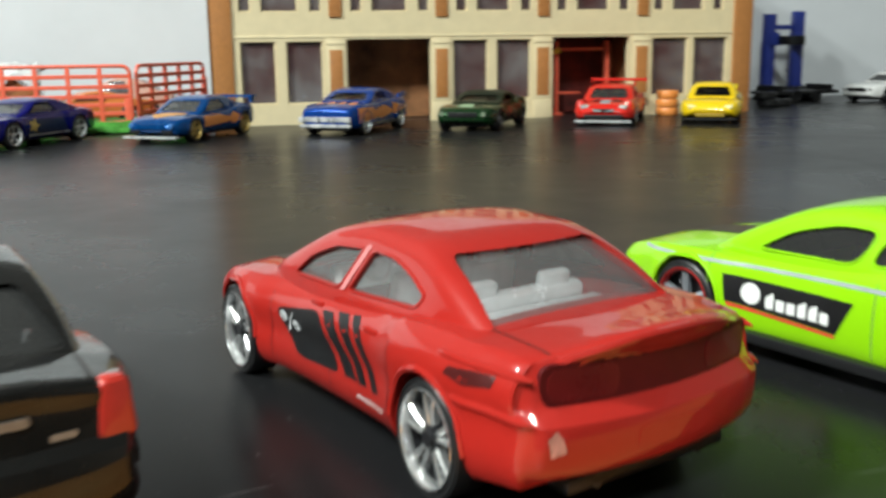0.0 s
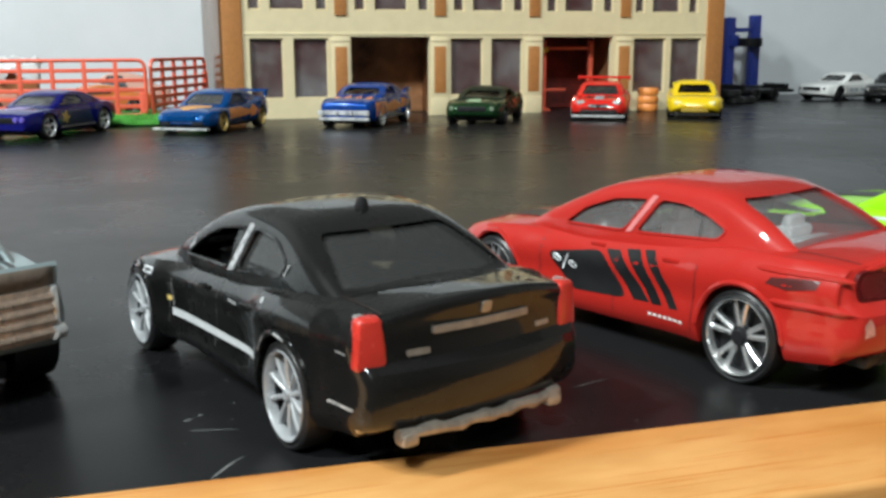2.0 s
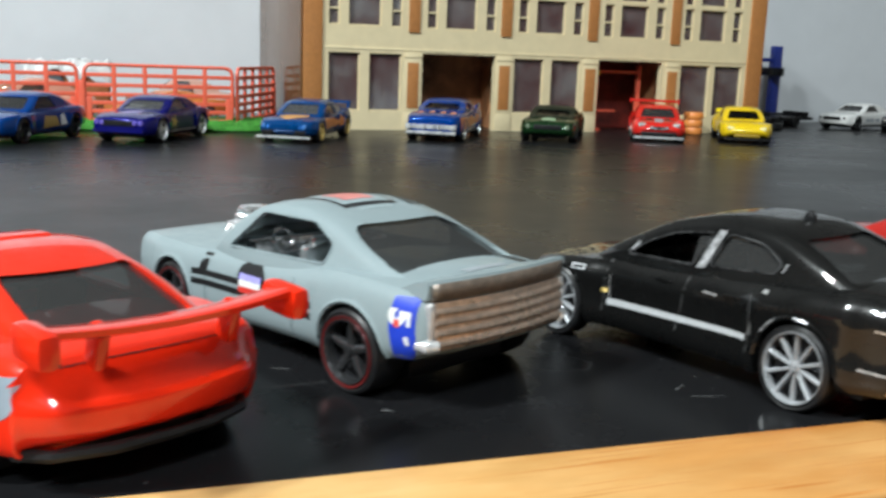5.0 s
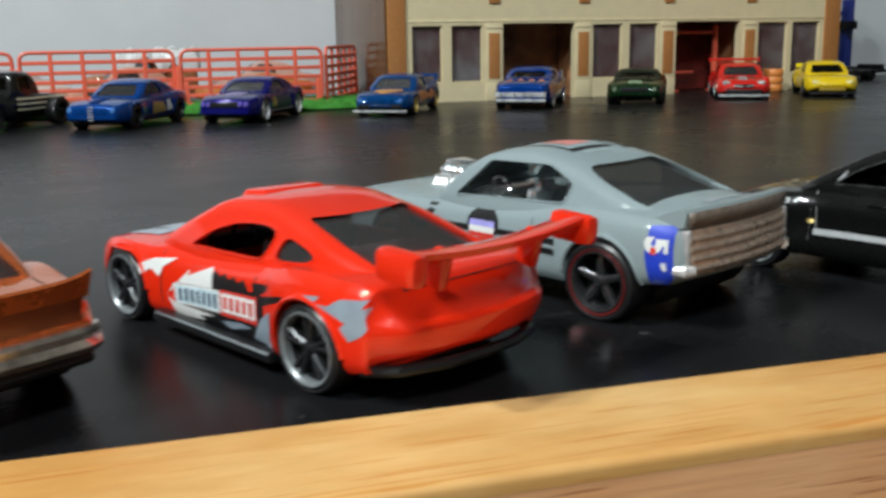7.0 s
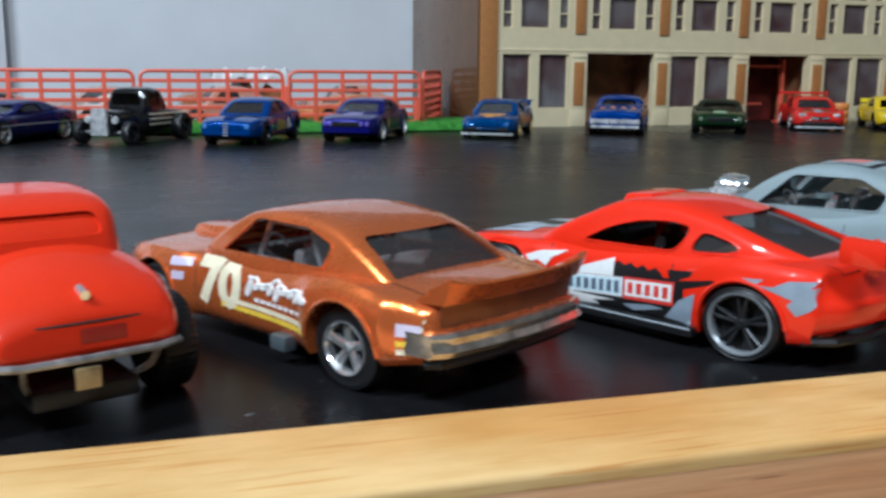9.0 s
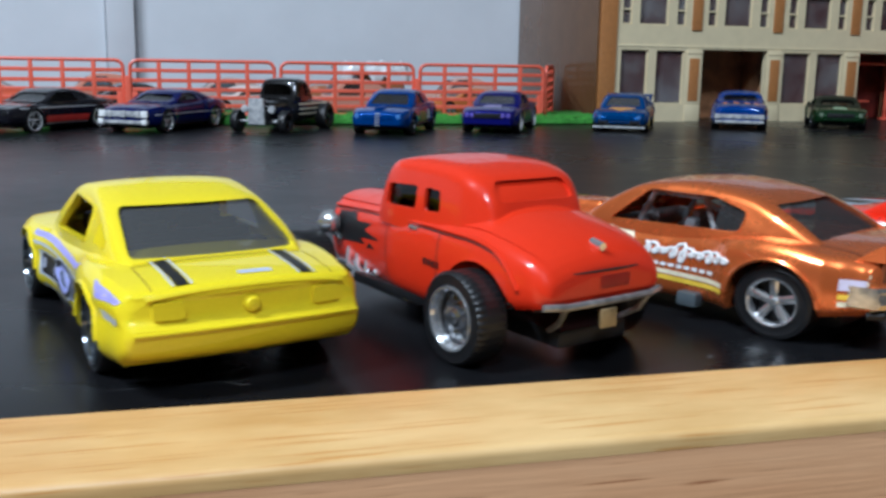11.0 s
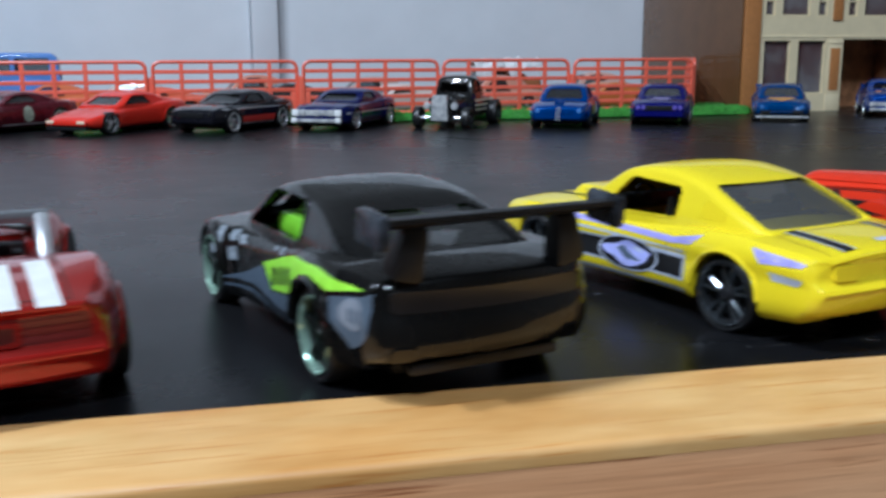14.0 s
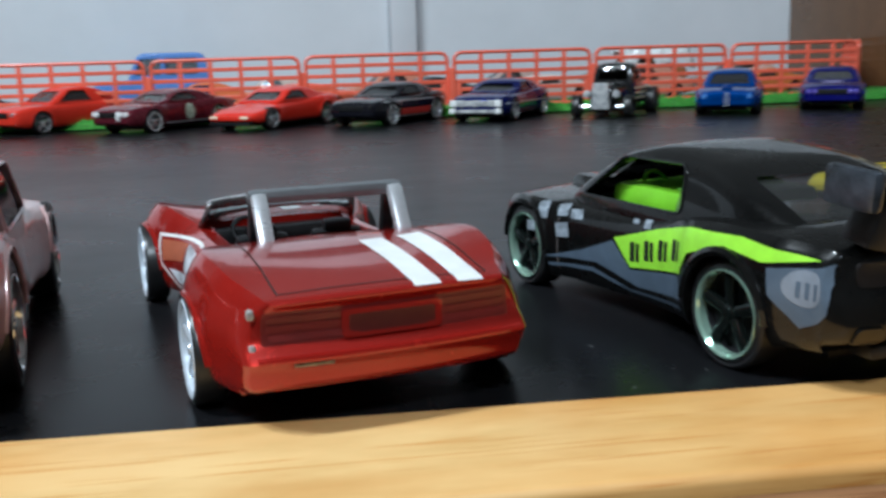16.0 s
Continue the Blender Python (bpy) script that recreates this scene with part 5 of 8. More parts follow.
for y0, y1, x0, x1 in ((-6.5, 6.0, 2.0, 3.6), (-3, 7.4, -1.5, 0.2), (4.5, 7.8, -8.0, -6.6), (-7.5, -2.0, -4.0, -2.4), (-2.0, 3.5, -6.4, -5.2)):
    decal(blk, sh, "roof_wear", flat_mesh([(x0, y0), (x1, y0 + 1.2), (x1 - 0.3, y1), (x0 + 0.5, y1 - 0.8)], 1.2), worn, "roof", 0.08)
for x, rr in ((-22.4, 6.5), (24, 6.5)):
    for a0, a1 in ((35, 60), (88, 112)):
        arc = [(x + rr * math.cos(radians(a)), 5.6 + rr * math.sin(radians(a))) for a in range(a0, a1 + 1, 5)]
        tube("arch_wear", [(p, sh.side_y(p, q) + 0.28, q) for p, q in arc], 0.16, rubbed, blk, 5)
decal(blk, sh, "fender_vent", flat_mesh([(17.6, 11.4), (20.6, 11.3), (20.6, 12.1), (17.6, 12.2)], 1.2), SILVER, "side")
decal(blk, sh, "fender_vent", flat_mesh([(18.0, 11.6), (20.2, 11.5), (20.2, 11.9), (18.0, 12.0)], 1.2), BLACK_INK, "side", 0.12)
for x in (-11.2, 2.0):
    bm = bmesh.new()
    add_box(bm, (x, sh.side_y(x, 12.4) + 0.1, 12.4), (3.2, 0.5, 0.6), 0.2)
    part("door_handle", bm, SALOON_BLACK, blk)

# pale grey muscle fastback
s = dict(paint=paint((0.255, 0.305, 0.32), 0.0, 0.5, 0.3), tail_form=[(6.6, 2.2), (8.0, 0.2), (9.0, -0.2), (15.0, 0.2), (17.4, -0.6)], tail_bow=1.6, tail_reach=4.0, ends=(-36, 38.5), axles=(-22, 23.2), track=16.0, wheel_r=6.0, wheel_rf=5.2, lift_f=0.0, wheel_w=5.6, wheel_wf=4.4, track_f=15.2, wheel_style="five", rim=simple("gunmetal_rim", (0.1, 0.1, 0.105), 0.22, 0.8), ring=simple("red_wheel_line", (0.2, 0.02, 0.02), 0.3, 0.5),
         width=[(-36, 14.4), (-30, 15.0), (-20, 15.3), (0, 14.4), (22, 14.8), (33, 14.0), (38.5, 12.6)],
         sill=[(-36, 7.2), (-28, 6.6), (-14, 4.6), (14, 3.6), (30, 4.4), (38.5, 5.4)],
         shoulder=[(-36, 15.6), (-28, 16.2), (-20, 16.4), (-6, 14.6), (10, 13.8), (25, 13.8), (36, 13.4), (38.5, 12.6)],
         deck=[(-36, 17.4), (-28, 17.6), (-16, 17.2), (0, 15.6), (15, 14.8), (30, 14.4), (38.5, 13.2)], round=2.0,
         arches=((-22, 6.2, 6.7), (23.2, 5.4, 6.0)), tub=(-12, 12, 11, 8.5), seat_z=15, interior=CHROME, glass=TINT_GLASS, open_sides=(-14, 12),
         cabin=dict(roof=[(-28, 17.1), (-20, 19.7), (-12, 22.3), (-4, 23.5), (3, 22.8), (9, 19.8), (14, 15.0)], base_w=[(-29, 12.0), (-18, 13.4), (0, 13.4), (12, 13.0), (15, 12.4)], top_w=10.2, zb=15.0, zt=23.2, front_x=3.5, rear_x=-10.5, rear_sill=1.4, rear_in=0.3, rear_round=2.8, rear_drop=0.9, rear_top=0.8,
                    side_windows=[[(-13.6, 16.3), (9.4, 15.3), (2.8, 21.6), (-9.4, 21.8), (-14.6, 19.4)]]))
gry, sh = toy_car("toy_muscle_car", "pale grey die-cast muscle car with exposed chrome engine", s, stand(-0.0851, 0.1256, 115.9, 1.03, 1.03, 0.995), NEAR)
# chrome coloured with the brown that the oak rim reflects into it
BROWN_CHROME = simple("worn_brown_chrome", (0.66, 0.52, 0.42), 0.3, 0.7, var=0.25, scale=900)
GREY_PAINT = s["paint"]
# ducktail with a brown rear face, ribbed tail panel and bright corners
tail_x = lambda y, z: sh.rear_x(y, z)
bm = bmesh.new()
rows = []
for y in np.linspace(-13.6, 13.6, 17):
    k = 1 - 0.25 * (abs(y) / 13.6) ** 3
    x0 = tail_x(y, 16)
    rows.append([bm.verts.new(p) for p in ((x0 + 5.2, y, sh.top_z(x0 + 5.2, y) - 0.2), (x0 + 2.2, y, 17.2 + 0.3 * k), (x0 + 0.1, y, 17.5 + 0.5 * k), (x0 - 0.2, y, 17.1 + 0.4 * k), (x0 + 0.2, y, 15.3), (x0 + 2.4, y, 15.2))])
for p, q in zip(rows, rows[1:]):
    for i in range(6):
        bm.faces.new((p[i], p[(i + 1) % 6], q[(i + 1) % 6], q[i]))
bm.faces.new(rows[0])
bm.faces.new(rows[-1][::-1])
part("spoiler", bm, GREY_PAINT, gry)
bm = bmesh.new()
rows = [[bm.verts.new(p) for p in ((tail_x(y, 16) - 0.32, y, 17.6 - 0.15 * (abs(y) / 13) ** 3), (tail_x(y, 16) - 0.06, y, 15.2))] for y in np.linspace(-13.0, 13.0, 17)]
for p, q in zip(rows, rows[1:]):
    bm.faces.new((p[0], p[1], q[1], q[0]))
face = part("spoiler_face", bm, simple("brown_tail_face", (0.2, 0.16, 0.13), 0.35, 0.3, var=0.3, scale=700), gry, "brown face of the ducktail")
fm = face.modifiers.new("thick", "SOLIDIFY")
fm.thickness = 0.0002
rear_pad(gry, sh, "tail_panel", [(-12.4, 8.6), (12.4, 8.6), (12.6, 15.0), (-12.6, 15.0)], BROWN_CHROME, 0.3, "ribbed worn chrome tail panel with the oak's reflection coloured in", 0.4)
for z in (9.5, 10.9, 12.3, 13.7):
    tube("tail_rib", [(tail_x(y, z) - 0.2, y, z) for y in np.linspace(-12.6, 12.6, 15)], 0.52, BROWN_CHROME, gry, 10)
for sg in (1, -1):
    bm = bmesh.new()
    add_tube(bm, [(tail_x(13, 11) + 1.6, sg * 13.9, 9.3), (tail_x(13, 10) + 0.3, sg * 13.3, 9.2), (tail_x(12, 10) - 0.3, sg * 12.2, 9.2)], [0.8, 1.1, 0.8], 12)
    add_box(bm, (tail_x(13, 12) + 0.2, sg * 13.0, 12.2), (1.2, 1.0, 5.6), 0.4, None, None, 3)
    part("bumper_corner", bm, BRIGHT, gry, "chrome bumper corner")
seams(gry, sh, (13.8, -8.6), 5.0, 13.6, simple("grey_gap_ink", (0.1, 0.13, 0.14), 0.5))
decal(gry, sh, "number_panel", flat_mesh(round_poly([(-34.6, 7.2), (-30.2, 7.0), (-29.6, 11.2), (-30.0, 15.4), (-34.8, 15.6)], 0.3), 1.0), BLUE_INK, "side", label="blue panel with white number")
bm = text_flat("5", 4.6, 0, 0, bold=0.26)
for v in bm.verts:
    v.co.x, v.co.y = -31.2 - v.co.y, 12.7 - v.co.x
decal(gry, sh, "number", bm, WHITE_INK, "side", 0.14)
decal(gry, sh, "number_mark", flat_mesh([(-30.4, 11.4), (-31.2, 11.4), (-31.2, 12.4), (-30.4, 12.4)], 1.0), RED_INK, "side", 0.14)
decal(gry, sh, "slash", flat_mesh([(-33.0, 9.2), (-32.2, 9.2), (-31.8, 10.2), (-32.6, 10.4)], 1.0), WHITE_INK, "side", 0.14)
for z0, z1 in ((8.3, 9.3), (9.9, 10.9)):
    decal(gry, sh, "stripe_print", flat_mesh([(-13.6, z0 + 0.2), (17.0, z0 - 0.2), (17.0, z1 - 0.2), (-13.6, z1 + 0.2)], 1.2), BLACK_INK, "side")
decal(gry, sh, "roundel", flat_mesh([(2.0 + 3.4 * math.cos(t), 11.4 + 2.7 * math.sin(t)) for t in (2 * math.pi * k / 20 for k in range(20))], 1.0), BLACK_INK, "side", 0.12)
for z, mt in ((9.4, RED_INK), (10.4, WHITE_INK), (11.4, LILAC_INK)):
    decal(gry, sh, "roundel_bar", flat_mesh([(-0.6, z - 0.5), (4.8, z - 0.5), (4.8, z + 0.5), (-0.6, z + 0.5)], 1.0), mt, "side", 0.2)
decal(gry, sh, "fender_stripe", flat_mesh([(13.6, 10.4), (15.4, 10.4), (14.6, 13.5), (12.8, 13.5)], 1.2), BLACK_INK, "side")
for k, (h, mt) in enumerate(((8.4, BLACK_INK), (7.2, simple("pale_grey_roof_print", (0.3, 0.36, 0.38), 0.45)), (5.9, BLACK_INK), (4.6, simple("pale_grey_roof_print", (0.3, 0.36, 0.38), 0.45)), (3.0, simple("pink_print", (0.62, 0.22, 0.2), 0.4)))):
    decal(gry, sh, "roof_print", flat_mesh([(-3 - h, -h), (-3 + h, -h), (-3 + h, h), (-3 - h, h)], 1.5), mt, "roof", 0.08 + 0.06 * k)
for y in (-8.6, -10.2):
    decal(gry, sh, "deck_stripe", strip(-33.0, -25.0, y - 0.45, y + 0.45), BLACK_INK, "top")
    decal(gry, sh, "roof_stripe", strip(-10, 2, y * 0.86 - 0.3, y * 0.86 + 0.3), BLACK_INK, "roof", 0.4)
decal(gry, sh, "deck_print", flat_mesh([(-32.4, -4), (-31.0, -4), (-31.0, 4), (-32.4, 4)], 1.5), GREY_INK, "top")
bm = bmesh.new()
add_box(bm, (22.0, 0, 15.2), (8, 7.5, 3.2), 0.5)
add_box(bm, (22.0, 0, 17.6), (6.4, 5, 2.2), 0.5)
add_box(bm, (20.6, 0, 19.9), (4.4, 6.0, 1.6), 0.5, (0, -8, 0))
for yy in (-1.9, 1.9):
    for xx in (20.0, 22.0, 24.0):
        add_lathe_at(bm, (xx - 1, yy, 18.2), [(0.1, 0.0), (1.1, 0.0), (0.8, 0.7), (1.1, 1.5), (0.1, 1.5)])
for yy in (-4.0, 4.0):
    for xx in (19.6, 21.2, 22.8, 24.4):
        add_tube(bm, [(xx, yy * 0.7, 16.4), (xx, yy, 16.0), (xx, yy * 1.25, 13.8)], 0.55, 8)
for v in bm.verts:
    v.co.x, v.co.y, v.co.z = 22 + (v.co.x - 22) * 0.82, v.co.y * 0.82, 14 + (v.co.z - 14) * 0.74
part("engine", bm, WHEEL_CHROME, gry, "chrome engine through the bonnet")

# red-orange drift coupe
ROR = paint((0.72, 0.022, 0.004))
s = dict(paint=ROR, round=4.6, round_w=0.75, ends=(-36, 37.5), axles=(-21, 22.5), track=16.0, wheel_r=5.7, wheel_style="drift", rim=DARK_RIM, wheel_lip=simple("satin_grey_lip", (0.24, 0.255, 0.27), 0.3, 0.4),
         width=[(-36, 14.8), (-30, 15.4), (-21, 15.8), (-8, 14.6), (4, 14.2), (22, 15.4), (32, 13.8), (37.5, 11.5)],
         sill=[(-36, 5.4), (-28, 4.2), (-14, 2.8), (14, 2.6), (30, 2.8), (37.5, 3.6)],
         shoulder=[(-36, 14.0), (-28, 15.2), (-21, 15.4), (-10, 13.8), (0, 13.0), (10, 12.6), (23, 12.6), (33, 11.2), (37.5, 9.2)],
         deck=[(-36, 15.2), (-28, 15.9), (-18, 15.4), (0, 14.0), (15, 13.6), (28, 12.6), (37.5, 10.0)],
         tail_form=[(5.0, 3.0), (6.4, 0.8), (8.0, -0.2), (10.4, -0.6), (11.2, 0.2), (13.2, 0.6), (14.6, 0.2), (15.4, -0.6)], tail_bow=3.6, tail_reach=6.0,
         arches=((-21, 5.7, 6.5), (22.5, 5.7, 6.5)), tub=(-13, 12, 10.5, 7.5), seat_z=14, glass=TINT_GLASS, open_sides=(-9.5, 8),
         cabin=dict(roof=[(-31, 15.2), (-22, 17.6), (-13, 20.3), (-5, 21.6), (2, 21.2), (9, 18.2), (17, 13.4)], base_w=[(-31, 10.5), (-18, 12.8), (0, 13.0), (14, 12.6), (18, 11.6)], top_w=9.2, zb=13.5, zt=21.4, front_x=3.5, rear_x=-9.5, rear_sill=2.0, rear_in=0.9, rear_drop=0.9, rear_top=0.6, win_round=1.6,
                    side_windows=[[(-8.8, 14.3), (8.2, 13.9), (3.4, 16.8), (-1.5, 18.4), (-7.0, 18.9), (-10.6, 18.4)], [(-10.6, 14.6), (-12.0, 18.1), (-17.0, 17.0), (-18.8, 15.9), (-16.8, 15.1)]]))
dri, sh = toy_car("toy_drift_coupe", "bright red-orange die-cast drift coupe with tall rear wing", s, stand(-0.1315, 0.1100, 116.7, 1.05, 0.965, 0.955), NEAR)
def shard(x, z, w, h, lean, teeth, rnd):
    """A torn-edged band leaning forward."""
    top = [(x + w * k / teeth + lean, z + h * (1.0 if k % 2 else 0.62 + 0.2 * rnd.random())) for k in range(teeth + 1)]
    return [(x, z), (x + w, z + 0.1)] + top[::-1]


rnd = random.Random(5)
STEEL_INK = simple("steel_blue_print", (0.24, 0.29, 0.35), 0.4)
PALE_BLUE = simple("pale_blue_print", (0.55, 0.68, 0.74), 0.4)
side = [(shard(-9.0, 8.6, 10.0, 3.0, 1.4, 9, rnd), BLACK_INK, 0.07), ([(10.4, 2.9), (-13.4, 3.0), (-12.0, 5.6), (-11.6, 9.8), (-9.0, 10.4), (10.0, 8.0)], BLACK_INK, 0.07)]
side += [([(-9.6, 8.4), (-17.4, 11.2), (-16.6, 11.6), (-10.4, 10.2), (-12.8, 11.4), (-13.0, 12.2), (-8.6, 11.6)], BLACK_INK, 0.08)]
side += [([(11.6, 6.2), (6.4, 10.8), (6.9, 9.7), (1.0, 12.0), (0.8, 8.9), (10.0, 8.2)], WHITE_INK, 0.12), ([(11.6, 5.8), (10.3, 3.0), (3.3, 3.6), (4.6, 4.2), (0.4, 4.9), (10.2, 5.0)], WHITE_INK, 0.12)]
side += [([(18.0, 9.8), (14.6, 11.2), (9.8, 11.8), (12.6, 10.2), (13.4, 8.6), (15.0, 9.6), (17.8, 8.2)], WHITE_INK, 0.12)]
side += [([(-14.0, 9.0), (-11.0, 7.2), (-8.6, 3.9), (-13.2, 3.6)], STEEL_INK, 0.12), ([(-3.0, 3.8), (-8.4, 5.2), (-6.0, 5.4), (-1.0, 4.6)], STEEL_INK, 0.12)]
side += [([(-21.0, 12.8), (-24.1, 13.1), (-22.8, 12.0), (-25.4, 12.2), (-27.4, 13.4), (-32.2, 13.9), (-30.3, 12.7), (-34.0, 13.0), (-31.9, 11.6), (-32.3, 10.5), (-28.8, 8.5), (-27.5, 10.0), (-28.3, 10.7)], STEEL_INK, 0.07)]
side += [([(10.0, 5.0), (-1.0, 5.7), (-1.0, 9.0), (10.0, 8.1)], WHITE_INK, 0.13), ([(9.6, 5.3), (-0.8, 5.95), (-0.8, 8.75), (9.6, 7.85)], PALE_BLUE, 0.15), ([(-1.1, 5.5), (-10.1, 6.0), (-10.1, 9.9), (-1.1, 9.2)], RED_INK, 0.14), ([(-1.5, 6.1), (-9.7, 6.6), (-9.7, 9.4), (-1.5, 8.8)], WHITE_INK, 0.16)]
for k in range(7):
    x = 9.0 - 1.42 * k
    side.append(([(x, 5.7 + 0.09 * k), (x - 0.8, 5.75 + 0.09 * k), (x - 0.8, 7.6 + 0.12 * k), (x, 7.5 + 0.12 * k)], SLATE_INK, 0.18))
for k in range(5):
    x = -2.0 - 1.55 * k
    side.append(([(x, 6.6 + 0.09 * k), (x - 0.9, 6.65 + 0.09 * k), (x - 0.9, 8.5 + 0.1 * k), (x, 8.4 + 0.1 * k)], RED_INK, 0.19))
for p, mt, lf in side:
    decal(dri, sh, "side_graphic", flat_mesh(p, 1.2), mt, "side", lf)
for p, mt in (([(19, -8), (34, -9), (36, 2), (26, 8), (20, 4)], GREY_INK), ([(22, 3), (34, 1), (35.5, 8), (28, 11), (21, 10)], simple("pale_steel_print", (0.36, 0.4, 0.46), 0.4)), ([(19.5, -2), (30, -6), (31, -3), (22, 2)], BLACK_INK), ([(24, 6), (33, 5), (31, 9)], BLACK_INK)):
    decal(dri, sh, "bonnet_graphic", flat_mesh(p, 1.2), mt, "top", 0.07 if mt is GREY_INK else 0.12)
bm = bmesh.new()
rows = []
for y in np.linspace(-14.4, 14.4, 13):
    x0, z0 = -36.8 + 0.8 * (y / 14.4) ** 2, 18.9 + 0.7 * (y / 14.4) ** 2
    rows.append([bm.verts.new((x0 + dx, y, z0 + dz)) for dx, dz in ((2.6, -0.5), (1.2, 0.5), (-1.8, 0.95), (-2.8, 0.8), (-2.6, 0.1), (-0.6, -0.7), (1.6, -0.95))])
for p, q in zip(rows, rows[1:]):
    for i in range(7):
        bm.faces.new((p[i], p[(i + 1) % 7], q[(i + 1) % 7], q[i]))
bm.faces.new(rows[0])
bm.faces.new(rows[-1][::-1])
part("wing", bm, ROR, dri, "red-orange rear wing")
for y in (15.0, -15.0):
    box("wing_endplate", (-36.6, y, 18.8), (6.2, 2.6, 4.0), ROR, dri, 1.2, (0, -4, 0))
for y in (8.0, -8.0):
    box("wing_strut", (-35.4, y, 17.2), (2.8, 1.5, 5.0), ROR, dri, 0.5, (0, -18, 0), (0.8, 0.9))
box("roof_scoop", (2.4, 0, 21.2), (6.0, 11.5, 1.3), ROR, dri, 0.55, (0, 4, 0), (0.75, 0.9))
seams(dri, sh, (13.0, -9.4), 4.6, 12.6)
deck_seams(dri, sh, -34.0, -30.0, 10.4)
tube("diffuser", [(-29.0, 14.2, 4.5), (-32.4, 11.8, 4.8), (-34.4, 6, 4.9), (-34.6, 0, 4.9), (-34.4, -6, 4.9), (-32.4, -11.8, 4.8), (-29.0, -14.2, 4.5)], 0.75, BLACK, dri, 8)
box("side_skirt", (0.0, 15.1, 2.7), (28, 2.0, 1.6), BLACK, dri, 0.45)
tube("skirt_line", [(-13.6, 16.0, 3.2), (13.4, 15.9, 3.2)], 0.18, GREY_INK, dri, 6)
box("side_skirt", (0.0, -15.1, 2.7), (28, 2.0, 1.6), BLACK, dri, 0.45)
tube("skirt_line", [(-13.6, -16.0, 3.2), (13.4, -15.9, 3.2)], 0.18, GREY_INK, dri, 6)

# copper muscle coupe
COP = paint((0.74, 0.18, 0.045), 0.65, 0.28)
s = dict(paint=COP, ends=(-36.5, 38), axles=(-20.9, 23.5), track=15.6, wheel_r=5.9, wheel_rf=5.3, wheel_style="deep", rim=WHEEL_CHROME,
         tail_form=[(5.6, 1.6), (7.4, 0.0), (10.2, 0.2), (11.0, 0.9), (14.0, 0.5), (15.6, -0.6)], tail_bow=1.4, tail_reach=4.0,
         width=[(-36.5, 14.4), (-30, 14.9), (-20, 15.3), (-2, 14.2), (22, 15.0), (33, 13.8), (38, 12.2)],
         sill=[(-36.5, 6.8), (-28, 5.2), (-14, 3.4), (14, 3.0), (30, 3.8), (38, 5.0)],
         shoulder=[(-36.5, 13.6), (-28, 14.4), (-20, 15.4), (-8, 13.8), (8, 13.2), (23, 13.4), (34, 12.2), (38, 11.0)],
         deck=[(-36.5, 14.8), (-28, 15.6), (-18, 15.8), (0, 14.8), (15, 14.2), (30, 13.6), (38, 11.8)], round=2.2,
         arches=((-20.9, 5.9, 6.8), (23.5, 5.3, 6.2)), flare=1.5, tub=(-13, 13, 11, 8.0), seat_z=14, glass=None, interior=simple("grey_cage_plastic", (0.25, 0.25, 0.26), 0.35, 0.5),
         cabin=dict(roof=[(-26, 15.2), (-20, 18.7), (-13, 21.4), (-4, 22.3), (4, 21.5), (9.5, 18.7), (15, 14.4)], base_w=[(-25, 12.2), (-16, 13.2), (0, 13.2), (12, 12.8), (15.5, 12.0)], top_w=10.0, zb=14.2, zt=22, front_x=4.5, rear_x=-13.0, corner=1.8, rear_in=1.4,
                    side_windows=[[(-13.8, 15.4), (9.2, 14.7), (2.8, 20.6), (-8.6, 20.6), (-14.4, 18.8)]]))
cop, sh = toy_car("toy_muscle_coupe", "metallic copper die-cast muscle coupe with race numbers", s, stand(-0.188, 0.1138, 118.0, 1.04, 1.0, 0.93), NEAR)
bm = sh.cabin(0.5, 30)
bmesh.ops.delete(bm, geom=[v for v in bm.verts if v.co.x > -8.4 and v.co.x < 9 and v.co.z < 20.2 and abs(v.co.y) > 5], context="VERTS")
part("window_glass", bm, SMOKE_GLASS, cop)
bm = bmesh.new()
rows = []
for y in np.linspace(-13.2, 13.2, 17):
    e = (abs(y) / 13.2) ** 6
    x0 = sh.rear_x(y, 15)
    rows.append([bm.verts.new(p) for p in ((x0 + 4.6, y, sh.top_z(x0 + 4.6, y) - 0.15), (x0 + 1.6, y, 15.9 + 0.5 * e), (x0 - 1.3, y, 17.2 + 0.9 * e), (x0 - 1.6, y, 16.9 + 0.9 * e), (x0 - 0.2, y, 14.4), (x0 + 2.0, y, 14.2))])
for p, q in zip(rows, rows[1:]):
    for i in range(6):
        bm.faces.new((p[i], p[(i + 1) % 6], q[(i + 1) % 6], q[i]))
bm.faces.new(rows[0])
bm.faces.new(rows[-1][::-1])
part("spoiler", bm, COP, cop, "copper ducktail spoiler")
seams(cop, sh, (13.6, -10.4), 4.0, 13.2, simple("dark_copper_gap", (0.18, 0.05, 0.015), 0.5))
# copper like the body; the spoiler's shade is put into this darker tone
rear_pad(cop, sh, "tail_panel", [(-12.6, 11.2), (12.6, 11.2), (12.8, 14.4), (-12.8, 14.4)], simple("shaded_copper", (0.2, 0.055, 0.018), 0.4, 0.4, 0.3), 0.1, "", 0.5)
bm = bmesh.new()
rows = []
line = [(sh.rear_x(14, 9) + 3.4, 15.0)] + [(sh.rear_x(y, 9) + (0.8 if abs(y) > 14 else 0.0), y) for y in np.linspace(14.6, -14.6, 19)] + [(sh.rear_x(14, 9) + 3.4, -15.0)]
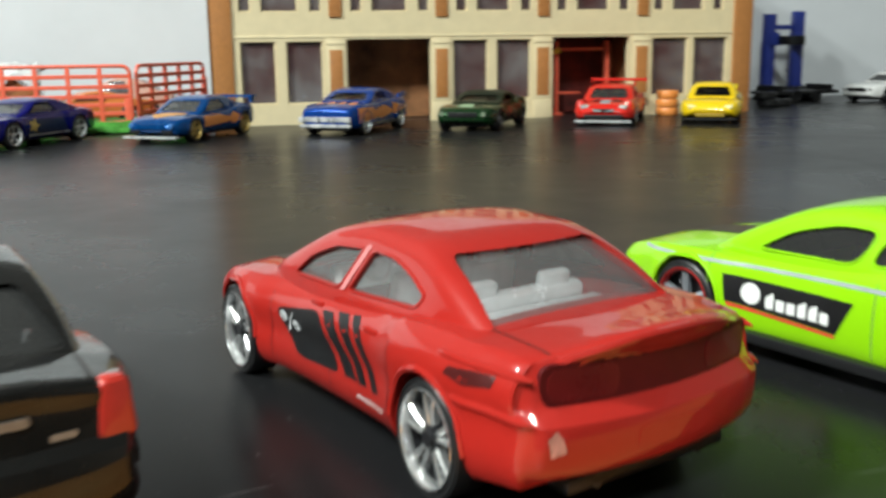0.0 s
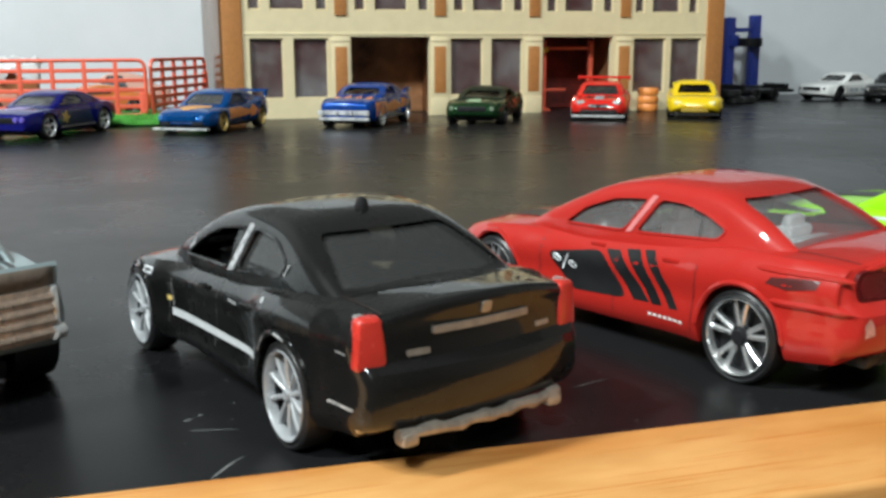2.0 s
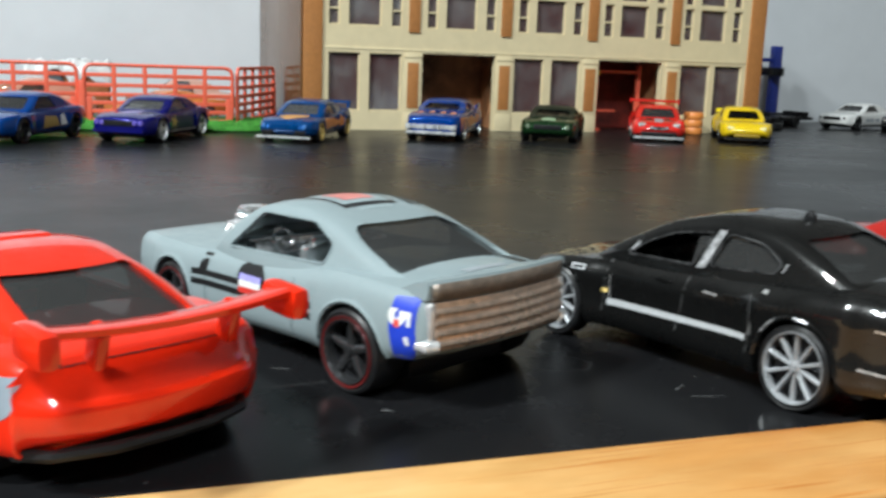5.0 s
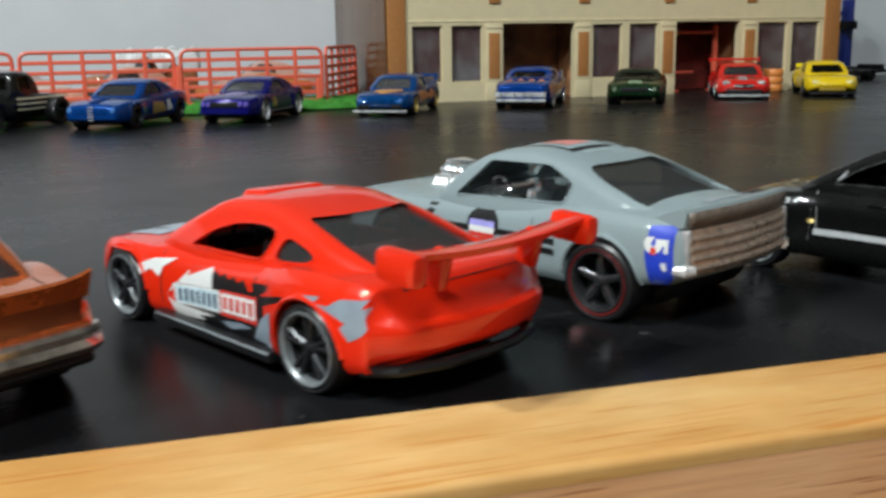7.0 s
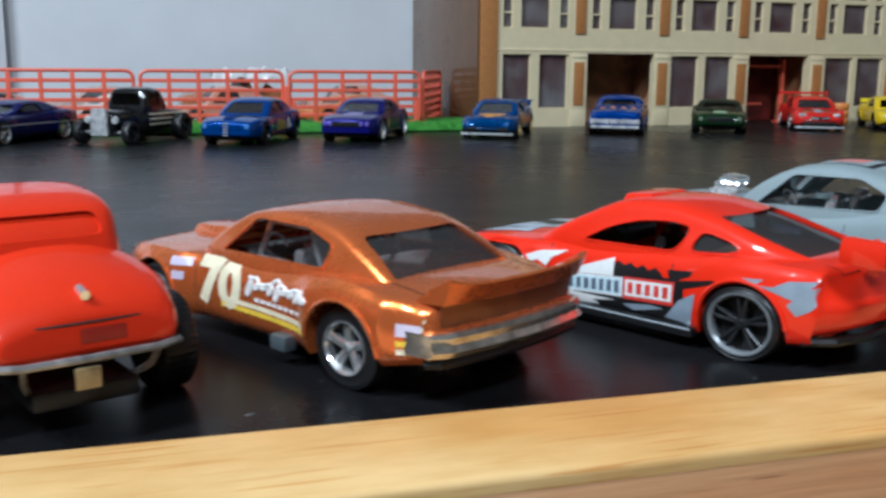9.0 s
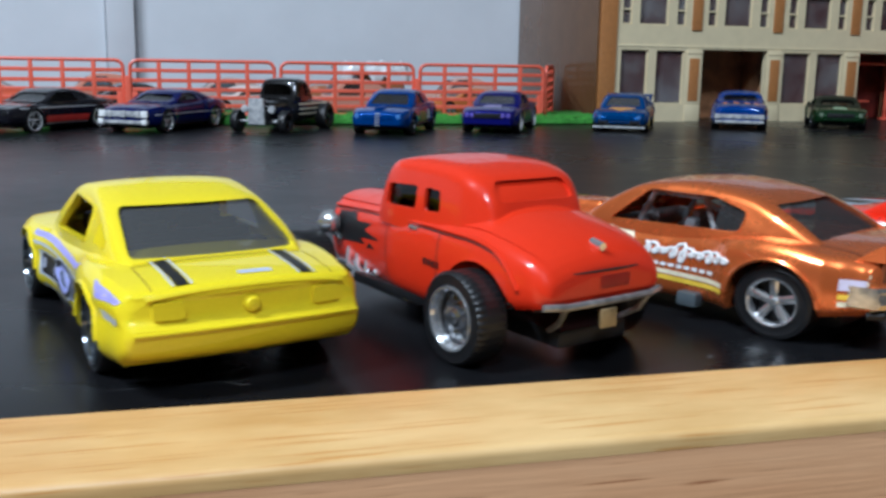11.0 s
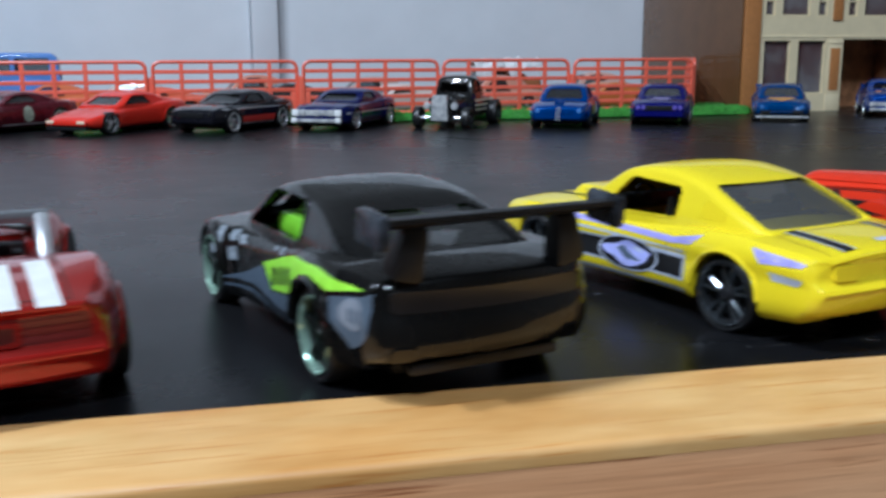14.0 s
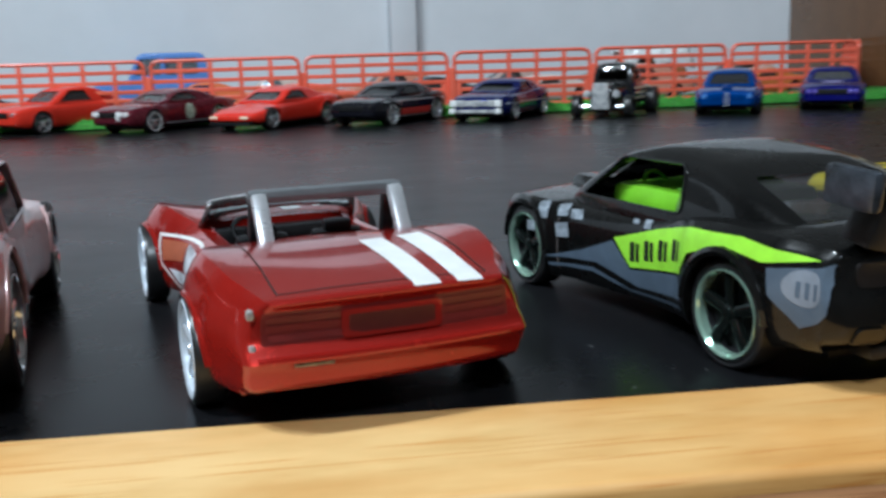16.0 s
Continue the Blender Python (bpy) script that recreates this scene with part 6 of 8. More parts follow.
for x, y in line:
    rows.append([bm.verts.new((x + dx, y, z)) for dx, z in ((0.6, 10.6), (-0.5, 10.7), (-1.0, 10.2), (-0.85, 9.3), (-1.25, 8.4), (-0.8, 7.6), (0.6, 7.5))])
for p, q in zip(rows, rows[1:]):
    for i in range(7):
        bm.faces.new((p[i], p[(i + 1) % 7], q[(i + 1) % 7], q[i]))
bm.faces.new(rows[0])
bm.faces.new(rows[-1][::-1])
part("rear_bumper", bm, simple("worn_chrome", (0.7, 0.66, 0.6), 0.2, 0.9, var=0.45, scale=500), cop, "worn chrome rear bumper")
tube("lower_valance", [(sh.rear_x(13, 7) + 2.0, 13.6, 6.4)] + [(sh.rear_x(y, 7) + 0.4, y, 6.6) for y in np.linspace(12.8, -12.8, 11)] + [(sh.rear_x(13, 7) + 2.0, -13.6, 6.4)], 0.9, BLACK, cop, 8)
for k in range(6):
    decal(cop, sh, "side_marker", flat_mesh([(-35.4, 6.8 + 1.0 * k), (-34.8, 6.8 + 1.0 * k), (-34.8, 7.4 + 1.0 * k), (-35.4, 7.4 + 1.0 * k)], 1.0), CREAM_INK, "side", 0.1)
bm = text_flat("70", 9.8, 0, 0, bold=0.5)
for v in bm.verts:
    v.co.x, v.co.y = 8.0 - v.co.x, 9.3 + v.co.y
decal(cop, sh, "number", bm, CREAM_INK, "side", 0.1, "cream race number")
script(cop, sh, 1.6, -14.4, 10.6, 1.35, WHITE_INK)
deck_seams(cop, sh, -33.0, -24.6, 11.2)
for k in range(8):
    x = -0.4 - 1.4 * k
    decal(cop, sh, "small_bar", flat_mesh([(x, 8.2), (x - 1.0, 8.2), (x - 1.0, 8.8), (x, 8.8)], 1.2), WHITE_INK, "side", 0.1)
for z0, mt in ((5.7, YELLOW_INK), (6.7, CREAM_INK)):
    decal(cop, sh, "stripe_print", flat_mesh([(-13.4, z0), (7.5, z0 + 0.3), (7.5, z0 + 1.1), (-13.4, z0 + 0.8)], 1.2), mt, "side", 0.1)
for z0, z1, mt in ((9.9, 11.6, simple("pale_lilac_print", (0.55, 0.5, 0.62), 0.4)), (8.5, 9.3, YELLOW_INK), (7.4, 8.2, CREAM_INK)):
    decal(cop, sh, "quarter_print", flat_mesh([(-34.4, z0), (-30.0, z0 - 0.2), (-30.0, z1 - 0.2), (-34.4, z1)], 1.2), mt, "side", 0.1)
decal(cop, sh, "fender_print", flat_mesh([(14.4, 11.4), (18.4, 11.2), (18.4, 12.7), (14.4, 12.7)], 1.2), simple("pale_lilac_print", (0.55, 0.5, 0.62), 0.4), "side", 0.1)
decal(cop, sh, "fender_print", flat_mesh([(15.6, 9.0), (17.8, 9.0), (17.8, 10.4), (15.6, 10.4)], 1.2), simple("pale_lilac_print", (0.55, 0.5, 0.62), 0.4), "side", 0.1)
box("bonnet_scoop", (24, 0, 14.4), (15, 8.5, 2.2), COP, cop, 0.9, (0, 3, 0), (0.85, 0.8))
box("side_exhaust", (-7.6, 14.9, 3.6), (3.4, 2.2, 2.4), simple("grey_exhaust_plastic", (0.07, 0.085, 0.095), 0.3), cop, 0.5)
bm = bmesh.new()
for y in (7.5, -7.5):
    add_tube(bm, [(-9, y, 9), (-5, y, 19.5), (4, y, 19.5), (9, y, 10)], 0.5, 6)
add_tube(bm, [(-5, -7.5, 19.5), (-5, 7.5, 19.5)], 0.5, 6)
add_tube(bm, [(-8, -7.5, 11), (-5, 7.5, 19.0)], 0.5, 6)
add_tube(bm, [(-9, 7.5, 13), (9, 7.5, 13)], 0.5, 6)
part("roll_cage", bm, SILVER, cop)

# yellow fastback
YEL = paint((0.8, 0.64, 0.004), 0.0, 0.4, 0.7)
s = dict(paint=YEL, ends=(-38.6, 37), axles=(-22.2, 22.5), track=15.2, wheel_r=5.6, wheel_style="twin", rim=simple("dark_chrome", (0.3, 0.33, 0.36), 0.12, 0.95),
         width=[(-38.6, 14.6), (-32, 15.2), (-22, 15.4), (-8, 14.2), (6, 14.0), (22, 14.9), (32, 13.6), (37, 12.2)],
         sill=[(-38.6, 4.4), (-30, 3.8), (-14, 3.6), (14, 3.2), (30, 4.2), (37, 5.4)],
         shoulder=[(-38.6, 12.8), (-30, 14.0), (-22, 14.5), (-12, 13.9), (0, 13.3), (10, 13.0), (23, 13.0), (33, 12.4), (37, 11.6)],
         deck=[(-38.6, 13.9), (-36, 14.3), (-28, 15.0), (-16, 15.4), (0, 14.6), (15, 14.2), (30, 13.6), (37, 12.4)], round=1.8,
         side=[(0.0, -1.0), (0.1, -0.3), (0.28, 0.0), (0.45, -0.15), (0.58, -0.35), (0.68, -0.05), (0.8, -0.15), (0.92, -0.7), (1.0, -1.5)],
         tail_form=[(4.6, 1.8), (5.6, 0.5), (8.2, -0.3), (8.9, -0.4), (9.4, 0.1), (9.9, 0.8), (12.4, 0.9), (12.9, 0.45), (13.6, 0.5)], tail_bow=1.5, tail_reach=4.5,
         arches=((-22.2, 5.6, 6.4), (22.5, 5.6, 6.4)), tub=(-19, 13, 10.6, 8.0), seat_z=15.5, seat_shift=2.5, bench=-13.5, open_sides=(-10, 9), interior=BLACK, glass=glass("grey_window_plastic", (0.42, 0.44, 0.45), 0.06, 0.07),
         cabin=dict(roof=[(-26.5, 15.0), (-20, 17.9), (-12, 21.1), (-4, 22.4), (3, 21.8), (8.5, 18.6), (14, 14.2)], base_w=[(-27, 11.6), (-18, 12.9), (0, 13.0), (12, 12.6), (15, 11.8)], top_w=10.0, zb=13.9, zt=22.2, front_x=3.5, rear_x=-11.0, rear_sill=1.2, rear_in=0.8, rear_drop=0.9, rear_top=0.6, corner=1.8,
                    side_windows=[[(-9.8, 14.9), (7.8, 14.4), (2.2, 20.4), (-9.4, 19.8)]]))
yel, sh = toy_car("toy_fastback", "yellow die-cast fastback with lilac and black graphics", s, stand(-0.2762, 0.1190, 106.0, 1.0, 1.015, 0.95), NEAR)
PALE_LILAC = simple("pale_blue_grey_print", (0.5, 0.54, 0.66), 0.4)
GAP_YELLOW = simple("yellow_gap_ink", (0.3, 0.2, 0.01), 0.5)
oval = lambda a, c: [(-0.5 + a * math.cos(t), 7.8 + c * math.sin(t)) for t in (2 * math.pi * k / 28 for k in range(28))]
horse = [(-0.6 + 5.6 * math.cos(t) * (1 + 0.16 * math.sin(3 * t + 1)), 7.8 + 1.8 * math.sin(t) * (1 + 0.25 * math.cos(4 * t))) for t in (2 * math.pi * k / 26 for k in range(26))]
for p, mt, lf in (([(-14.0, 5.8), (14.4, 5.6), (14.4, 9.7), (-14.0, 9.9)], PALE_LILAC, 0.06), ([(-13.4, 6.2), (13.4, 6.0), (13.6, 9.3), (-13.4, 9.5)], BLACK_INK, 0.1), (oval(7.2, 2.9), PALE_LILAC, 0.13), (oval(6.8, 2.6), BLACK_INK, 0.16), (horse, simple("bright_lilac_print", (0.42, 0.44, 0.85), 0.4), 0.19), ([(-4.0, 6.9), (-0.4, 6.9), (2.0, 8.3), (0.6, 8.9), (-1.2, 8.0)], SLATE_INK, 0.22), ([(-4.6, 8.4), (-2.6, 8.6), (-1.6, 9.1), (-3.4, 9.0)], PALE_LILAC, 0.22),
                 ([(12.9, 7.0), (11.9, 7.0), (11.9, 8.6), (12.9, 8.6)], PALE_LILAC, 0.14),
                 ([(17.6, 12.6), (-11.0, 12.3), (-17.6, 13.7), (-15.4, 11.9), (-10.4, 11.3), (17.0, 11.8)], LILAC_INK, 0.07), ([(16.4, 11.0), (-10.6, 10.5), (-13.6, 10.7), (-13.6, 10.2), (16.4, 10.5)], PALE_LILAC, 0.07), ([(-14, 3.9), (14, 3.5), (14, 4.2), (-14, 4.6)], PALE_LILAC, 0.1),
                 ([(-26.8, 13.6), (-36.4, 12.3), (-35.0, 11.9), (-28.8, 11.6)], LILAC_INK, 0.07), ([(-30.0, 10.6), (-35.8, 10.2), (-34.4, 9.2), (-30.6, 9.4)], PALE_LILAC, 0.07)):
    decal(yel, sh, "side_graphic", flat_mesh(p, 1.0), mt, "side", lf)
for y in (7.6, -7.6):
    decal(yel, sh, "deck_stripe", strip(-37.0, -25.0, y - 0.75, y + 0.75, 1.0), BLACK_INK, "top", 0.09)
    decal(yel, sh, "bonnet_stripe", strip(17, 34, y * 0.6 - 0.9, y * 0.6 + 0.9), BLACK_INK, "top")
    for dy in (-1.05, 1.05):
        decal(yel, sh, "stripe_edge", strip(-37.0, -25.0, y + dy - 0.14, y + dy + 0.14, 1.0), PALE_LILAC, "top", 0.1)
decal(yel, sh, "deck_print", strip(-35.6, -34.2, -3.6, 0.6, 1.0), PALE_LILAC, "top")
for y in (9.6, -9.6):
    rear_pad(yel, sh, "tail_light", [(y - 1.8, 10.1), (y + 1.8, 10.1), (y + 1.8, 12.2), (y - 1.8, 12.2)], YEL, 0.6, "", 0.5)
bm = bmesh.new()
add_lathe(bm, [(0.05, 0.9), (0.7, 0.8), (1.0, 0.4), (1.1, -0.6), (0.05, -0.6)], 16)
bmesh.ops.rotate(bm, verts=bm.verts, matrix=Matrix.Rotation(radians(90), 3, "Z"))
bmesh.ops.translate(bm, verts=bm.verts, vec=(sh.rear_x(0, 11.1) - 0.1, 0, 11.1))
part("fuel_cap", bm, YEL, yel)
tube("bumper_bead", [(sh.rear_x(y, 8.8) - 0.05, y, 8.8 - 0.0012 * y * y) for y in np.linspace(-13.6, 13.6, 19)], 0.3, YEL, yel, 8)
tube("deck_edge", [(sh.rear_x(y, 13.6) + 0.2, y, sh.top_z(-38.2, y) - 0.1) for y in np.linspace(-12.0, 12.0, 17)], 0.3, YEL, yel, 6)
seams(yel, sh, (12.6, -9.6), 9.9, 13.2, GAP_YELLOW)
for y in (11.0, -11.2):
    decal(yel, sh, "lid_seam", strip(-37, -27.5, y, y + 0.2, 1.0), GAP_YELLOW, "top", 0.05)
decal(yel, sh, "lid_seam", strip(-27.6, -27.4, -11, 11, 1.0), GAP_YELLOW, "top", 0.05)
box("bonnet_scoop", (20.5, 0, 14.7), (13, 9, 2.2), YEL, yel, 0.8, None, (0.75, 0.75))
for sg in (1, -1):
    for k in range(6):
        x = -14.4 - 0.85 * k
        tube("pillar_louvre", [(x - 0.14 * (z - 15.4), sg * (sh.skin_y(x - 0.14 * (z - 15.4), z) + 0.02), z) for z in np.linspace(15.6, 18.3 - 0.3 * k, 5)], 0.2, YEL, yel, 5)
for y in (11.2, -11.2):
    box("bumper_tip", (36.4, y, 7.2), (2.4, 4, 1.6), YEL, yel, 0.7)

# black muscle coupe with lime interior
BLK2 = paint((0.004, 0.004, 0.004), 0.0, 0.3, 0.7)
s = dict(paint=BLK2, ends=(-38, 36.5), axles=(-21.6, 23.2), track=16.4, wheel_r=5.9, wheel_style="blade", rim=simple("black_chrome_rim", (0.05, 0.065, 0.06), 0.16, 0.9), wheel_lip=simple("green_chrome_lip", (0.5, 0.72, 0.58), 0.14, 0.7, var=0.05),
         tail_form=[(4.8, 2.6), (6.0, 0.8), (7.6, 0.1), (9.0, 0.1), (10.4, 0.3), (11.0, 0.6), (12.4, 0.7), (14.0, 0.3), (15.0, -0.7)], tail_bow=2.4, tail_reach=5.0,
         width=[(-38, 15.0), (-30, 15.8), (-22, 16.0), (-2, 14.4), (22, 15.6), (32, 14.2), (36.5, 13)],
         sill=[(-38, 5.0), (-28, 4.2), (-14, 3.0), (14, 2.6), (30, 3.2), (36.5, 4.0)],
         shoulder=[(-38, 14.0), (-28, 15.2), (-22, 15.4), (-6, 13.8), (10, 13.0), (23, 13.2), (33, 12.0), (36.5, 11.0)],
         deck=[(-38, 15.0), (-28, 16.0), (-18, 15.8), (0, 14.8), (15, 14.2), (28, 13.6), (36.5, 12.0)], round=2.4,
         arches=((-21.6, 5.9, 6.7), (23.2, 5.9, 6.7)), flare=1.2, lip=0.6, tub=(-13, 13, 10.8, 8.0), seat_z=15.0, interior=simple("lime_interior_plastic", (0.3, 0.75, 0.03), 0.4), glass=SMOKE_GLASS, open_sides=(-8, 12),
         cabin=dict(roof=[(-28, 15.4), (-20, 18.4), (-12, 20.8), (-2, 21.8), (4, 21.0), (10, 18.2), (16, 14.2)], base_w=[(-28, 12.4), (-18, 13.6), (0, 13.4), (12, 13.0), (16, 12.2)], top_w=10.2, zb=14.2, zt=21.6, front_x=4.5, rear_x=-12.5,
                    side_windows=[[(-10.0, 14.7), (12.2, 14.5), (4.6, 20.2), (-8.4, 20.2)]]))
hem, sh = toy_car("toy_muscle_coupe", "matt black die-cast muscle coupe with lime graphics and wing", s, stand(-0.333, 0.1111, 104.2, 1.0, 0.96, 0.995), NEAR)
for p, mt, lf in (([(2.4, 10.1), (-7.0, 12.6), (-15.0, 14.2), (-24.0, 14.6), (-33.6, 13.6), (-27.4, 12.6), (-21.6, 13.3), (-15.4, 11.4), (-13.6, 8.6), (-1.4, 6.9)], LIME_INK, 0.09),
                 ([(17.0, 5.4), (9.3, 7.4), (2.6, 9.7), (-1.4, 6.6), (-13.0, 8.2), (-13.6, 5.4), (-2.8, 4.6), (6.1, 6.2)], SLATE_INK, 0.07), ([(16.0, 4.6), (7.0, 5.4), (-1.0, 4.0), (-13.8, 4.6), (-13.8, 4.2), (-1.0, 3.6), (7.0, 4.8), (16.0, 4.2)], SLATE_INK, 0.08),
                 ([(-28.2, 12.2), (-36.8, 13.4), (-37.4, 11.6), (-36.4, 8.6), (-31.7, 6.8), (-28.6, 9.6)], SLATE_INK, 0.07)):
    decal(hem, sh, "side_graphic", flat_mesh(p, 1.0), mt, "side", lf)
# four dark blocks on the lime flash
for k in range(4):
    x, z = -1.4 - 3.1 * k, 7.7 + 0.62 * k
    for dx, wx in ((0.0, 1.0), (-1.3, 0.7)):
        decal(hem, sh, "block_print", flat_mesh([(x + dx, z - 0.1 * dx), (x + dx - wx, z + 0.12 - 0.1 * dx), (x + dx - wx + 0.2, z + 2.5), (x + dx + 0.2, z + 2.4)], 1.0), BLACK_INK, "side", 0.15)
decal(hem, sh, "roundel", flat_mesh([(-32.3 + 2.4 * math.cos(t), 10.8 + 1.8 * math.sin(t)) for t in (2 * math.pi * k / 18 for k in range(18))], 1.0), simple("pale_grey_print", (0.2, 0.225, 0.27), 0.4), "side", 0.12)
for dx in (-0.9, 0.1, 1.1):
    decal(hem, sh, "roundel_mark", flat_mesh([(-32.4 + dx, 9.8), (-32.9 + dx, 9.8), (-32.9 + dx, 11.4), (-32.4 + dx, 11.4)], 1.0), SLATE_INK, "side", 0.16)
for x, z, w, h in ((17.8, 11.9, 1.5, 1.3), (20.4, 9.3, 1.2, 0.8), (13.6, 9.5, 1.3, 1.1), (11.2, 11.9, 1.6, 0.7), (14.0, 12.2, 1.0, 0.9), (-4.2, 12.9, 0.9, 0.8), (-1.6, 12.7, 0.7, 0.3)):
    decal(hem, sh, "sponsor_print", flat_mesh([(x - w, z - h * 0.8), (x + w * 0.7, z - h), (x + w, z + h * 0.7), (x - w * 0.6, z + h)], 1.0), simple("dim_grey_print", (0.24, 0.27, 0.31), 0.4, var=0.5, scale=900), "side", 0.14)
bm = bmesh.new()
rows = []
for y in np.linspace(-15.0, 15.0, 13):
    rows.append([bm.verts.new((-37.0 + dx, y, 21.4 + dz)) for dx, dz in ((3.0, -0.6), (1.4, 0.35), (-1.8, 0.9), (-3.0, 0.75), (-2.9, 0.2), (-0.8, -0.6), (1.8, -1.1))])
for p, q in zip(rows, rows[1:]):
    for i in range(7):
        bm.faces.new((p[i], p[(i + 1) % 7], q[(i + 1) % 7], q[i]))
bm.faces.new(rows[0])
bm.faces.new(rows[-1][::-1])
part("wing", bm, BLACK, hem, "black plastic rear wing")
SCUFFED = simple("scuffed_black_plastic", (0.03, 0.034, 0.042), 0.22, var=0.8, scale=300)
for y in (15.4, -15.4):
    box("wing_endplate", (-37.2, y, 21.0), (6.0, 1.6, 3.8), SCUFFED, hem, 0.75, (0, -5, 0))
for y in (10.4, -10.4):
    box("wing_strut", (-35.6, y, 18.0), (3.8, 4.0, 6.4), BLACK, hem, 0.8, (y * 1.2, -12, 0), (0.8, 0.65))
rear_pad(hem, sh, "tail_panel", [(-12.6, 11.2), (12.6, 11.2), (12.8, 13.6), (-12.8, 13.6)], simple("dark_lens_panel", (0.01, 0.008, 0.008), 0.35, coat=0.2), 0.1, "", 0.8)
for y in (11.4, -11.4):
    rear_pad(hem, sh, "bumper_corner", [(y - 1.6, 5.6), (y + 1.6, 5.6), (y + 1.6, 7.4), (y - 1.6, 7.4)], BLK2, 0.35, "", 0.7)
box("interior_trim", (0.5, 0, 14.6), (18, 19.0, 3.2), s["interior"], hem, 0.9, label="lime interior tub")
seams(hem, sh, (14.4, -7.0), 4.0, 13.0)
box("diffuser", (-34.0, 0, 4.4), (3.0, 20, 1.4), BLACK, hem, 0.4)
box("bonnet_scoop", (24, 0, 14.2), (12, 9, 1.6), BLK2, hem, 0.6, None, (0.85, 0.8))

# red open roadster
RRED = paint((0.364, 0.015, 0.010), 0.45, 0.22)
s = dict(paint=RRED, ends=(-35.5, 37.5), axles=(-22, 22.8), tuck=0.7, track=17.2, wheel_r=5.8, wheel_w=3.2, wheel_style="lip", rim=simple("white_silver_rim", (0.62, 0.66, 0.72), 0.25, 0.4), wheel_lip=simple("white_wheel_lip", (0.7, 0.76, 0.84), 0.25, 0.3, var=0.05),
         width=[(-35.5, 13.9), (-31, 15.0), (-26, 16.2), (-21, 16.8), (-14, 15.4), (-4, 13.0), (8, 13.0), (16, 14.6), (23, 16.4), (30, 15.0), (37.5, 10.5)],
         sill=[(-35.5, 4.0), (-28, 4.0), (-14, 3.2), (14, 3.0), (30, 3.6), (37.5, 5.0)],
         shoulder=[(-35.5, 13.2), (-31, 13.9), (-26, 15.2), (-21, 15.7), (-13, 14.6), (-4, 12.6), (6, 12.4), (14, 13.6), (23, 15.2), (30, 13.8), (37.5, 9.0)],
         deck=[(-35.5, 13.5), (-28, 14.4), (-18, 14.8), (0, 13.2), (15, 13.2), (28, 12.4), (37.5, 9.6)], round=1.0, roll=1.4,
         tail_form=[(4.0, 1.6), (5.0, 0.4), (6.6, 0.0), (7.6, -0.8), (8.2, -0.9), (8.7, 0.2), (10.4, 0.6), (12.2, 0.4), (13.3, -0.4)], tail_bow=0.9, tail_reach=3.5,
         arches=((-22, 5.4, 6.2), (22.8, 5.4, 6.2)), flare=0.5, tub=(-10, 11, 10.6, 6.5), seat_z=11.5, interior=BLACK, chassis=BLACK)
con, sh = toy_car("toy_roadster", "dark red open die-cast roadster with white stripes and roll bar", s, stand(-0.3870, 0.1152, 103.2, 1.06, 0.985, 0.95), NEAR)
for y in (-3.4, -7.8):
    decal(con, sh, "deck_stripe", strip(-35.2, -19.0, y - 1.5, y + 1.2), WHITE_INK, "top", 0.1)
    decal(con, sh, "bonnet_stripe", strip(15, 35, y - 1.5, y + 1.2), WHITE_INK, "top", 0.1)
bm = bmesh.new()
add_box(bm, (-8.6, -1.8, 19.1), (2.2, 18.8, 1.7), 0.8)
part("roll_bar", bm, simple("grey_bar_plastic", (0.16, 0.17, 0.18), 0.35, 0.3), con, "grey roll bar across the cockpit")
for y in (6.4, -10.0):
    box("roll_bar_leg", (-11.2, y, 16.3), (1.5, 1.9, 7.4), simple("grey_silver_plastic", (0.46, 0.47, 0.49), 0.28, 0.4), con, 0.6, (0, 30, 0))
    box("roll_bar_post", (-6.8, y, 15.7), (1.6, 1.6, 6.8), BLACK, con, 0.5, (0, -16, 0))
bm = bmesh.new()
gl = [(8 + 6.0 * math.cos(t), 11.2 * math.sin(t)) for t in np.linspace(-1.35, 1.35, 14)]
lo, hi = [bm.verts.new((x, y, 12.8)) for x, y in gl], [bm.verts.new((x - 4.0, y * 0.9, 16.6)) for x, y in gl]
for i in range(13):
    bm.faces.new((lo[i], lo[i + 1], hi[i + 1], hi[i]))
wg = part("windscreen", bm, CLEAR_GLASS, con)
wsm = wg.modifiers.new("thick", "SOLIDIFY")
wsm.thickness = 0.0006
tube("windscreen_frame", [(x - 4.0, y * 0.9, 16.7) for x, y in gl], 0.25, SILVER, con, 6)
rear_pad(con, sh, "tail_panel", [(-12.2, 9.0), (12.2, 9.0), (12.0, 12.2), (-12.0, 12.2)], simple("dark_red_panel", (0.14, 0.01, 0.008), 0.4, coat=0.2), 0.05, "", 0.5)
for sg in (1, -1):
    for z in (9.7, 10.6, 11.5):
        rear_pad(con, sh, "tail_light", [(sg * 8.2 - 3.4, z - 0.3), (sg * 8.2 + 3.4, z - 0.3), (sg * 8.2 + 3.4, z + 0.3), (sg * 8.2 - 3.4, z + 0.3)], simple("dull_red_lens", (0.15, 0.012, 0.01), 0.4, coat=0.2), 0.18, "", 0.2)
tube("bumper_bead", [(sh.rear_x(y, 8.0) - 0.1, y, 8.0) for y in np.linspace(-12.8, 12.8, 15)], 0.42, RRED, con, 8)
rear_pad(con, sh, "bumper_badge", [(6.0, 7.1), (9.6, 7.1), (9.6, 7.5), (6.0, 7.5)], WORN_SILVER, 0.3, "", 0.15)
deck_seams(con, sh, -33.6, -14.0, 10.2)
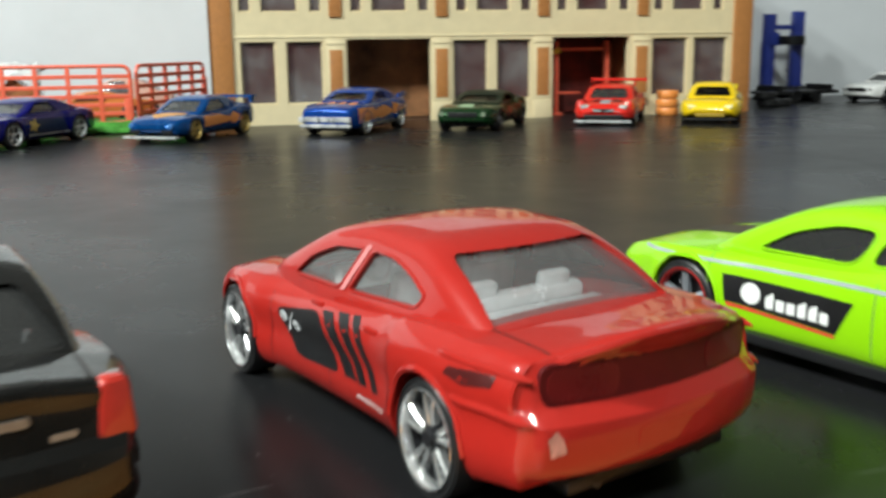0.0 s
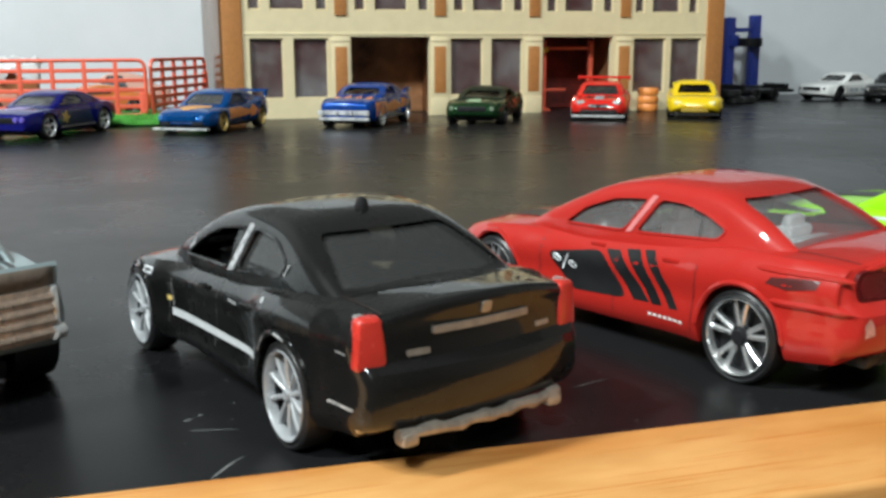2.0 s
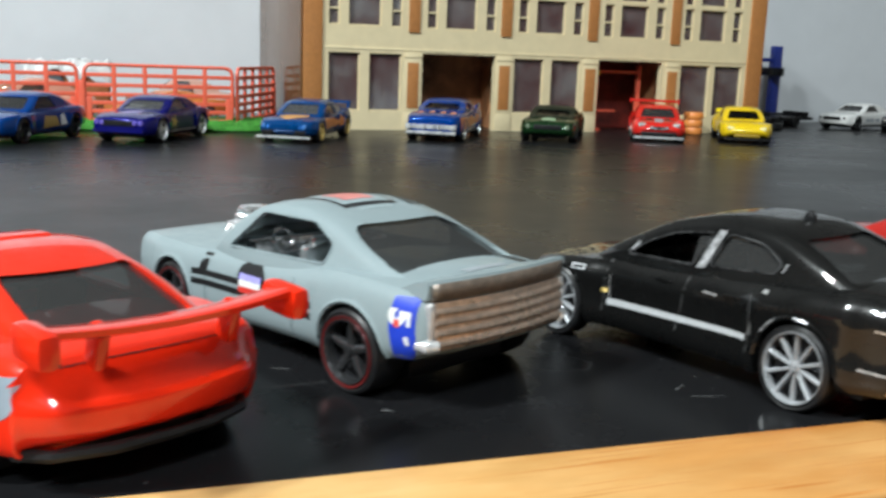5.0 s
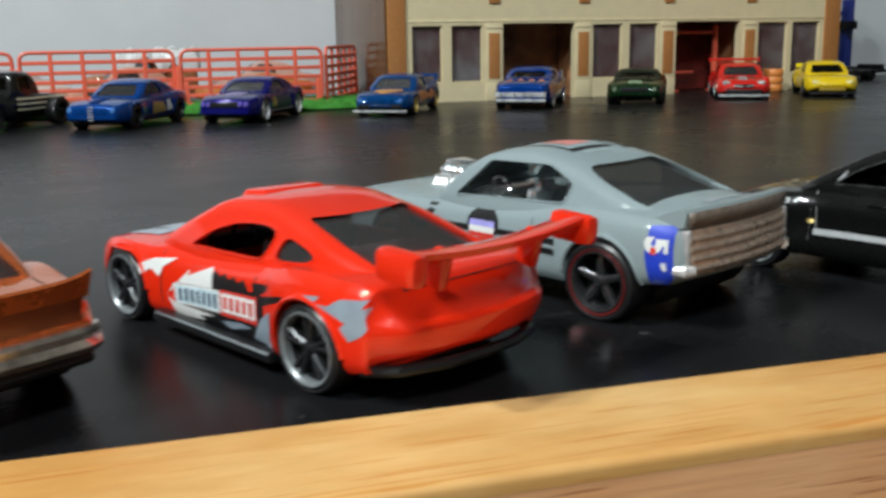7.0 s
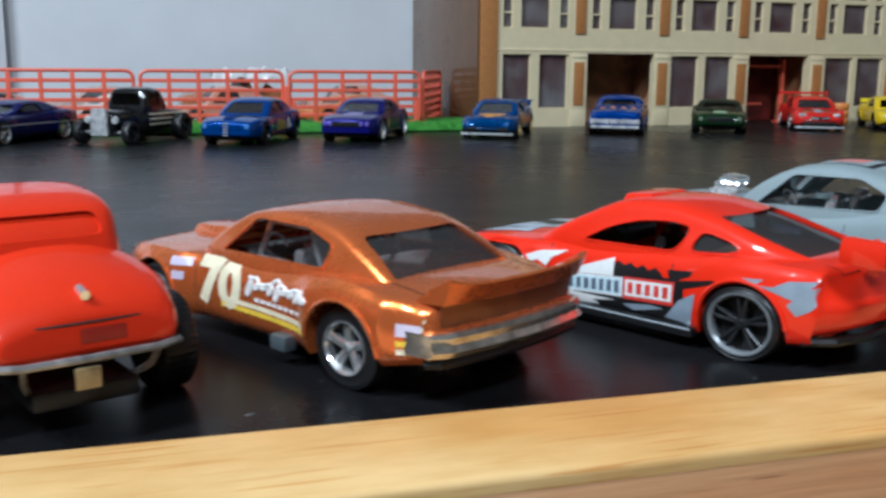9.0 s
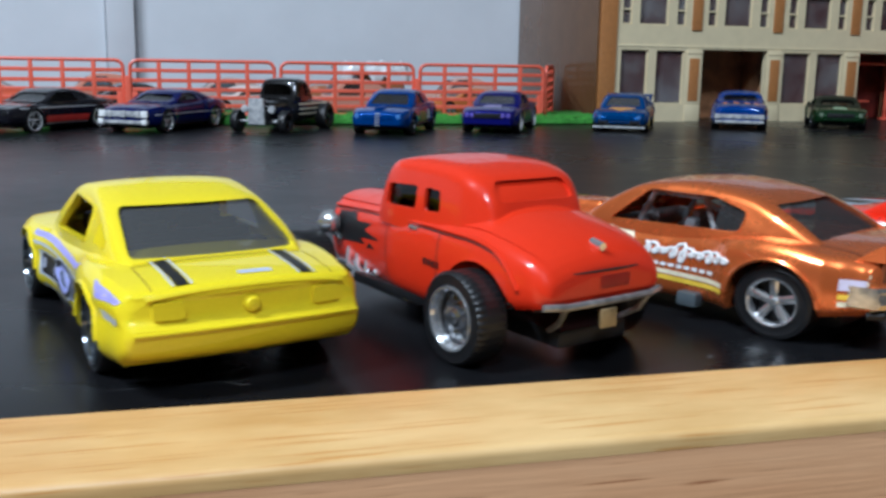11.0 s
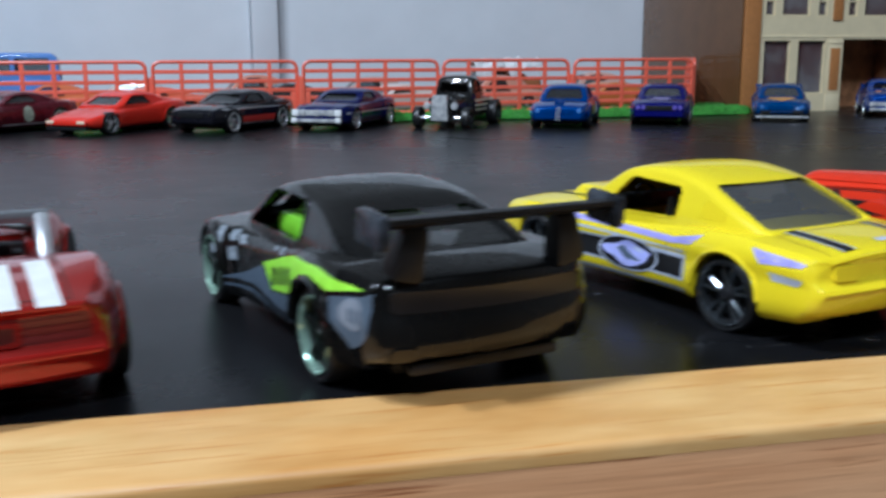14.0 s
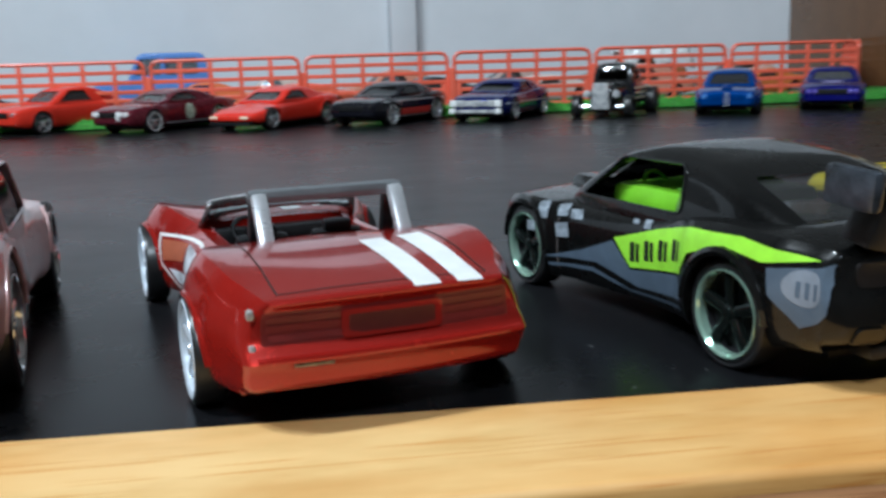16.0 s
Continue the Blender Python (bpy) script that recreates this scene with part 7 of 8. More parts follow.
for z, h in ((12.2, 1.0), (8.6, 1.5)):
    box("corner_chip", (-34.3, 13.0, z), (0.9, 0.7, h), simple("rubbed_corner", (0.5, 0.48, 0.46), 0.35, 0.5, var=0.6, scale=900), con, 0.3)
seams(con, sh, (9.5, -9.0), 4.0, 11.6)
rear_pad(con, sh, "plate_frame", [(-4.9, 9.2), (4.9, 9.2), (4.9, 11.9), (-4.9, 11.9)], RRED, 0.45, "", 0.5)
# proud pad; the hollow's shade is given by its deep red
rear_pad(con, sh, "plate_recess", [(-4.2, 9.6), (4.2, 9.6), (4.2, 11.4), (-4.2, 11.4)], simple("recess_shade_red", (0.07, 0.006, 0.006), 0.35), 0.5, "", 0.3)
# white-edged door panel with a marbled print
MARBLE = simple("marbled_print", (0.5, 0.52, 0.56), 0.4, var=0.7, scale=350)
for p, mt, lf in (([(17.2, 11.2), (3.0, 11.9), (-4.0, 11.4), (-1.0, 3.9), (12.6, 3.8), (16.6, 6.9)], WHITE_INK, 0.08), ([(16.5, 10.8), (3.0, 11.5), (-3.5, 11.0), (-0.6, 4.3), (12.4, 4.2), (16.0, 7.0)], RRED, 0.12),
                  ([(16.0, 10.4), (8.6, 10.8), (9.6, 8.2), (15.6, 7.4)], simple("brown_print", (0.36, 0.1, 0.05), 0.4), 0.16), ([(8.2, 10.8), (-2.6, 10.6), (-1.2, 7.2), (3.4, 7.6), (5.0, 6.2), (8.8, 7.0)], MARBLE, 0.16), ([(14.4, 6.4), (9.0, 6.6), (5.6, 5.4), (3.0, 6.6), (0.2, 4.9), (11.8, 4.6)], MARBLE, 0.16)):
    decal(con, sh, "door_print", flat_mesh(p, 1.0), mt, "side", lf)

# red thirties hot rod
HOT = paint((0.66, 0.03, 0.006), 0.0, 0.4, 0.6)
hot = thing("toy_hot_rod", "glossy red die-cast thirties hot rod coupe with open wheels", "toy car", stand(-0.233, 0.1103, 110.4, 0.97, 0.93, 0.96), NEAR)
s = dict(ends=(-34, 28), round=2.6, width=[(-34, 11.4), (-26, 12.2), (-14, 12.4), (0, 11.6), (8, 9.6), (28, 6.6)], round_w=0.6, arches=((-21, 6.5, 7.4),), flare=0.3,
         sill=[(-34, 9.6), (-28, 8.6), (-14, 5.4), (28, 5.4)], tuck=1.3,
         shoulder=[(-34, 14.2), (-30, 16.2), (-25, 17.4), (-20, 18.0), (-10, 18.0), (4, 17.4), (28, 16.2)], deck=[(-34, 15.6), (-30, 17.8), (-25, 19.6), (-20, 20.6), (-10, 19.8), (4, 19.0), (28, 17.6)],
         cabin=dict(roof=[(-21, 17.4), (-19.8, 21.6), (-16.5, 24.8), (-11, 26.1), (-4, 26.3), (3, 25.6), (5.2, 22.0), (6.2, 17.4)], base_w=[(-21, 8.6), (-15, 11.0), (0, 11.2), (6.2, 10.2)], top_w=9.8, zb=17.8, zt=26.3, corner=2.2, crown=0.7))
sh = Shell(s)
part("body", sh.build(), HOT, hot)
c = s["cabin"]
cuts = [prism(round_poly(p, 0.7), "y", -40, 40) for p in ([(-4.8, 18.9), (3.6, 18.7), (3.0, 22.0), (-4.8, 22.4)], [(-10.8, 19.1), (-6.8, 18.9), (-6.8, 22.4), (-10.4, 22.2)])]
cuts.append(prism(round_poly([(-7, 19), (7, 19), (6.6, 23.6), (-6.6, 23.6)], 0.8), "x", 1.5, 13))
cuts.append(prism(round_poly([(-7.4, 21.4), (7.4, 21.4), (6.8, 24.2), (-6.8, 24.2)], 1.2), "x", -40, -17))
part("roof", cut(sh.cabin(0, 44), cuts, 0.9), HOT, hot)
bm = sh.cabin(0.6, 44)
bmesh.ops.delete(bm, geom=[f for f in bm.faces if f.calc_center_median().x < -14.5], context="FACES")
part("window_glass", bm, DARK_GLASS, hot)
bm = sh.cabin(0.75, 44)
bmesh.ops.delete(bm, geom=[f for f in bm.faces if f.calc_center_median().x > -14.5], context="FACES")
part("rear_window", bm, HOT, hot, "red blanked rear window")
ROD_RIM = simple("dark_chrome_hub", (0.4, 0.41, 0.43), 0.14, 0.92, var=0.2)
for x, r, wd, y in ((-21, 6.5, 5.4, 14.0), (23.5, 5.8, 6.4, 14.0)):
    for sg in (1, -1):
        add_wheel(hot, x, sg * y, r, r, wd, "classic", ROD_RIM, None, CHROME)
bm = bmesh.new()
add_tube(bm, [(23.5, -12, 5.4), (23.5, 12, 5.4)], 0.8, 8)
add_tube(bm, [(23.5, 8, 5.6), (12, 6.6, 6.6)], 0.6, 8)
add_tube(bm, [(23.5, -8, 5.6), (12, -6.6, 6.6)], 0.6, 8)
part("axle", bm, CHROME, hot)
tube("axle", [(-21, -11, 6.8), (-21, 11, 6.8)], 0.8, CHROME, hot)
bm = bmesh.new()
add_box(bm, (27.2, 0, 10.4), (1.6, 8.5, 11.5), 0.6, None, (1, 0.8))
part("grille", bm, CHROME, hot)
bm = bmesh.new()
for k in range(4):
    add_tube(bm, [(20 - 3 * k, 7.2, 8.6), (18 - 3 * k, 8.8, 6.2), (12, 9.0, 4.6)], 0.55, 8)
add_tube(bm, [(16, 9.0, 4.6), (-2, 9.6, 4.2)], 0.8, 8)
part("exhaust", bm, CHROME, hot)
box("chassis", (-4, 0, 4.6), (56, 13, 2.4), BLACK, hot, 0.5)
bm = bmesh.new()
add_tube(bm, [(-33.6, -11.2, 10.0), (-34.7, -8, 9.9), (-34.9, 0, 9.9), (-34.7, 8, 9.9), (-33.6, 11.2, 10.0)], 0.5, 8)
part("rear_bumper", bm, simple("dull_silver_bar", (0.3, 0.3, 0.3), 0.35, 0.6, var=0.5), hot, "silver rear bumper bar")
box("number_plate", (-35.4, 1.0, 7.8), (0.6, 3.0, 2.6), simple("tarnished_plate", (0.32, 0.24, 0.12), 0.4, 0.3, var=0.5), hot, 0.25)
box("rear_axle_case", (-21, 0, 6.2), (4, 6, 4), DULL_SILVER, hot, 1.0)
bm = bmesh.new()
add_tube(bm, [(-30.9, -0.001, 17.2), (-33.0, 0, 16.8)], 0.6, 8)
part("trunk_handle", bm, CHROME, hot)
tube("trunk_seam", [(-34.05 + 0.0012 * abs(y) ** 3, y, 13.9) for y in np.linspace(-10.0, 10.0, 15)], 0.16, SEAM, hot, 6)
# flat panel below the seam, a recess's shade painted as darker red
box("trunk_panel", (-33.9, -1.6, 12.3), (0.5, 5.6, 1.8), simple("trunk_hollow_shade", (0.3, 0.014, 0.008), 0.4), hot, 0.3)
for sg in (1, -1):
    tube("bumper_bracket", [(-34.4, sg * 8.0, 9.6), (-33.0, sg * 7.6, 7.4), (-30.0, sg * 6.5, 5.6)], 0.45, simple("dull_silver_bar", (0.3, 0.3, 0.3), 0.35, 0.6, var=0.5), hot, 6)
    bm = bmesh.new()
    add_lathe(bm, [(0.05, 1.6), (1.6, 1.4), (2.1, 0.4), (1.8, -1.2), (0.9, -2.2), (0.05, -2.4)], 18)
    bmesh.ops.rotate(bm, verts=bm.verts, matrix=Matrix.Rotation(radians(-90), 3, "Z"))
    bmesh.ops.translate(bm, verts=bm.verts, vec=(24.0, sg * 9.0, 12.6))
    part("headlight", bm, CHROME, hot, "chrome headlight bowl")
    tube("headlight_stalk", [(23.6, sg * 9.0, 11.0), (22.8, sg * 6.0, 9.0)], 0.45, CHROME, hot, 6)
box("chassis_rail", (0, 10.2, 5.2), (26, 1.6, 1.6), BLACK, hot, 0.4)
seams(hot, sh, (3.2, -12.4), 7.0, 16.4)
for sg in (1, -1):
    belt = [(x, curve_at([(-29.6, 11.6), (-27.2, 14.6), (-24, 16.2), (-19, 16.9), (-10, 17.0), (4, 16.6), (26, 15.3)], x)) for x in np.linspace(-29.6, 26, 34)]
    tube("belt_moulding", [(x, sg * (sh.side_y(x, z) + 0.1), z) for x, z in belt], 0.34, HOT, hot, 6)
    tube("belt_seam", [(x, sg * (sh.side_y(x, z - 0.5) + 0.02), z - 0.5) for x, z in belt], 0.12, SEAM, hot, 6)
box("door_handle", (-5.2, sh.side_y(-5.2, 16.2) + 0.1, 16.2), (2.4, 0.6, 0.5), CHROME, hot, 0.2)
for k in range(4):
    decal(hot, sh, "door_print", strip(-8.7 - 1.15 * k - 0.85, -8.7 - 1.15 * k, 11.4, 12.4), BLACK_INK, "side", 0.1)
for p in ([(24, 9.6), (18, 10.0), (12.4, 10.5), (14.5, 11.3), (6.4, 12.0), (13.0, 12.8), (10.4, 14.2), (16, 13.9), (17, 15.2), (24, 14.6)], [(12.0, 10.0), (8.6, 10.3), (10.8, 11.0)]):
    decal(hot, sh, "flame_print", flat_mesh(p, 1.2), BLACK_INK, "side", 0.1)

# lime coupe
LIM = paint((0.28, 0.6, 0.006), 0.0, 0.4)
s = dict(paint=LIM, ends=(-36.5, 37.5), axles=(-22, 20), track=15.8, wheel_r=5.6, wheel_style="blade", rim=simple("steel_blue_rim", (0.5, 0.53, 0.58), 0.16, 0.7), wheel_lip=simple("red_rim_line", (0.4, 0.03, 0.03), 0.3, 0.4),
         tail_form=[(5.0, 2.4), (6.6, 0.2), (9.0, -0.6), (11.0, 0.4), (13.6, 0.6), (15.4, -0.8)], tail_bow=3.0,
         width=[(-36.5, 13.2), (-30, 14.8), (-22, 15.6), (-2, 14.6), (22, 15.2), (32, 13.6), (37.5, 11.5)],
         sill=[(-36.5, 5.6), (-28, 4.2), (-14, 3.0), (14, 2.8), (30, 3.0), (37.5, 4.0)],
         shoulder=[(-36.5, 14.0), (-28, 14.8), (-20, 14.8), (-4, 13.6), (10, 13.0), (23, 12.8), (33, 11.4), (37.5, 9.4)],
         deck=[(-36.5, 15.2), (-28, 15.8), (-16, 15.6), (0, 14.6), (15, 14.0), (28, 13.0), (37.5, 10.4)],
         arches=((-22, 5.6, 6.4), (20, 5.6, 6.4)), tub=(-13, 13, 10.6, 7.5), seat_z=14.2, glass=SMOKE_GLASS,
         cabin=dict(roof=[(-30, 15.2), (-22, 17.8), (-13, 20.0), (-4, 20.8), (3, 20.0), (10, 17.4), (17, 13.8)], base_w=[(-30, 11.4), (-18, 13.0), (0, 13.2), (14, 12.8), (18, 11.8)], top_w=9.6, zb=13.8, zt=20.8, front_x=3.5, rear_x=-13.0, win_round=1.8,
                    side_windows=[[(-5.6, 14.4), (9.6, 14.3), (4.4, 17.2), (-2.0, 18.7), (-7.6, 18.6)], [(-7.0, 14.5), (-8.8, 18.5), (-12.6, 17.6), (-15.0, 16.3), (-14.0, 15.3)]]))
lim, sh = toy_car("toy_coupe", "lime green die-cast coupe with black side panel", s, stand(0.096, 0.110, 112, 1.02, 1.03, 1.08), NEAR)
for p, mt, lf in (([(-4.4, 5.9), (12.6, 7.0), (13.2, 10.6), (-6.7, 10.2)], BLACK_INK, 0.07), ([(-4.2, 5.4), (12.2, 6.4), (12.4, 6.9), (-4.4, 5.8)], RED_INK, 0.08), ([(-12, 12.0), (30, 11.6), (30, 12.0), (-12, 12.5)], GREY_INK, 0.07)):
    decal(lim, sh, "side_graphic", flat_mesh(p, 1.2), mt, "side", lf)
for k in range(6):
    x, z = 6.2 - 1.65 * k, 7.1 - 0.06 * k
    decal(lim, sh, "block_print", flat_mesh(round_poly([(x, z), (x - 1.3, z), (x - 1.3, z + (2.2 if k in (0, 3, 4) else 1.5)), (x, z + 1.5)], 0.3), 0.8), WHITE_INK, "side", 0.12)
decal(lim, sh, "roundel", flat_mesh([(8.6 + 1.6 * math.cos(t), 8.6 + 1.4 * math.sin(t)) for t in (2 * math.pi * k / 16 for k in range(16))], 1.2), WHITE_INK, "side", 0.12)
box("side_skirt", (0.5, 14.8, 2.9), (27, 1.8, 1.4), BLACK, lim, 0.3)
decal(lim, sh, "bonnet_graphic", flat_mesh([(18, -4), (34, -4), (34, 4), (18, 4)], 1.5), BLACK_INK, "top")
rear_pad(lim, sh, "tail_panel", [(-10.5, 11.2), (10.5, 11.2), (10.5, 13.6), (-10.5, 13.6)], BLACK, 0.1, "", 0.7)
seams(lim, sh, (15.6, -9.6), 4.0, 13.0, simple("lime_gap_ink", (0.1, 0.22, 0.01), 0.5))

# silver-red coupe past the roadster
PNK = paint((0.62, 0.42, 0.41), 0.3, 0.35)
s = dict(paint=PNK, ends=(-36.5, 37), axles=(-22, 22.5), track=15.2, wheel_r=5.6, wheel_style="five", rim=CHROME,
         width=[(-36.5, 13.0), (-30, 14.4), (-22, 15.0), (0, 14.2), (22, 14.8), (37, 12)], sill=[(-36.5, 5.4), (-14, 3.6), (14, 3.4), (37, 5)],
         shoulder=[(-36.5, 13.2), (-28, 13.4), (-4, 11.6), (23, 11.2), (37, 9.5)], deck=[(-36.5, 14.2), (-28, 14.4), (0, 12.6), (28, 11.8), (37, 10.2)],
         arches=((-22, 5.6, 6.4), (22.5, 5.6, 6.4)), tub=(-13, 13, 10.0, 7.0), seat_z=12.5, glass=BLUE_GLASS,
         cabin=dict(roof=[(-34, 14.0), (-31, 17.2), (-25, 18.9), (-10, 19.5), (2, 18.6), (9, 15.8), (15, 12.0)], base_w=[(-34, 13.6), (0, 13.8), (15, 12.4)], top_w=11.8, zb=11.9, zt=19.4, front_x=3.5, rear_x=-26.0, side_windows=windows2(11.6, 19.4, -33, -27, -13, 3, 13)))
pnk, sh = toy_car("toy_coupe", "metallic silver-red die-cast coupe with blue windows", s, stand(-0.4345, 0.118, 98, 1.0, 1.0, 1.25), NEAR)
decal(pnk, sh, "quarter_print", flat_mesh([(-34, 8), (-21, 10.4), (-12, 8.6), (-6, 9.6), (-8, 11.6), (-21, 12.4), (-34, 11.6)], 1.2), ORANGE_INK, "side")
box("rear_bumper", (-36.8, 0, 7.0), (2.0, 27, 2.4), CHROME, pnk, 0.8)


# ---- the far row of cars ----
FAR = "far row of toy cars"


def car_front(p, heading, xf):
    """A pose from the middle of the front bumper."""
    a = radians(heading)
    return Matrix.Translation((p[0] - math.cos(a) * xf * MM, p[1] - math.sin(a) * xf * MM, 0)) @ Matrix.Rotation(a, 4, "Z") @ Matrix.Scale(1.05, 4)


def far_spec(col, roof=21.5, hood=13.2, w=14.8, glass_mat=DARK_GLASS, rim=CHROME, wr=5.4, cab=0.0, style="five", tail=15.0, **more):
    d = dict(paint=col, ends=(-36.5, 36.5), axles=(-21.5, 22.5), track=w + 0.4, wheel_r=wr, wheel_style=style, rim=rim, stations=40, round=2.6,
             width=[(-36.5, w - 1.8), (-28, w - 0.3), (-20, w), (0, w - 0.6), (22, w - 0.1), (32, w - 1.0), (36.5, w - 2.4)],
             sill=[(-36.5, 5.4), (-14, 3.6), (14, 3.2), (30, 3.6), (36.5, 4.4)],
             shoulder=[(-36.5, tail - 1.2), (-24, tail - 0.4), (-4, hood + 0.6), (12, hood - 0.2), (26, hood - 0.6), (36.5, hood - 2.4)],
             deck=[(-36.5, tail - 0.2), (-24, tail + 0.6), (0, hood + 1.2), (14, hood + 0.7), (28, hood), (36.5, hood - 1.6)],
             arches=((-21.5, wr, wr + 0.8), (22.5, wr, wr + 0.8)), tub=(-12, 12, 10.4, 7.5), glass=glass_mat,
             cabin=dict(roof=[(-28 + cab, tail), (-19 + cab, roof - 3), (-11 + cab, roof - 0.6), (-3 + cab, roof), (3 + cab, roof - 0.8), (9.5 + cab, roof - 4), (15.5 + cab, hood + 0.6)],
                        base_w=[(-28 + cab, w - 3.4), (-15 + cab, w - 1.8), (0, w - 1.6), (12 + cab, w - 2.0), (15.5 + cab, w - 2.8)], top_w=w - 5.2, zb=hood + 0.6, zt=roof, front_x=3.5 + cab, rear_x=-11.5 + cab,
                        side_windows=[[(-9 + cab, hood + 1.4), (11.4 + cab, hood + 1.1), (3.6 + cab, roof - 1.8), (-5.5 + cab, roof - 1.8)]]))
    d.update(more)
    return d


def nose(car, hood, w, lamps=CHROME, bumper=None, grille=BLACK, quad=False, xf=36.5):
    """Headlights, grille and bumper."""
    box("grille", (xf - 0.1, 0, hood - 4.2), (0.9, w * 1.0, 2.6), grille, car, 0.3)
    ys = (w - 4.2, w - 7.0) if quad else (w - 4.4,)
    for y in ys:
        for sg in (1, -1):
            bm = bmesh.new()
            add_lathe(bm, [(0.05, 0.6), (1.05, 0.5), (1.3, 0.0), (1.3, -0.8), (0.05, -0.8)], 16)
            bmesh.ops.rotate(bm, verts=bm.verts, matrix=Matrix.Rotation(radians(-90), 3, "Z"))
            bmesh.ops.translate(bm, verts=bm.verts, vec=(xf + 0.1 - (0.5 if y == ys[0] else 0), sg * y, hood - 4.0))
            part("headlight", bm, lamps, car)
    if bumper:
        box("front_bumper", (xf + 0.3, 0, 5.4), (1.8, w * 2 - 3.5, 1.8), bumper, car, 0.6)


BLUE = paint((0.003, 0.04, 0.24), 0.3, 0.22, 0.6)
ROYAL = paint((0.002, 0.05, 0.2), 0.3, 0.24, 0.6)
PURPLE = paint((0.006, 0.006, 0.13), 0.3, 0.2, 0.6)
# yellow saloon racer
s = far_spec(paint((0.75, 0.52, 0.008)), roof=20.5, hood=12.5, glass_mat=DARK_GLASS, rim=DARK_RIM, round=6.5, round_w=0.7)
c, sh = toy_car("toy_race_car", "bright yellow die-cast stock car with dark windscreen", s, car_front((0.267, 0.485), 240, 36.5), FAR)
for y in (8.6, -8.6):
    bm = bmesh.new()
    add_box(bm, (33.8, y, 9.0), (3.6, 5.6, 2.0), 0.9, (0, 20, -16 if y > 0 else 16), None, 3)
    part("headlight", bm, simple("pale_yellow_lamp_print", (0.85, 0.75, 0.35), 0.25, coat=0.5), c)
# solid block; darkened yellow paints the shade of an intake opening
box("lower_intake", (36.0, 0, 4.8), (1.6, 15, 1.8), simple("intake_shade_yellow", (0.3, 0.2, 0.01), 0.5), c, 0.6)
box("splitter", (35.6, 0, 2.6), (3, 27, 1.0), BLACK, c, 0.3)
box("spoiler", (-36, 0, 16.6), (1.0, 24, 2.6), YEL, c, 0.3)
# red racing coupe
RCE = paint((0.55, 0.015, 0.01))
s = far_spec(RCE, roof=20.5, hood=12.2, w=15.4, glass_mat=SMOKE_GLASS, round=6.0, round_w=0.7)
c, sh = toy_car("toy_race_car", "red die-cast racing coupe with high rear wing", s, car_front((0.208, 0.493), 241, 36.5), FAR)
for y in (12.4, -12.4):
    box("fender", (26, y, 9.6), (15, 6.0, 8.0), RCE, c, 2.4, None, (0.75, 0.75))
    bm = bmesh.new()
    add_box(bm, (33.6, y * 0.8, 9.8), (3.4, 4.4, 1.8), 0.8, (0, 18, -20 if y > 0 else 20), None, 3)
    part("headlight", bm, BRIGHT, c)
for y in (5.5, -5.5):
    decal(c, sh, "bonnet_vent", strip(17, 27, y - 1.6, y + 1.6), BLACK_INK, "top", 0.1)
box("grille", (35.8, 0, 8.0), (2.0, 11, 2.0), BLACK, c, 0.6)
for y in (3.2, -3.2):
    box("grille_blade", (36.9, y, 8.0), (0.8, 4.6, 0.7), BRIGHT, c, 0.3, (10 if y > 0 else -10, 0, 0))
box("lower_intake", (35.8, 0, 4.9), (2.4, 20, 2.0), BLACK, c, 0.6)
box("front_splitter", (36, 0, 2.6), (4, 29, 1.2), BRIGHT, c, 0.3)
box("wing", (-35, 0, 21.6), (6, 31, 1.6), RCE, c, 0.6)
for y in (9, -9):
    box("wing_strut", (-34.5, y, 18.2), (2, 1.2, 6.6), RCE, c, 0.3)
for y in (15.4, -15.4):
    box("wing_endplate", (-35, y, 21.4), (6.4, 0.9, 3.2), RCE, c, 0.4)
decal(c, sh, "bonnet_print", strip(18, 32, -2.5, 2.5), GREY_INK, "top")
# dark green coupe
GRN = paint((0.008, 0.032, 0.009), 0.3, 0.28, 0.6)
s = far_spec(GRN, roof=19.0, hood=12.8, w=15.2, round=4.5, round_w=0.6, glass_mat=DARK_GLASS, rim=DARK_RIM, roof_paint=paint((0.012, 0.016, 0.010), 0.0, 0.5, 0.2))
c, sh = toy_car("toy_coupe", "dark metallic green die-cast coupe with dull dark roof", s, car_front((0.127, 0.483), 238, 36.5), FAR)
nose(c, 12.8, 15.2, simple("dim_lamp_print", (0.16, 0.2, 0.14), 0.3), None)
decal(c, sh, "bonnet_print", flat_mesh([(24, -3.5), (32, -4), (32.5, 4), (25, 3)], 1.5), simple("pale_green_print", (0.3, 0.42, 0.26), 0.4), "top", 0.1)
# blue sixties coupe with flames
s = far_spec(BLUE, roof=21.6, hood=15.0, w=15.2, glass_mat=BLUE_GLASS, tail=16.0, interior=simple("pale_blue_seat_plastic", (0.35, 0.55, 0.7), 0.4))
c, sh = toy_car("toy_sixties_coupe", "blue die-cast sixties coupe with orange flames and chrome front", s, car_front((0.057, 0.485), 238, 36.5), FAR)
box("grille", (36.4, 0, 8.0), (1.0, 25.5, 2.4), BRIGHT, c, 0.4, label="full-width chrome grille")
bm = bmesh.new()
add_box(bm, (36.8, 0, 5.0), (2.2, 27.0, 1.7), 0.7)
part("front_bumper", bm, BRIGHT, c, "bright chrome front bumper")
for y in (12.2, -12.2, 4.0, -4.0):
    bm = bmesh.new()
    add_box(bm, (37.6, y, 8.0), (1.4, 3.0 if abs(y) > 10 else 1.4, 2.8), 1.0, segs=3)
    part("headlight", bm, BRIGHT, c)
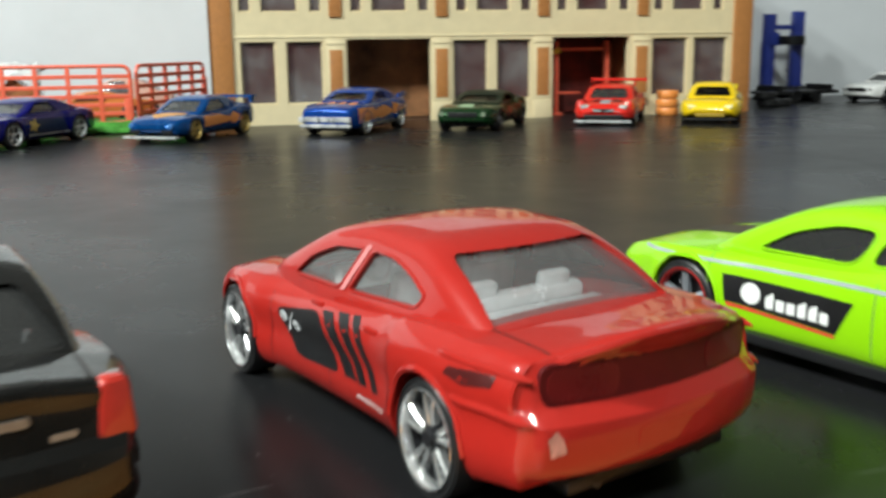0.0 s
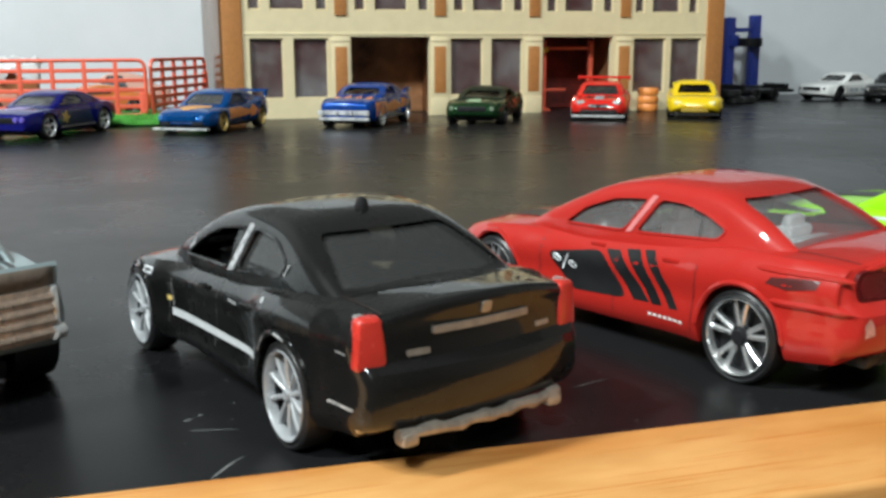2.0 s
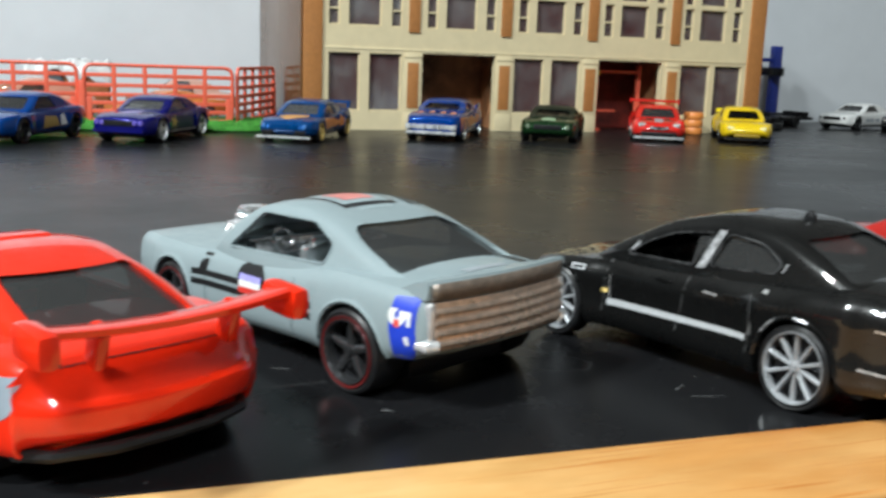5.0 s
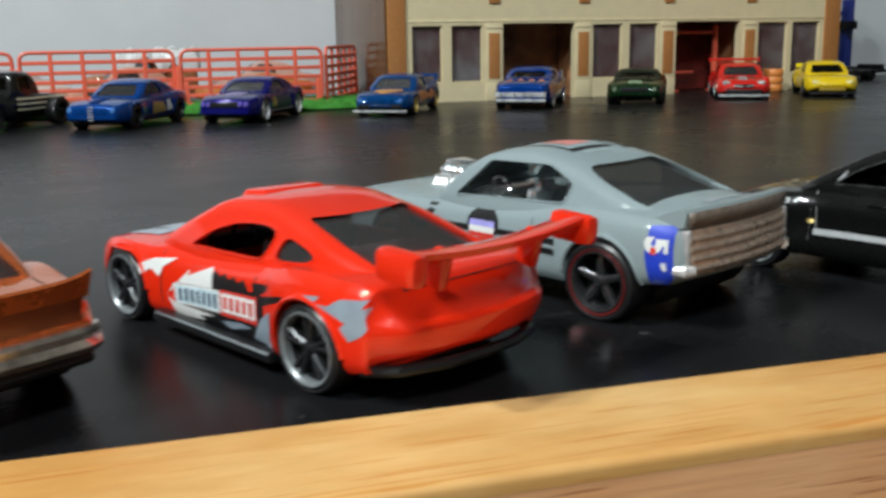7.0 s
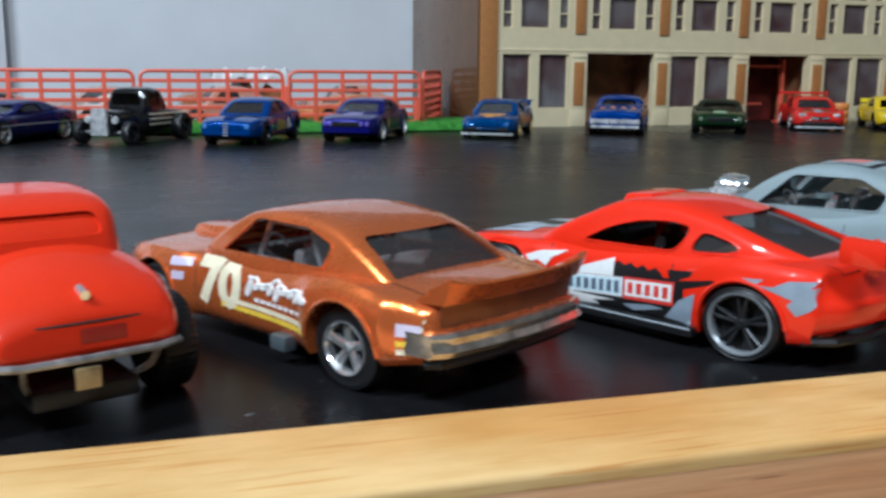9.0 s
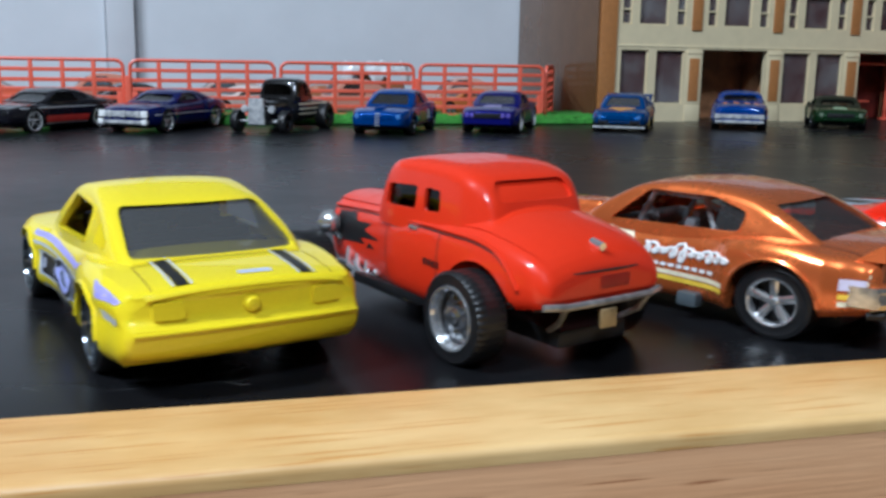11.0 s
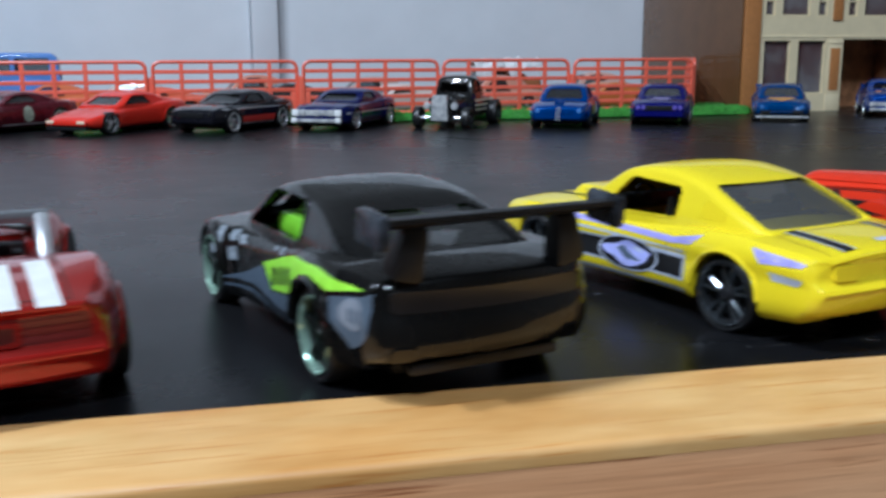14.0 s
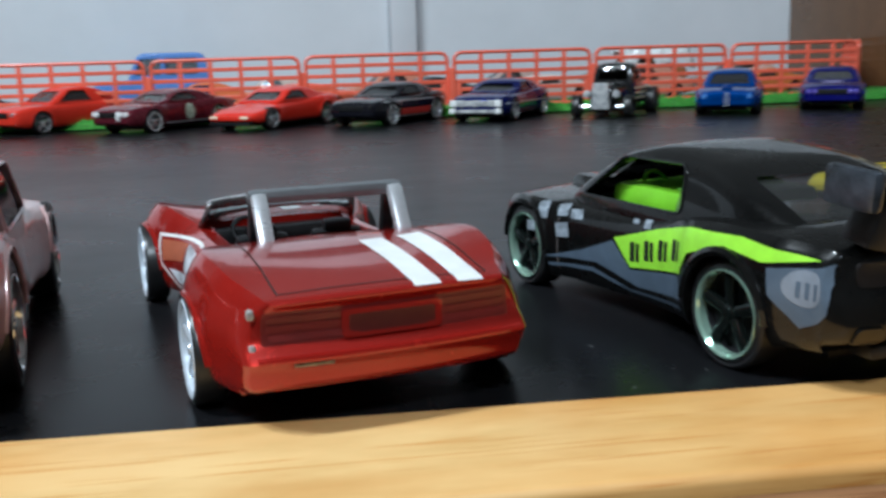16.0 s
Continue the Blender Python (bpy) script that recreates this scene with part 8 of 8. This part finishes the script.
for p in ([(30, 6), (8, 7.4), (-4, 9.6), (6, 10.4), (14, 12.8), (30, 13.0)], [(4, 6.4), (-14, 9.4), (-2, 13.0), (8, 12)], [(-12, 8), (-30, 11), (-12, 13.6)]):
    decal(c, sh, "flame_print", flat_mesh(p, 1.5), ORANGE_INK, "side", 0.1)
for k, y in enumerate((9.5, 4.0, -2.0, -8.0)):
    decal(c, sh, "bonnet_flame", flat_mesh([(17 + k % 2 * 2, y - 1.2), (26, y - 2.0), (29, y), (26, y + 2.0)], 1.5), ORANGE_INK, "top", 0.08)
decal(c, sh, "sill_trim", strip(-15, 15, 4.0, 5.2), SILVER, "side", 0.1)
for y in (12.4, -12.4):
    box("tail_fin", (-30, y, 16.8), (14, 1.4, 3.0), BLUE, c, 0.5, (0, 6, 0), (0.7, 0.6))
# blue sports coupe with flame on the bonnet
s = far_spec(ROYAL, roof=20.0, hood=12.0, w=14.8, glass_mat=CLEAR_GLASS, rim=GOLD_INK, round=5.0, round_w=0.65)
c, sh = toy_car("toy_sports_car", "blue die-cast sports coupe with orange flame on the bonnet", s, car_front((-0.027, 0.475), 239, 36.5), FAR)
nose(c, 12.0, 14.8, simple("blue_lens", (0.05, 0.15, 0.4), 0.2, coat=0.6), None, ROYAL)
box("front_lip", (36.4, 0, 2.9), (3.4, 28, 1.1), BRIGHT, c, 0.35)
for y in (8.5, -8.5):
    box("air_intake", (36.6, y, 5.4), (0.8, 5.5, 1.6), BLACK, c, 0.3)
decal(c, sh, "bonnet_flame", flat_mesh([(15, -6), (22, -8), (28, -4.5), (32, -1.0), (32, 1.0), (28, 4.5), (22, 8), (15, 6)], 1.5), simple("tan_flame_print", (0.6, 0.3, 0.08), 0.4), "top")
decal(c, sh, "roof_print", strip(-2, 3, -4, 4), YELLOW_INK, "roof")
for p in ([(16, 6), (-6, 7), (-16, 9), (-6, 10), (4, 11.8), (14, 11)], [(-10, 6), (-20, 8), (-12, 12), (-8, 9)]):
    decal(c, sh, "side_flame", flat_mesh(p, 1.5), ORANGE_INK, "side")
box("spoiler", (-35, 0, 18.0), (6, 27, 1.4), ROYAL, c, 0.5)
for y in (12, -12):
    box("spoiler_post", (-34.5, y, 16.4), (4, 1.6, 3.4), ROYAL, c, 0.4)
# purple-blue muscle car
s = far_spec(PURPLE, roof=20.8, hood=13.4, w=15.0, glass_mat=CLEAR_GLASS, rim=BRIGHT, wr=5.7)
c, sh = toy_car("toy_muscle_car", "purple-blue die-cast muscle car with gold side star", s, car_front((-0.108, 0.468), 240, 36.5), FAR)
nose(c, 13.4, 15.0, simple("violet_lens", (0.12, 0.09, 0.4), 0.2, coat=0.6), None, BLACK, quad=True)
box("front_bumper", (36.6, 0, 5.6), (1.6, 25, 1.6), PURPLE, c, 0.6)
decal(c, sh, "bonnet_print", flat_mesh([(17, -4), (27, -5), (30, 0), (27, 5), (17, 4)], 1.5), simple("lilac_grey_print", (0.3, 0.27, 0.5), 0.35, 0.2), "top")
decal(c, sh, "door_panel", flat_mesh([(13, 5.0), (-13, 5.4), (-11, 11.4), (11, 11.8)], 1.5), simple("navy_print", (0.01, 0.02, 0.06), 0.3), "side", 0.06)
decal(c, sh, "door_star", flat_mesh([(9 + (4.0 if k % 2 else 1.9) * math.cos(t), 9.0 + (3.6 if k % 2 else 1.7) * math.sin(t)) for k, t in ((k, math.pi * k / 5) for k in range(10))], 1.5), GOLD_INK, "side", 0.12)
decal(c, sh, "sill_trim", strip(-14, 13, 4.4, 5.2), SILVER, "side", 0.1)
# blue rally saloon
s = far_spec(paint((0.003, 0.045, 0.23), 0.3, 0.22, 0.7), roof=21.5, hood=13.2, glass_mat=SMOKE_GLASS, rim=DARK_RIM)
c, sh = toy_car("toy_saloon", "deep blue die-cast saloon with gold door print", s, car_front((-0.170, 0.460), 242, 36.5), FAR)
nose(c, 13.2, 14.8, simple("blue_lamp_print", (0.08, 0.2, 0.5), 0.3), None, s["paint"])
for k in range(5):
    box("grille_slat", (36.9 - 0.1 * k, 0, 5.0 + 1.4 * k), (0.7, 2.6, 0.5), BRIGHT, c, 0.2)
decal(c, sh, "door_print", flat_mesh([(6, 5.5), (-8, 6), (-6, 10.5), (4, 11)], 1.5), GOLD_INK, "side")
decal(c, sh, "rear_print", flat_mesh([(-9, 6), (-14, 6.5), (-12, 11.5), (-9, 11)], 1.5), WHITE_INK, "side")
for k in range(3):
    box("bonnet_vent", (24 + 4 * k, 0, 14.1 - 0.6 * k), (2.4, 5, 0.7), s["paint"], c, 0.25)
# black hot rod with chrome grille
rod = thing("toy_hot_rod", "black die-cast hot rod truck with chrome grille", "toy car", car_front((-0.231, 0.478), 236, 31), FAR)
KRB = paint((0.01, 0.01, 0.011), 0.0, 0.25)
s2 = dict(ends=(-33, 26), round=3.0, width=[(-33, 11.5), (-10, 11.8), (4, 11.0), (8, 8.4), (26, 6.4)], sill=[(-33, 6), (26, 5.4)], shoulder=[(-33, 14), (-8, 15.5), (4, 15.8), (26, 14.4)], deck=[(-33, 14.6), (-8, 16.6), (4, 17), (26, 15.8)], stations=40,
          cabin=dict(roof=[(-14, 15.5), (-12.6, 22), (-9, 25.6), (-3, 26.2), (3, 25.4), (5, 21), (6.4, 15.5)], base_w=[(-14, 10.4), (0, 11), (6.4, 10)], top_w=9.4, zb=16, zt=26, corner=2.6))
sh = Shell(s2)
part("body", sh.build(), KRB, rod)
cuts = [prism(round_poly([(-7.5, 17.6), (3.4, 17.4), (2.6, 23.2), (-7.5, 23.4)], 0.8), "y", -40, 40), prism(round_poly([(-8, 17.8), (8, 17.8), (7.4, 23.4), (-7.4, 23.4)], 0.8), "x", 1, 14)]
part("roof", cut(sh.cabin(0, 40), cuts, 0.9), KRB, rod)
part("window_glass", sh.cabin(0.6, 26), DARK_GLASS, rod)
box("grille", (27.4, 0, 10.5), (2.4, 9.4, 13.0), BRIGHT, rod, 0.9, None, (1, 0.85), label="tall chrome radiator grille")
for sg in (1, -1):
    bm = bmesh.new()
    add_lathe(bm, [(0.05, 1.0), (1.7, 0.8), (2.0, 0.0), (1.2, -1.6), (0.05, -1.8)], 16)
    bmesh.ops.rotate(bm, verts=bm.verts, matrix=Matrix.Rotation(radians(-90), 3, "Z"))
    bmesh.ops.translate(bm, verts=bm.verts, vec=(25.5, sg * 7.4, 11.5))
    part("headlight", bm, BRIGHT, rod)
for x, r, wd, y in ((-22, 6.6, 6.0, 13.6), (22.5, 5.4, 4.0, 13.2)):
    for sg in (1, -1):
        add_wheel(rod, x, sg * y, r, r, wd, "classic", DARK_RIM)
for x, z in ((-22, 6.6), (22.5, 5.4)):
    tube("axle", [(x, -11.5, z), (x, 11.5, z)], 0.8, CHROME, rod)
for z in (8.5, 11.0, 13.4):
    decal(rod, sh, "side_stripe", strip(-31, 3, z - 0.45, z + 0.45), CREAM_INK, "side", 0.1)
box("chassis", (-2, 0, 4.8), (54, 13, 2.2), BLACK, rod, 0.5)
# blue lowrider
s = far_spec(paint((0.003, 0.008, 0.09), 0.3, 0.22, 0.6), roof=20.0, hood=13.4, w=15.0)
c, sh = toy_car("toy_lowrider", "dark blue die-cast sixties coupe with chrome front", s, car_front((-0.294, 0.482), 237, 36.5), FAR)
box("grille", (36.3, 0, 9.2), (1.0, 26, 2.8), BRIGHT, c, 0.3)
for y, wd in ((11.6, 3.6), (7.6, 2.6), (0.0, 3.0), (-7.6, 2.6), (-11.6, 3.6)):
    bm = bmesh.new()
    add_box(bm, (36.9, y, 9.2), (1.2, wd, 3.2), 0.9, segs=3)
    part("headlight", bm, WHITE_INK if abs(y) > 10 else BRIGHT, c)
box("front_bumper", (36.8, 0, 5.4), (2.2, 27, 1.8), BRIGHT, c, 0.7)
for y in (12.0, -12.0):
    box("bumper_guard", (37.6, y, 5.6), (1.6, 3.0, 2.6), WHITE_INK, c, 0.8)
decal(c, sh, "side_trim", strip(-32, 32, 8.6, 9.1), SILVER, "side")
# black muscle car with red stripe
s = far_spec(paint((0.006, 0.006, 0.010), 0, 0.25), roof=20.2, hood=13.2, w=14.8, ring=WHITE_INK)
c, sh = toy_car("toy_muscle_car", "black die-cast muscle car with red side stripe", s, car_front((-0.357, 0.484), 233, 36.5), FAR)
nose(c, 13.2, 14.8, BLACK, None)
decal(c, sh, "side_stripe", strip(-14, 15, 4.4, 7.6), RED_INK, "side")
decal(c, sh, "sill_trim", strip(-14, 15, 3.6, 4.2), WHITE_INK, "side", 0.1)
decal(c, sh, "pin_stripe", strip(-30, 30, 11.2, 11.7), SILVER, "side")
# red wedge coupe
WDG = paint((0.62, 0.025, 0.012))
s = far_spec(WDG, roof=19.6, hood=12.4, w=14.8, tail=15.4, glass_mat=SMOKE_GLASS, round=3.4)
s["deck"] = [(-36.5, 15.0), (-24, 15.4), (0, 13.8), (14, 12.8), (28, 10.4), (36.5, 8.2)]
s["shoulder"] = [(-36.5, 14.0), (-24, 14.4), (-4, 12.8), (12, 11.8), (26, 9.8), (36.5, 7.4)]
c, sh = toy_car("toy_wedge_coupe", "orange-red die-cast eighties wedge coupe", s, car_front((-0.417, 0.490), 232, 36.5), FAR)
box("front_bumper", (36.0, 0, 6.0), (2.2, 25, 2.4), WDG, c, 0.9)
box("chin", (35.6, 0, 3.4), (2.4, 25, 1.6), BLACK, c, 0.4)
for y in (9.4, -9.4):
    box("headlight", (37.0, y, 6.4), (0.8, 4.6, 1.4), simple("warm_lamp_print", (0.9, 0.7, 0.5), 0.2, coat=0.6), c, 0.4)
# maroon lowrider with roundel
s = far_spec(paint((0.13, 0.016, 0.028), 0.4, 0.3), roof=20.0, hood=13.4, w=15.0, glass_mat=CLEAR_GLASS, ring=WHITE_INK)
c, sh = toy_car("toy_muscle_coupe", "maroon die-cast coupe with white door roundel", s, car_front((-0.476, 0.500), 231, 36.5), FAR)
nose(c, 13.4, 15.0, WHITE_INK, None, quad=True)
box("front_trim", (36.6, 6, 8.6), (1.2, 2.0, 4.4), WHITE_INK, c, 0.4)
decal(c, sh, "roundel", flat_mesh([(-2 + 3.2 * math.cos(t), 9.0 + 4.0 * math.sin(t)) for t in (2 * math.pi * k / 18 for k in range(18))], 1.2), simple("pale_green_mural", (0.4, 0.46, 0.36), 0.4, var=0.5, scale=500), "side")
decal(c, sh, "sill_trim", strip(-15, 15, 3.9, 4.6), SILVER, "side")
# orange-red saloon at the end of the row
s = far_spec(paint((0.6, 0.03, 0.015)), roof=22.5, hood=14.0, w=14.8, glass_mat=SMOKE_GLASS)
c, sh = toy_car("toy_saloon", "orange-red die-cast saloon beside the maroon coupe", s, car_front((-0.535, 0.525), 228, 36.5), FAR)
nose(c, 14.0, 14.8, CHROME, None)
s = far_spec(paint((0.02, 0.02, 0.03)), roof=21.5, hood=13.4)
c, sh = toy_car("toy_saloon", "dark blue-black die-cast saloon at the row end", s, car_front((-0.60, 0.54), 226, 36.5), FAR)
nose(c, 13.4, 14.8, CHROME, None)
# white muscle car past the building
WHT = paint((0.66, 0.66, 0.65), 0, 0.35)
s = far_spec(WHT, roof=20.5, hood=13.0, w=14.6, glass_mat=SMOKE_GLASS, rim=DARK_RIM, style="five")
c, sh = toy_car("toy_muscle_car", "white die-cast muscle car with grey side prints", s, car_front((0.458, 0.625), 197, 36.5), FAR)
nose(c, 13.0, 14.6, CHROME, None)
for x in (-6, 2, 8):
    decal(c, sh, "side_print", flat_mesh([(x - 2.4, 6.5), (x + 2.4, 6.5), (x + 2.4, 9), (x - 2.4, 9)], 1.5), GREY_INK, "side")
s = far_spec(paint((0.012, 0.012, 0.013), 0, 0.3), roof=21, hood=13.2)
c, sh = toy_car("toy_saloon", "black die-cast saloon beside the white one", s, car_front((0.490, 0.585), 215, 36.5), FAR)
nose(c, 13.2, 14.8, CHROME, None)

# ---- cars parked behind the fence ----
BACK = "cars behind the fence"
for i, (x, y, hd, col, rf, lab) in enumerate((
    (-0.075, 0.622, 200, (0.5, 0.16, 0.04), 20, "orange-brown"), (-0.155, 0.632, 190, (0.52, 0.24, 0.17), 25, "dusty pink"), (-0.225, 0.625, 205, (0.62, 0.5, 0.44), 20, "pale peach"),
    (-0.300, 0.628, 195, (0.03, 0.03, 0.03), 21, "black"), (-0.385, 0.622, 205, (0.62, 0.12, 0.06), 20, "faded red"), (-0.445, 0.640, 188, (0.55, 0.14, 0.05), 22, "orange"),
    (-0.600, 0.625, 200, (0.62, 0.58, 0.54), 21, "off-white"), (-0.665, 0.64, 190, (0.04, 0.03, 0.1), 24, "dark purple"))):
    s = far_spec(paint(col), roof=rf, hood=13.0, glass_mat=SMOKE_GLASS, stations=30)
    toy_car("toy_car", lab + " die-cast car parked behind the red fence", s, pose(x, y, 0, 0, 0, hd), BACK)
# blue van behind the fence
SKY = paint((0.11, 0.22, 0.52), 0, 0.35)
s = far_spec(SKY, roof=40, hood=24, w=15.5, wr=6.5, tail=24, glass_mat=SMOKE_GLASS, stations=34,
             cabin=dict(roof=[(-36.4, 24), (-36.0, 34), (-34, 39.4), (-30, 41.2), (4, 41.4), (8, 39.8), (12, 32), (15, 24)], base_w=[(-36.4, 13.6), (0, 14), (15, 13)], top_w=12.0, zb=23, zt=41, front_x=8.0, rear_x=-35.0, corner=2.0,
                        side_windows=[[(-6.5, 27), (10.5, 27), (7.2, 37.6), (-6.5, 38)], [(-30, 27), (-9, 27), (-9, 38), (-30, 38)]]))
toy_car("toy_van", "tall light blue die-cast van behind the fence", s, pose(-0.478, 0.672, 0, 0, 0, 184), BACK)

# taller models and boxes further back
for x, y, hd, col, rf, hood, lab in ((-0.145, 0.668, 184, (0.3, 0.12, 0.05), 31, 20, "brown van"), (-0.062, 0.676, 178, (0.5, 0.3, 0.24), 26, 15, "faded orange van"), (-0.235, 0.676, 181, (0.42, 0.3, 0.26), 24, 15, "dusty pink car"),
                                    (-0.318, 0.674, 186, (0.5, 0.2, 0.13), 26, 16, "faded red van"), (-0.40, 0.680, 180, (0.5, 0.4, 0.34), 23, 14, "pale tan car"), (-0.62, 0.68, 182, (0.55, 0.12, 0.06), 25, 15, "red van")):
    s = far_spec(paint(col), roof=rf, hood=hood, tail=hood + 2, glass_mat=SMOKE_GLASS, stations=30)
    toy_car("toy_van" if "van" in lab else "toy_car", "die-cast " + lab + " parked behind the fence", s, pose(x, y, 0, 0, 0, hd), BACK)

# crumpled clear wrapping on the brown van
wrap = thing("plastic_wrapper", "crumpled clear plastic wrapper on the brown van", "wrapper", pose(-0.133, 0.668, 0.0312))
rng = random.Random(11)
bm = bmesh.new()
grid = [[bm.verts.new((-27 + 54 * i / 16, -17 + 28 * j / 8, 2.6 - (13.0, 4.5, 0.5, 0, 0, 0, 0, 0, 0)[j] * (0.7 + 0.4 * math.sin(i * 0.9)) + 4.4 * noise.noise(Vector((i * 0.5, j * 0.7, 3))) + 1.6 * noise.noise(Vector((i * 1.3, j * 1.5, 9))) + rng.uniform(-0.4, 0.4) + 2.0 * (1 - abs(i - 9) / 8))) for j in range(9)] for i in range(17)]
for a, d in zip(grid, grid[1:]):
    for j in range(8):
        bm.faces.new((a[j], d[j], d[j + 1], a[j + 1]))
film_sheet = part("film", bm, WRAP, wrap, angle=5)
fs = film_sheet.modifiers.new("thick", "SOLIDIFY")
fs.thickness = 0.00015

# stacked orange barrels
for k in range(3):
    tb = thing("toy_barrel_ring", "orange plastic ring in a small stack", "plastic ring", pose(0.275, 0.556, 0.0052 * k), "orange tyre stack")
    bm = bmesh.new()
    add_lathe(bm, [(3.0, 0.2), (6.2, 0.2), (6.8, 1.2), (6.8, 4.0), (6.2, 5.0), (3.0, 5.0)], 24)
    bmesh.ops.rotate(bm, verts=bm.verts, matrix=Matrix.Rotation(radians(90), 3, "X"))
    bmesh.ops.translate(bm, verts=bm.verts, vec=(0, 0, 0))
    part("ring", bm, ORANGE_INK, tb)
# black trailer and loose tyres beside the lift
tr = thing("toy_trailer", "low black plastic toy trailer beside the lift", "trailer", pose(0.425, 0.655, 0, 0, 0, 12))
box("bed", (0, 0, 7), (62, 26, 2.5), BLACK, tr, 0.6)
for x in (-24, 24):
    box("ramp", (x, 0, 10), (4, 24, 5), BLACK, tr, 0.6)
for x in (-12, 8):
    for y in (13, -13):
        add_wheel(tr, x, y, 4.6, 4.6, 3.4, "disc", BLACK)
for x, y, z in ((0.375, 0.607, 0.0), (0.372, 0.607, 0.0052), (0.388, 0.612, 0.0)):
    tb = thing("rubber_ring", "loose black rubber tyre ring on the table", "rubber ring", pose(x, y, z), "loose tyres")
    bm = bmesh.new()
    add_lathe(bm, [(3.2, 0.1), (6.4, 0.1), (7.2, 1.2), (7.2, 4.0), (6.4, 5.1), (3.2, 5.1)], 26)
    bmesh.ops.rotate(bm, verts=bm.verts, matrix=Matrix.Rotation(radians(90), 3, "X"))
    part("tyre", bm, TYRE, tb)
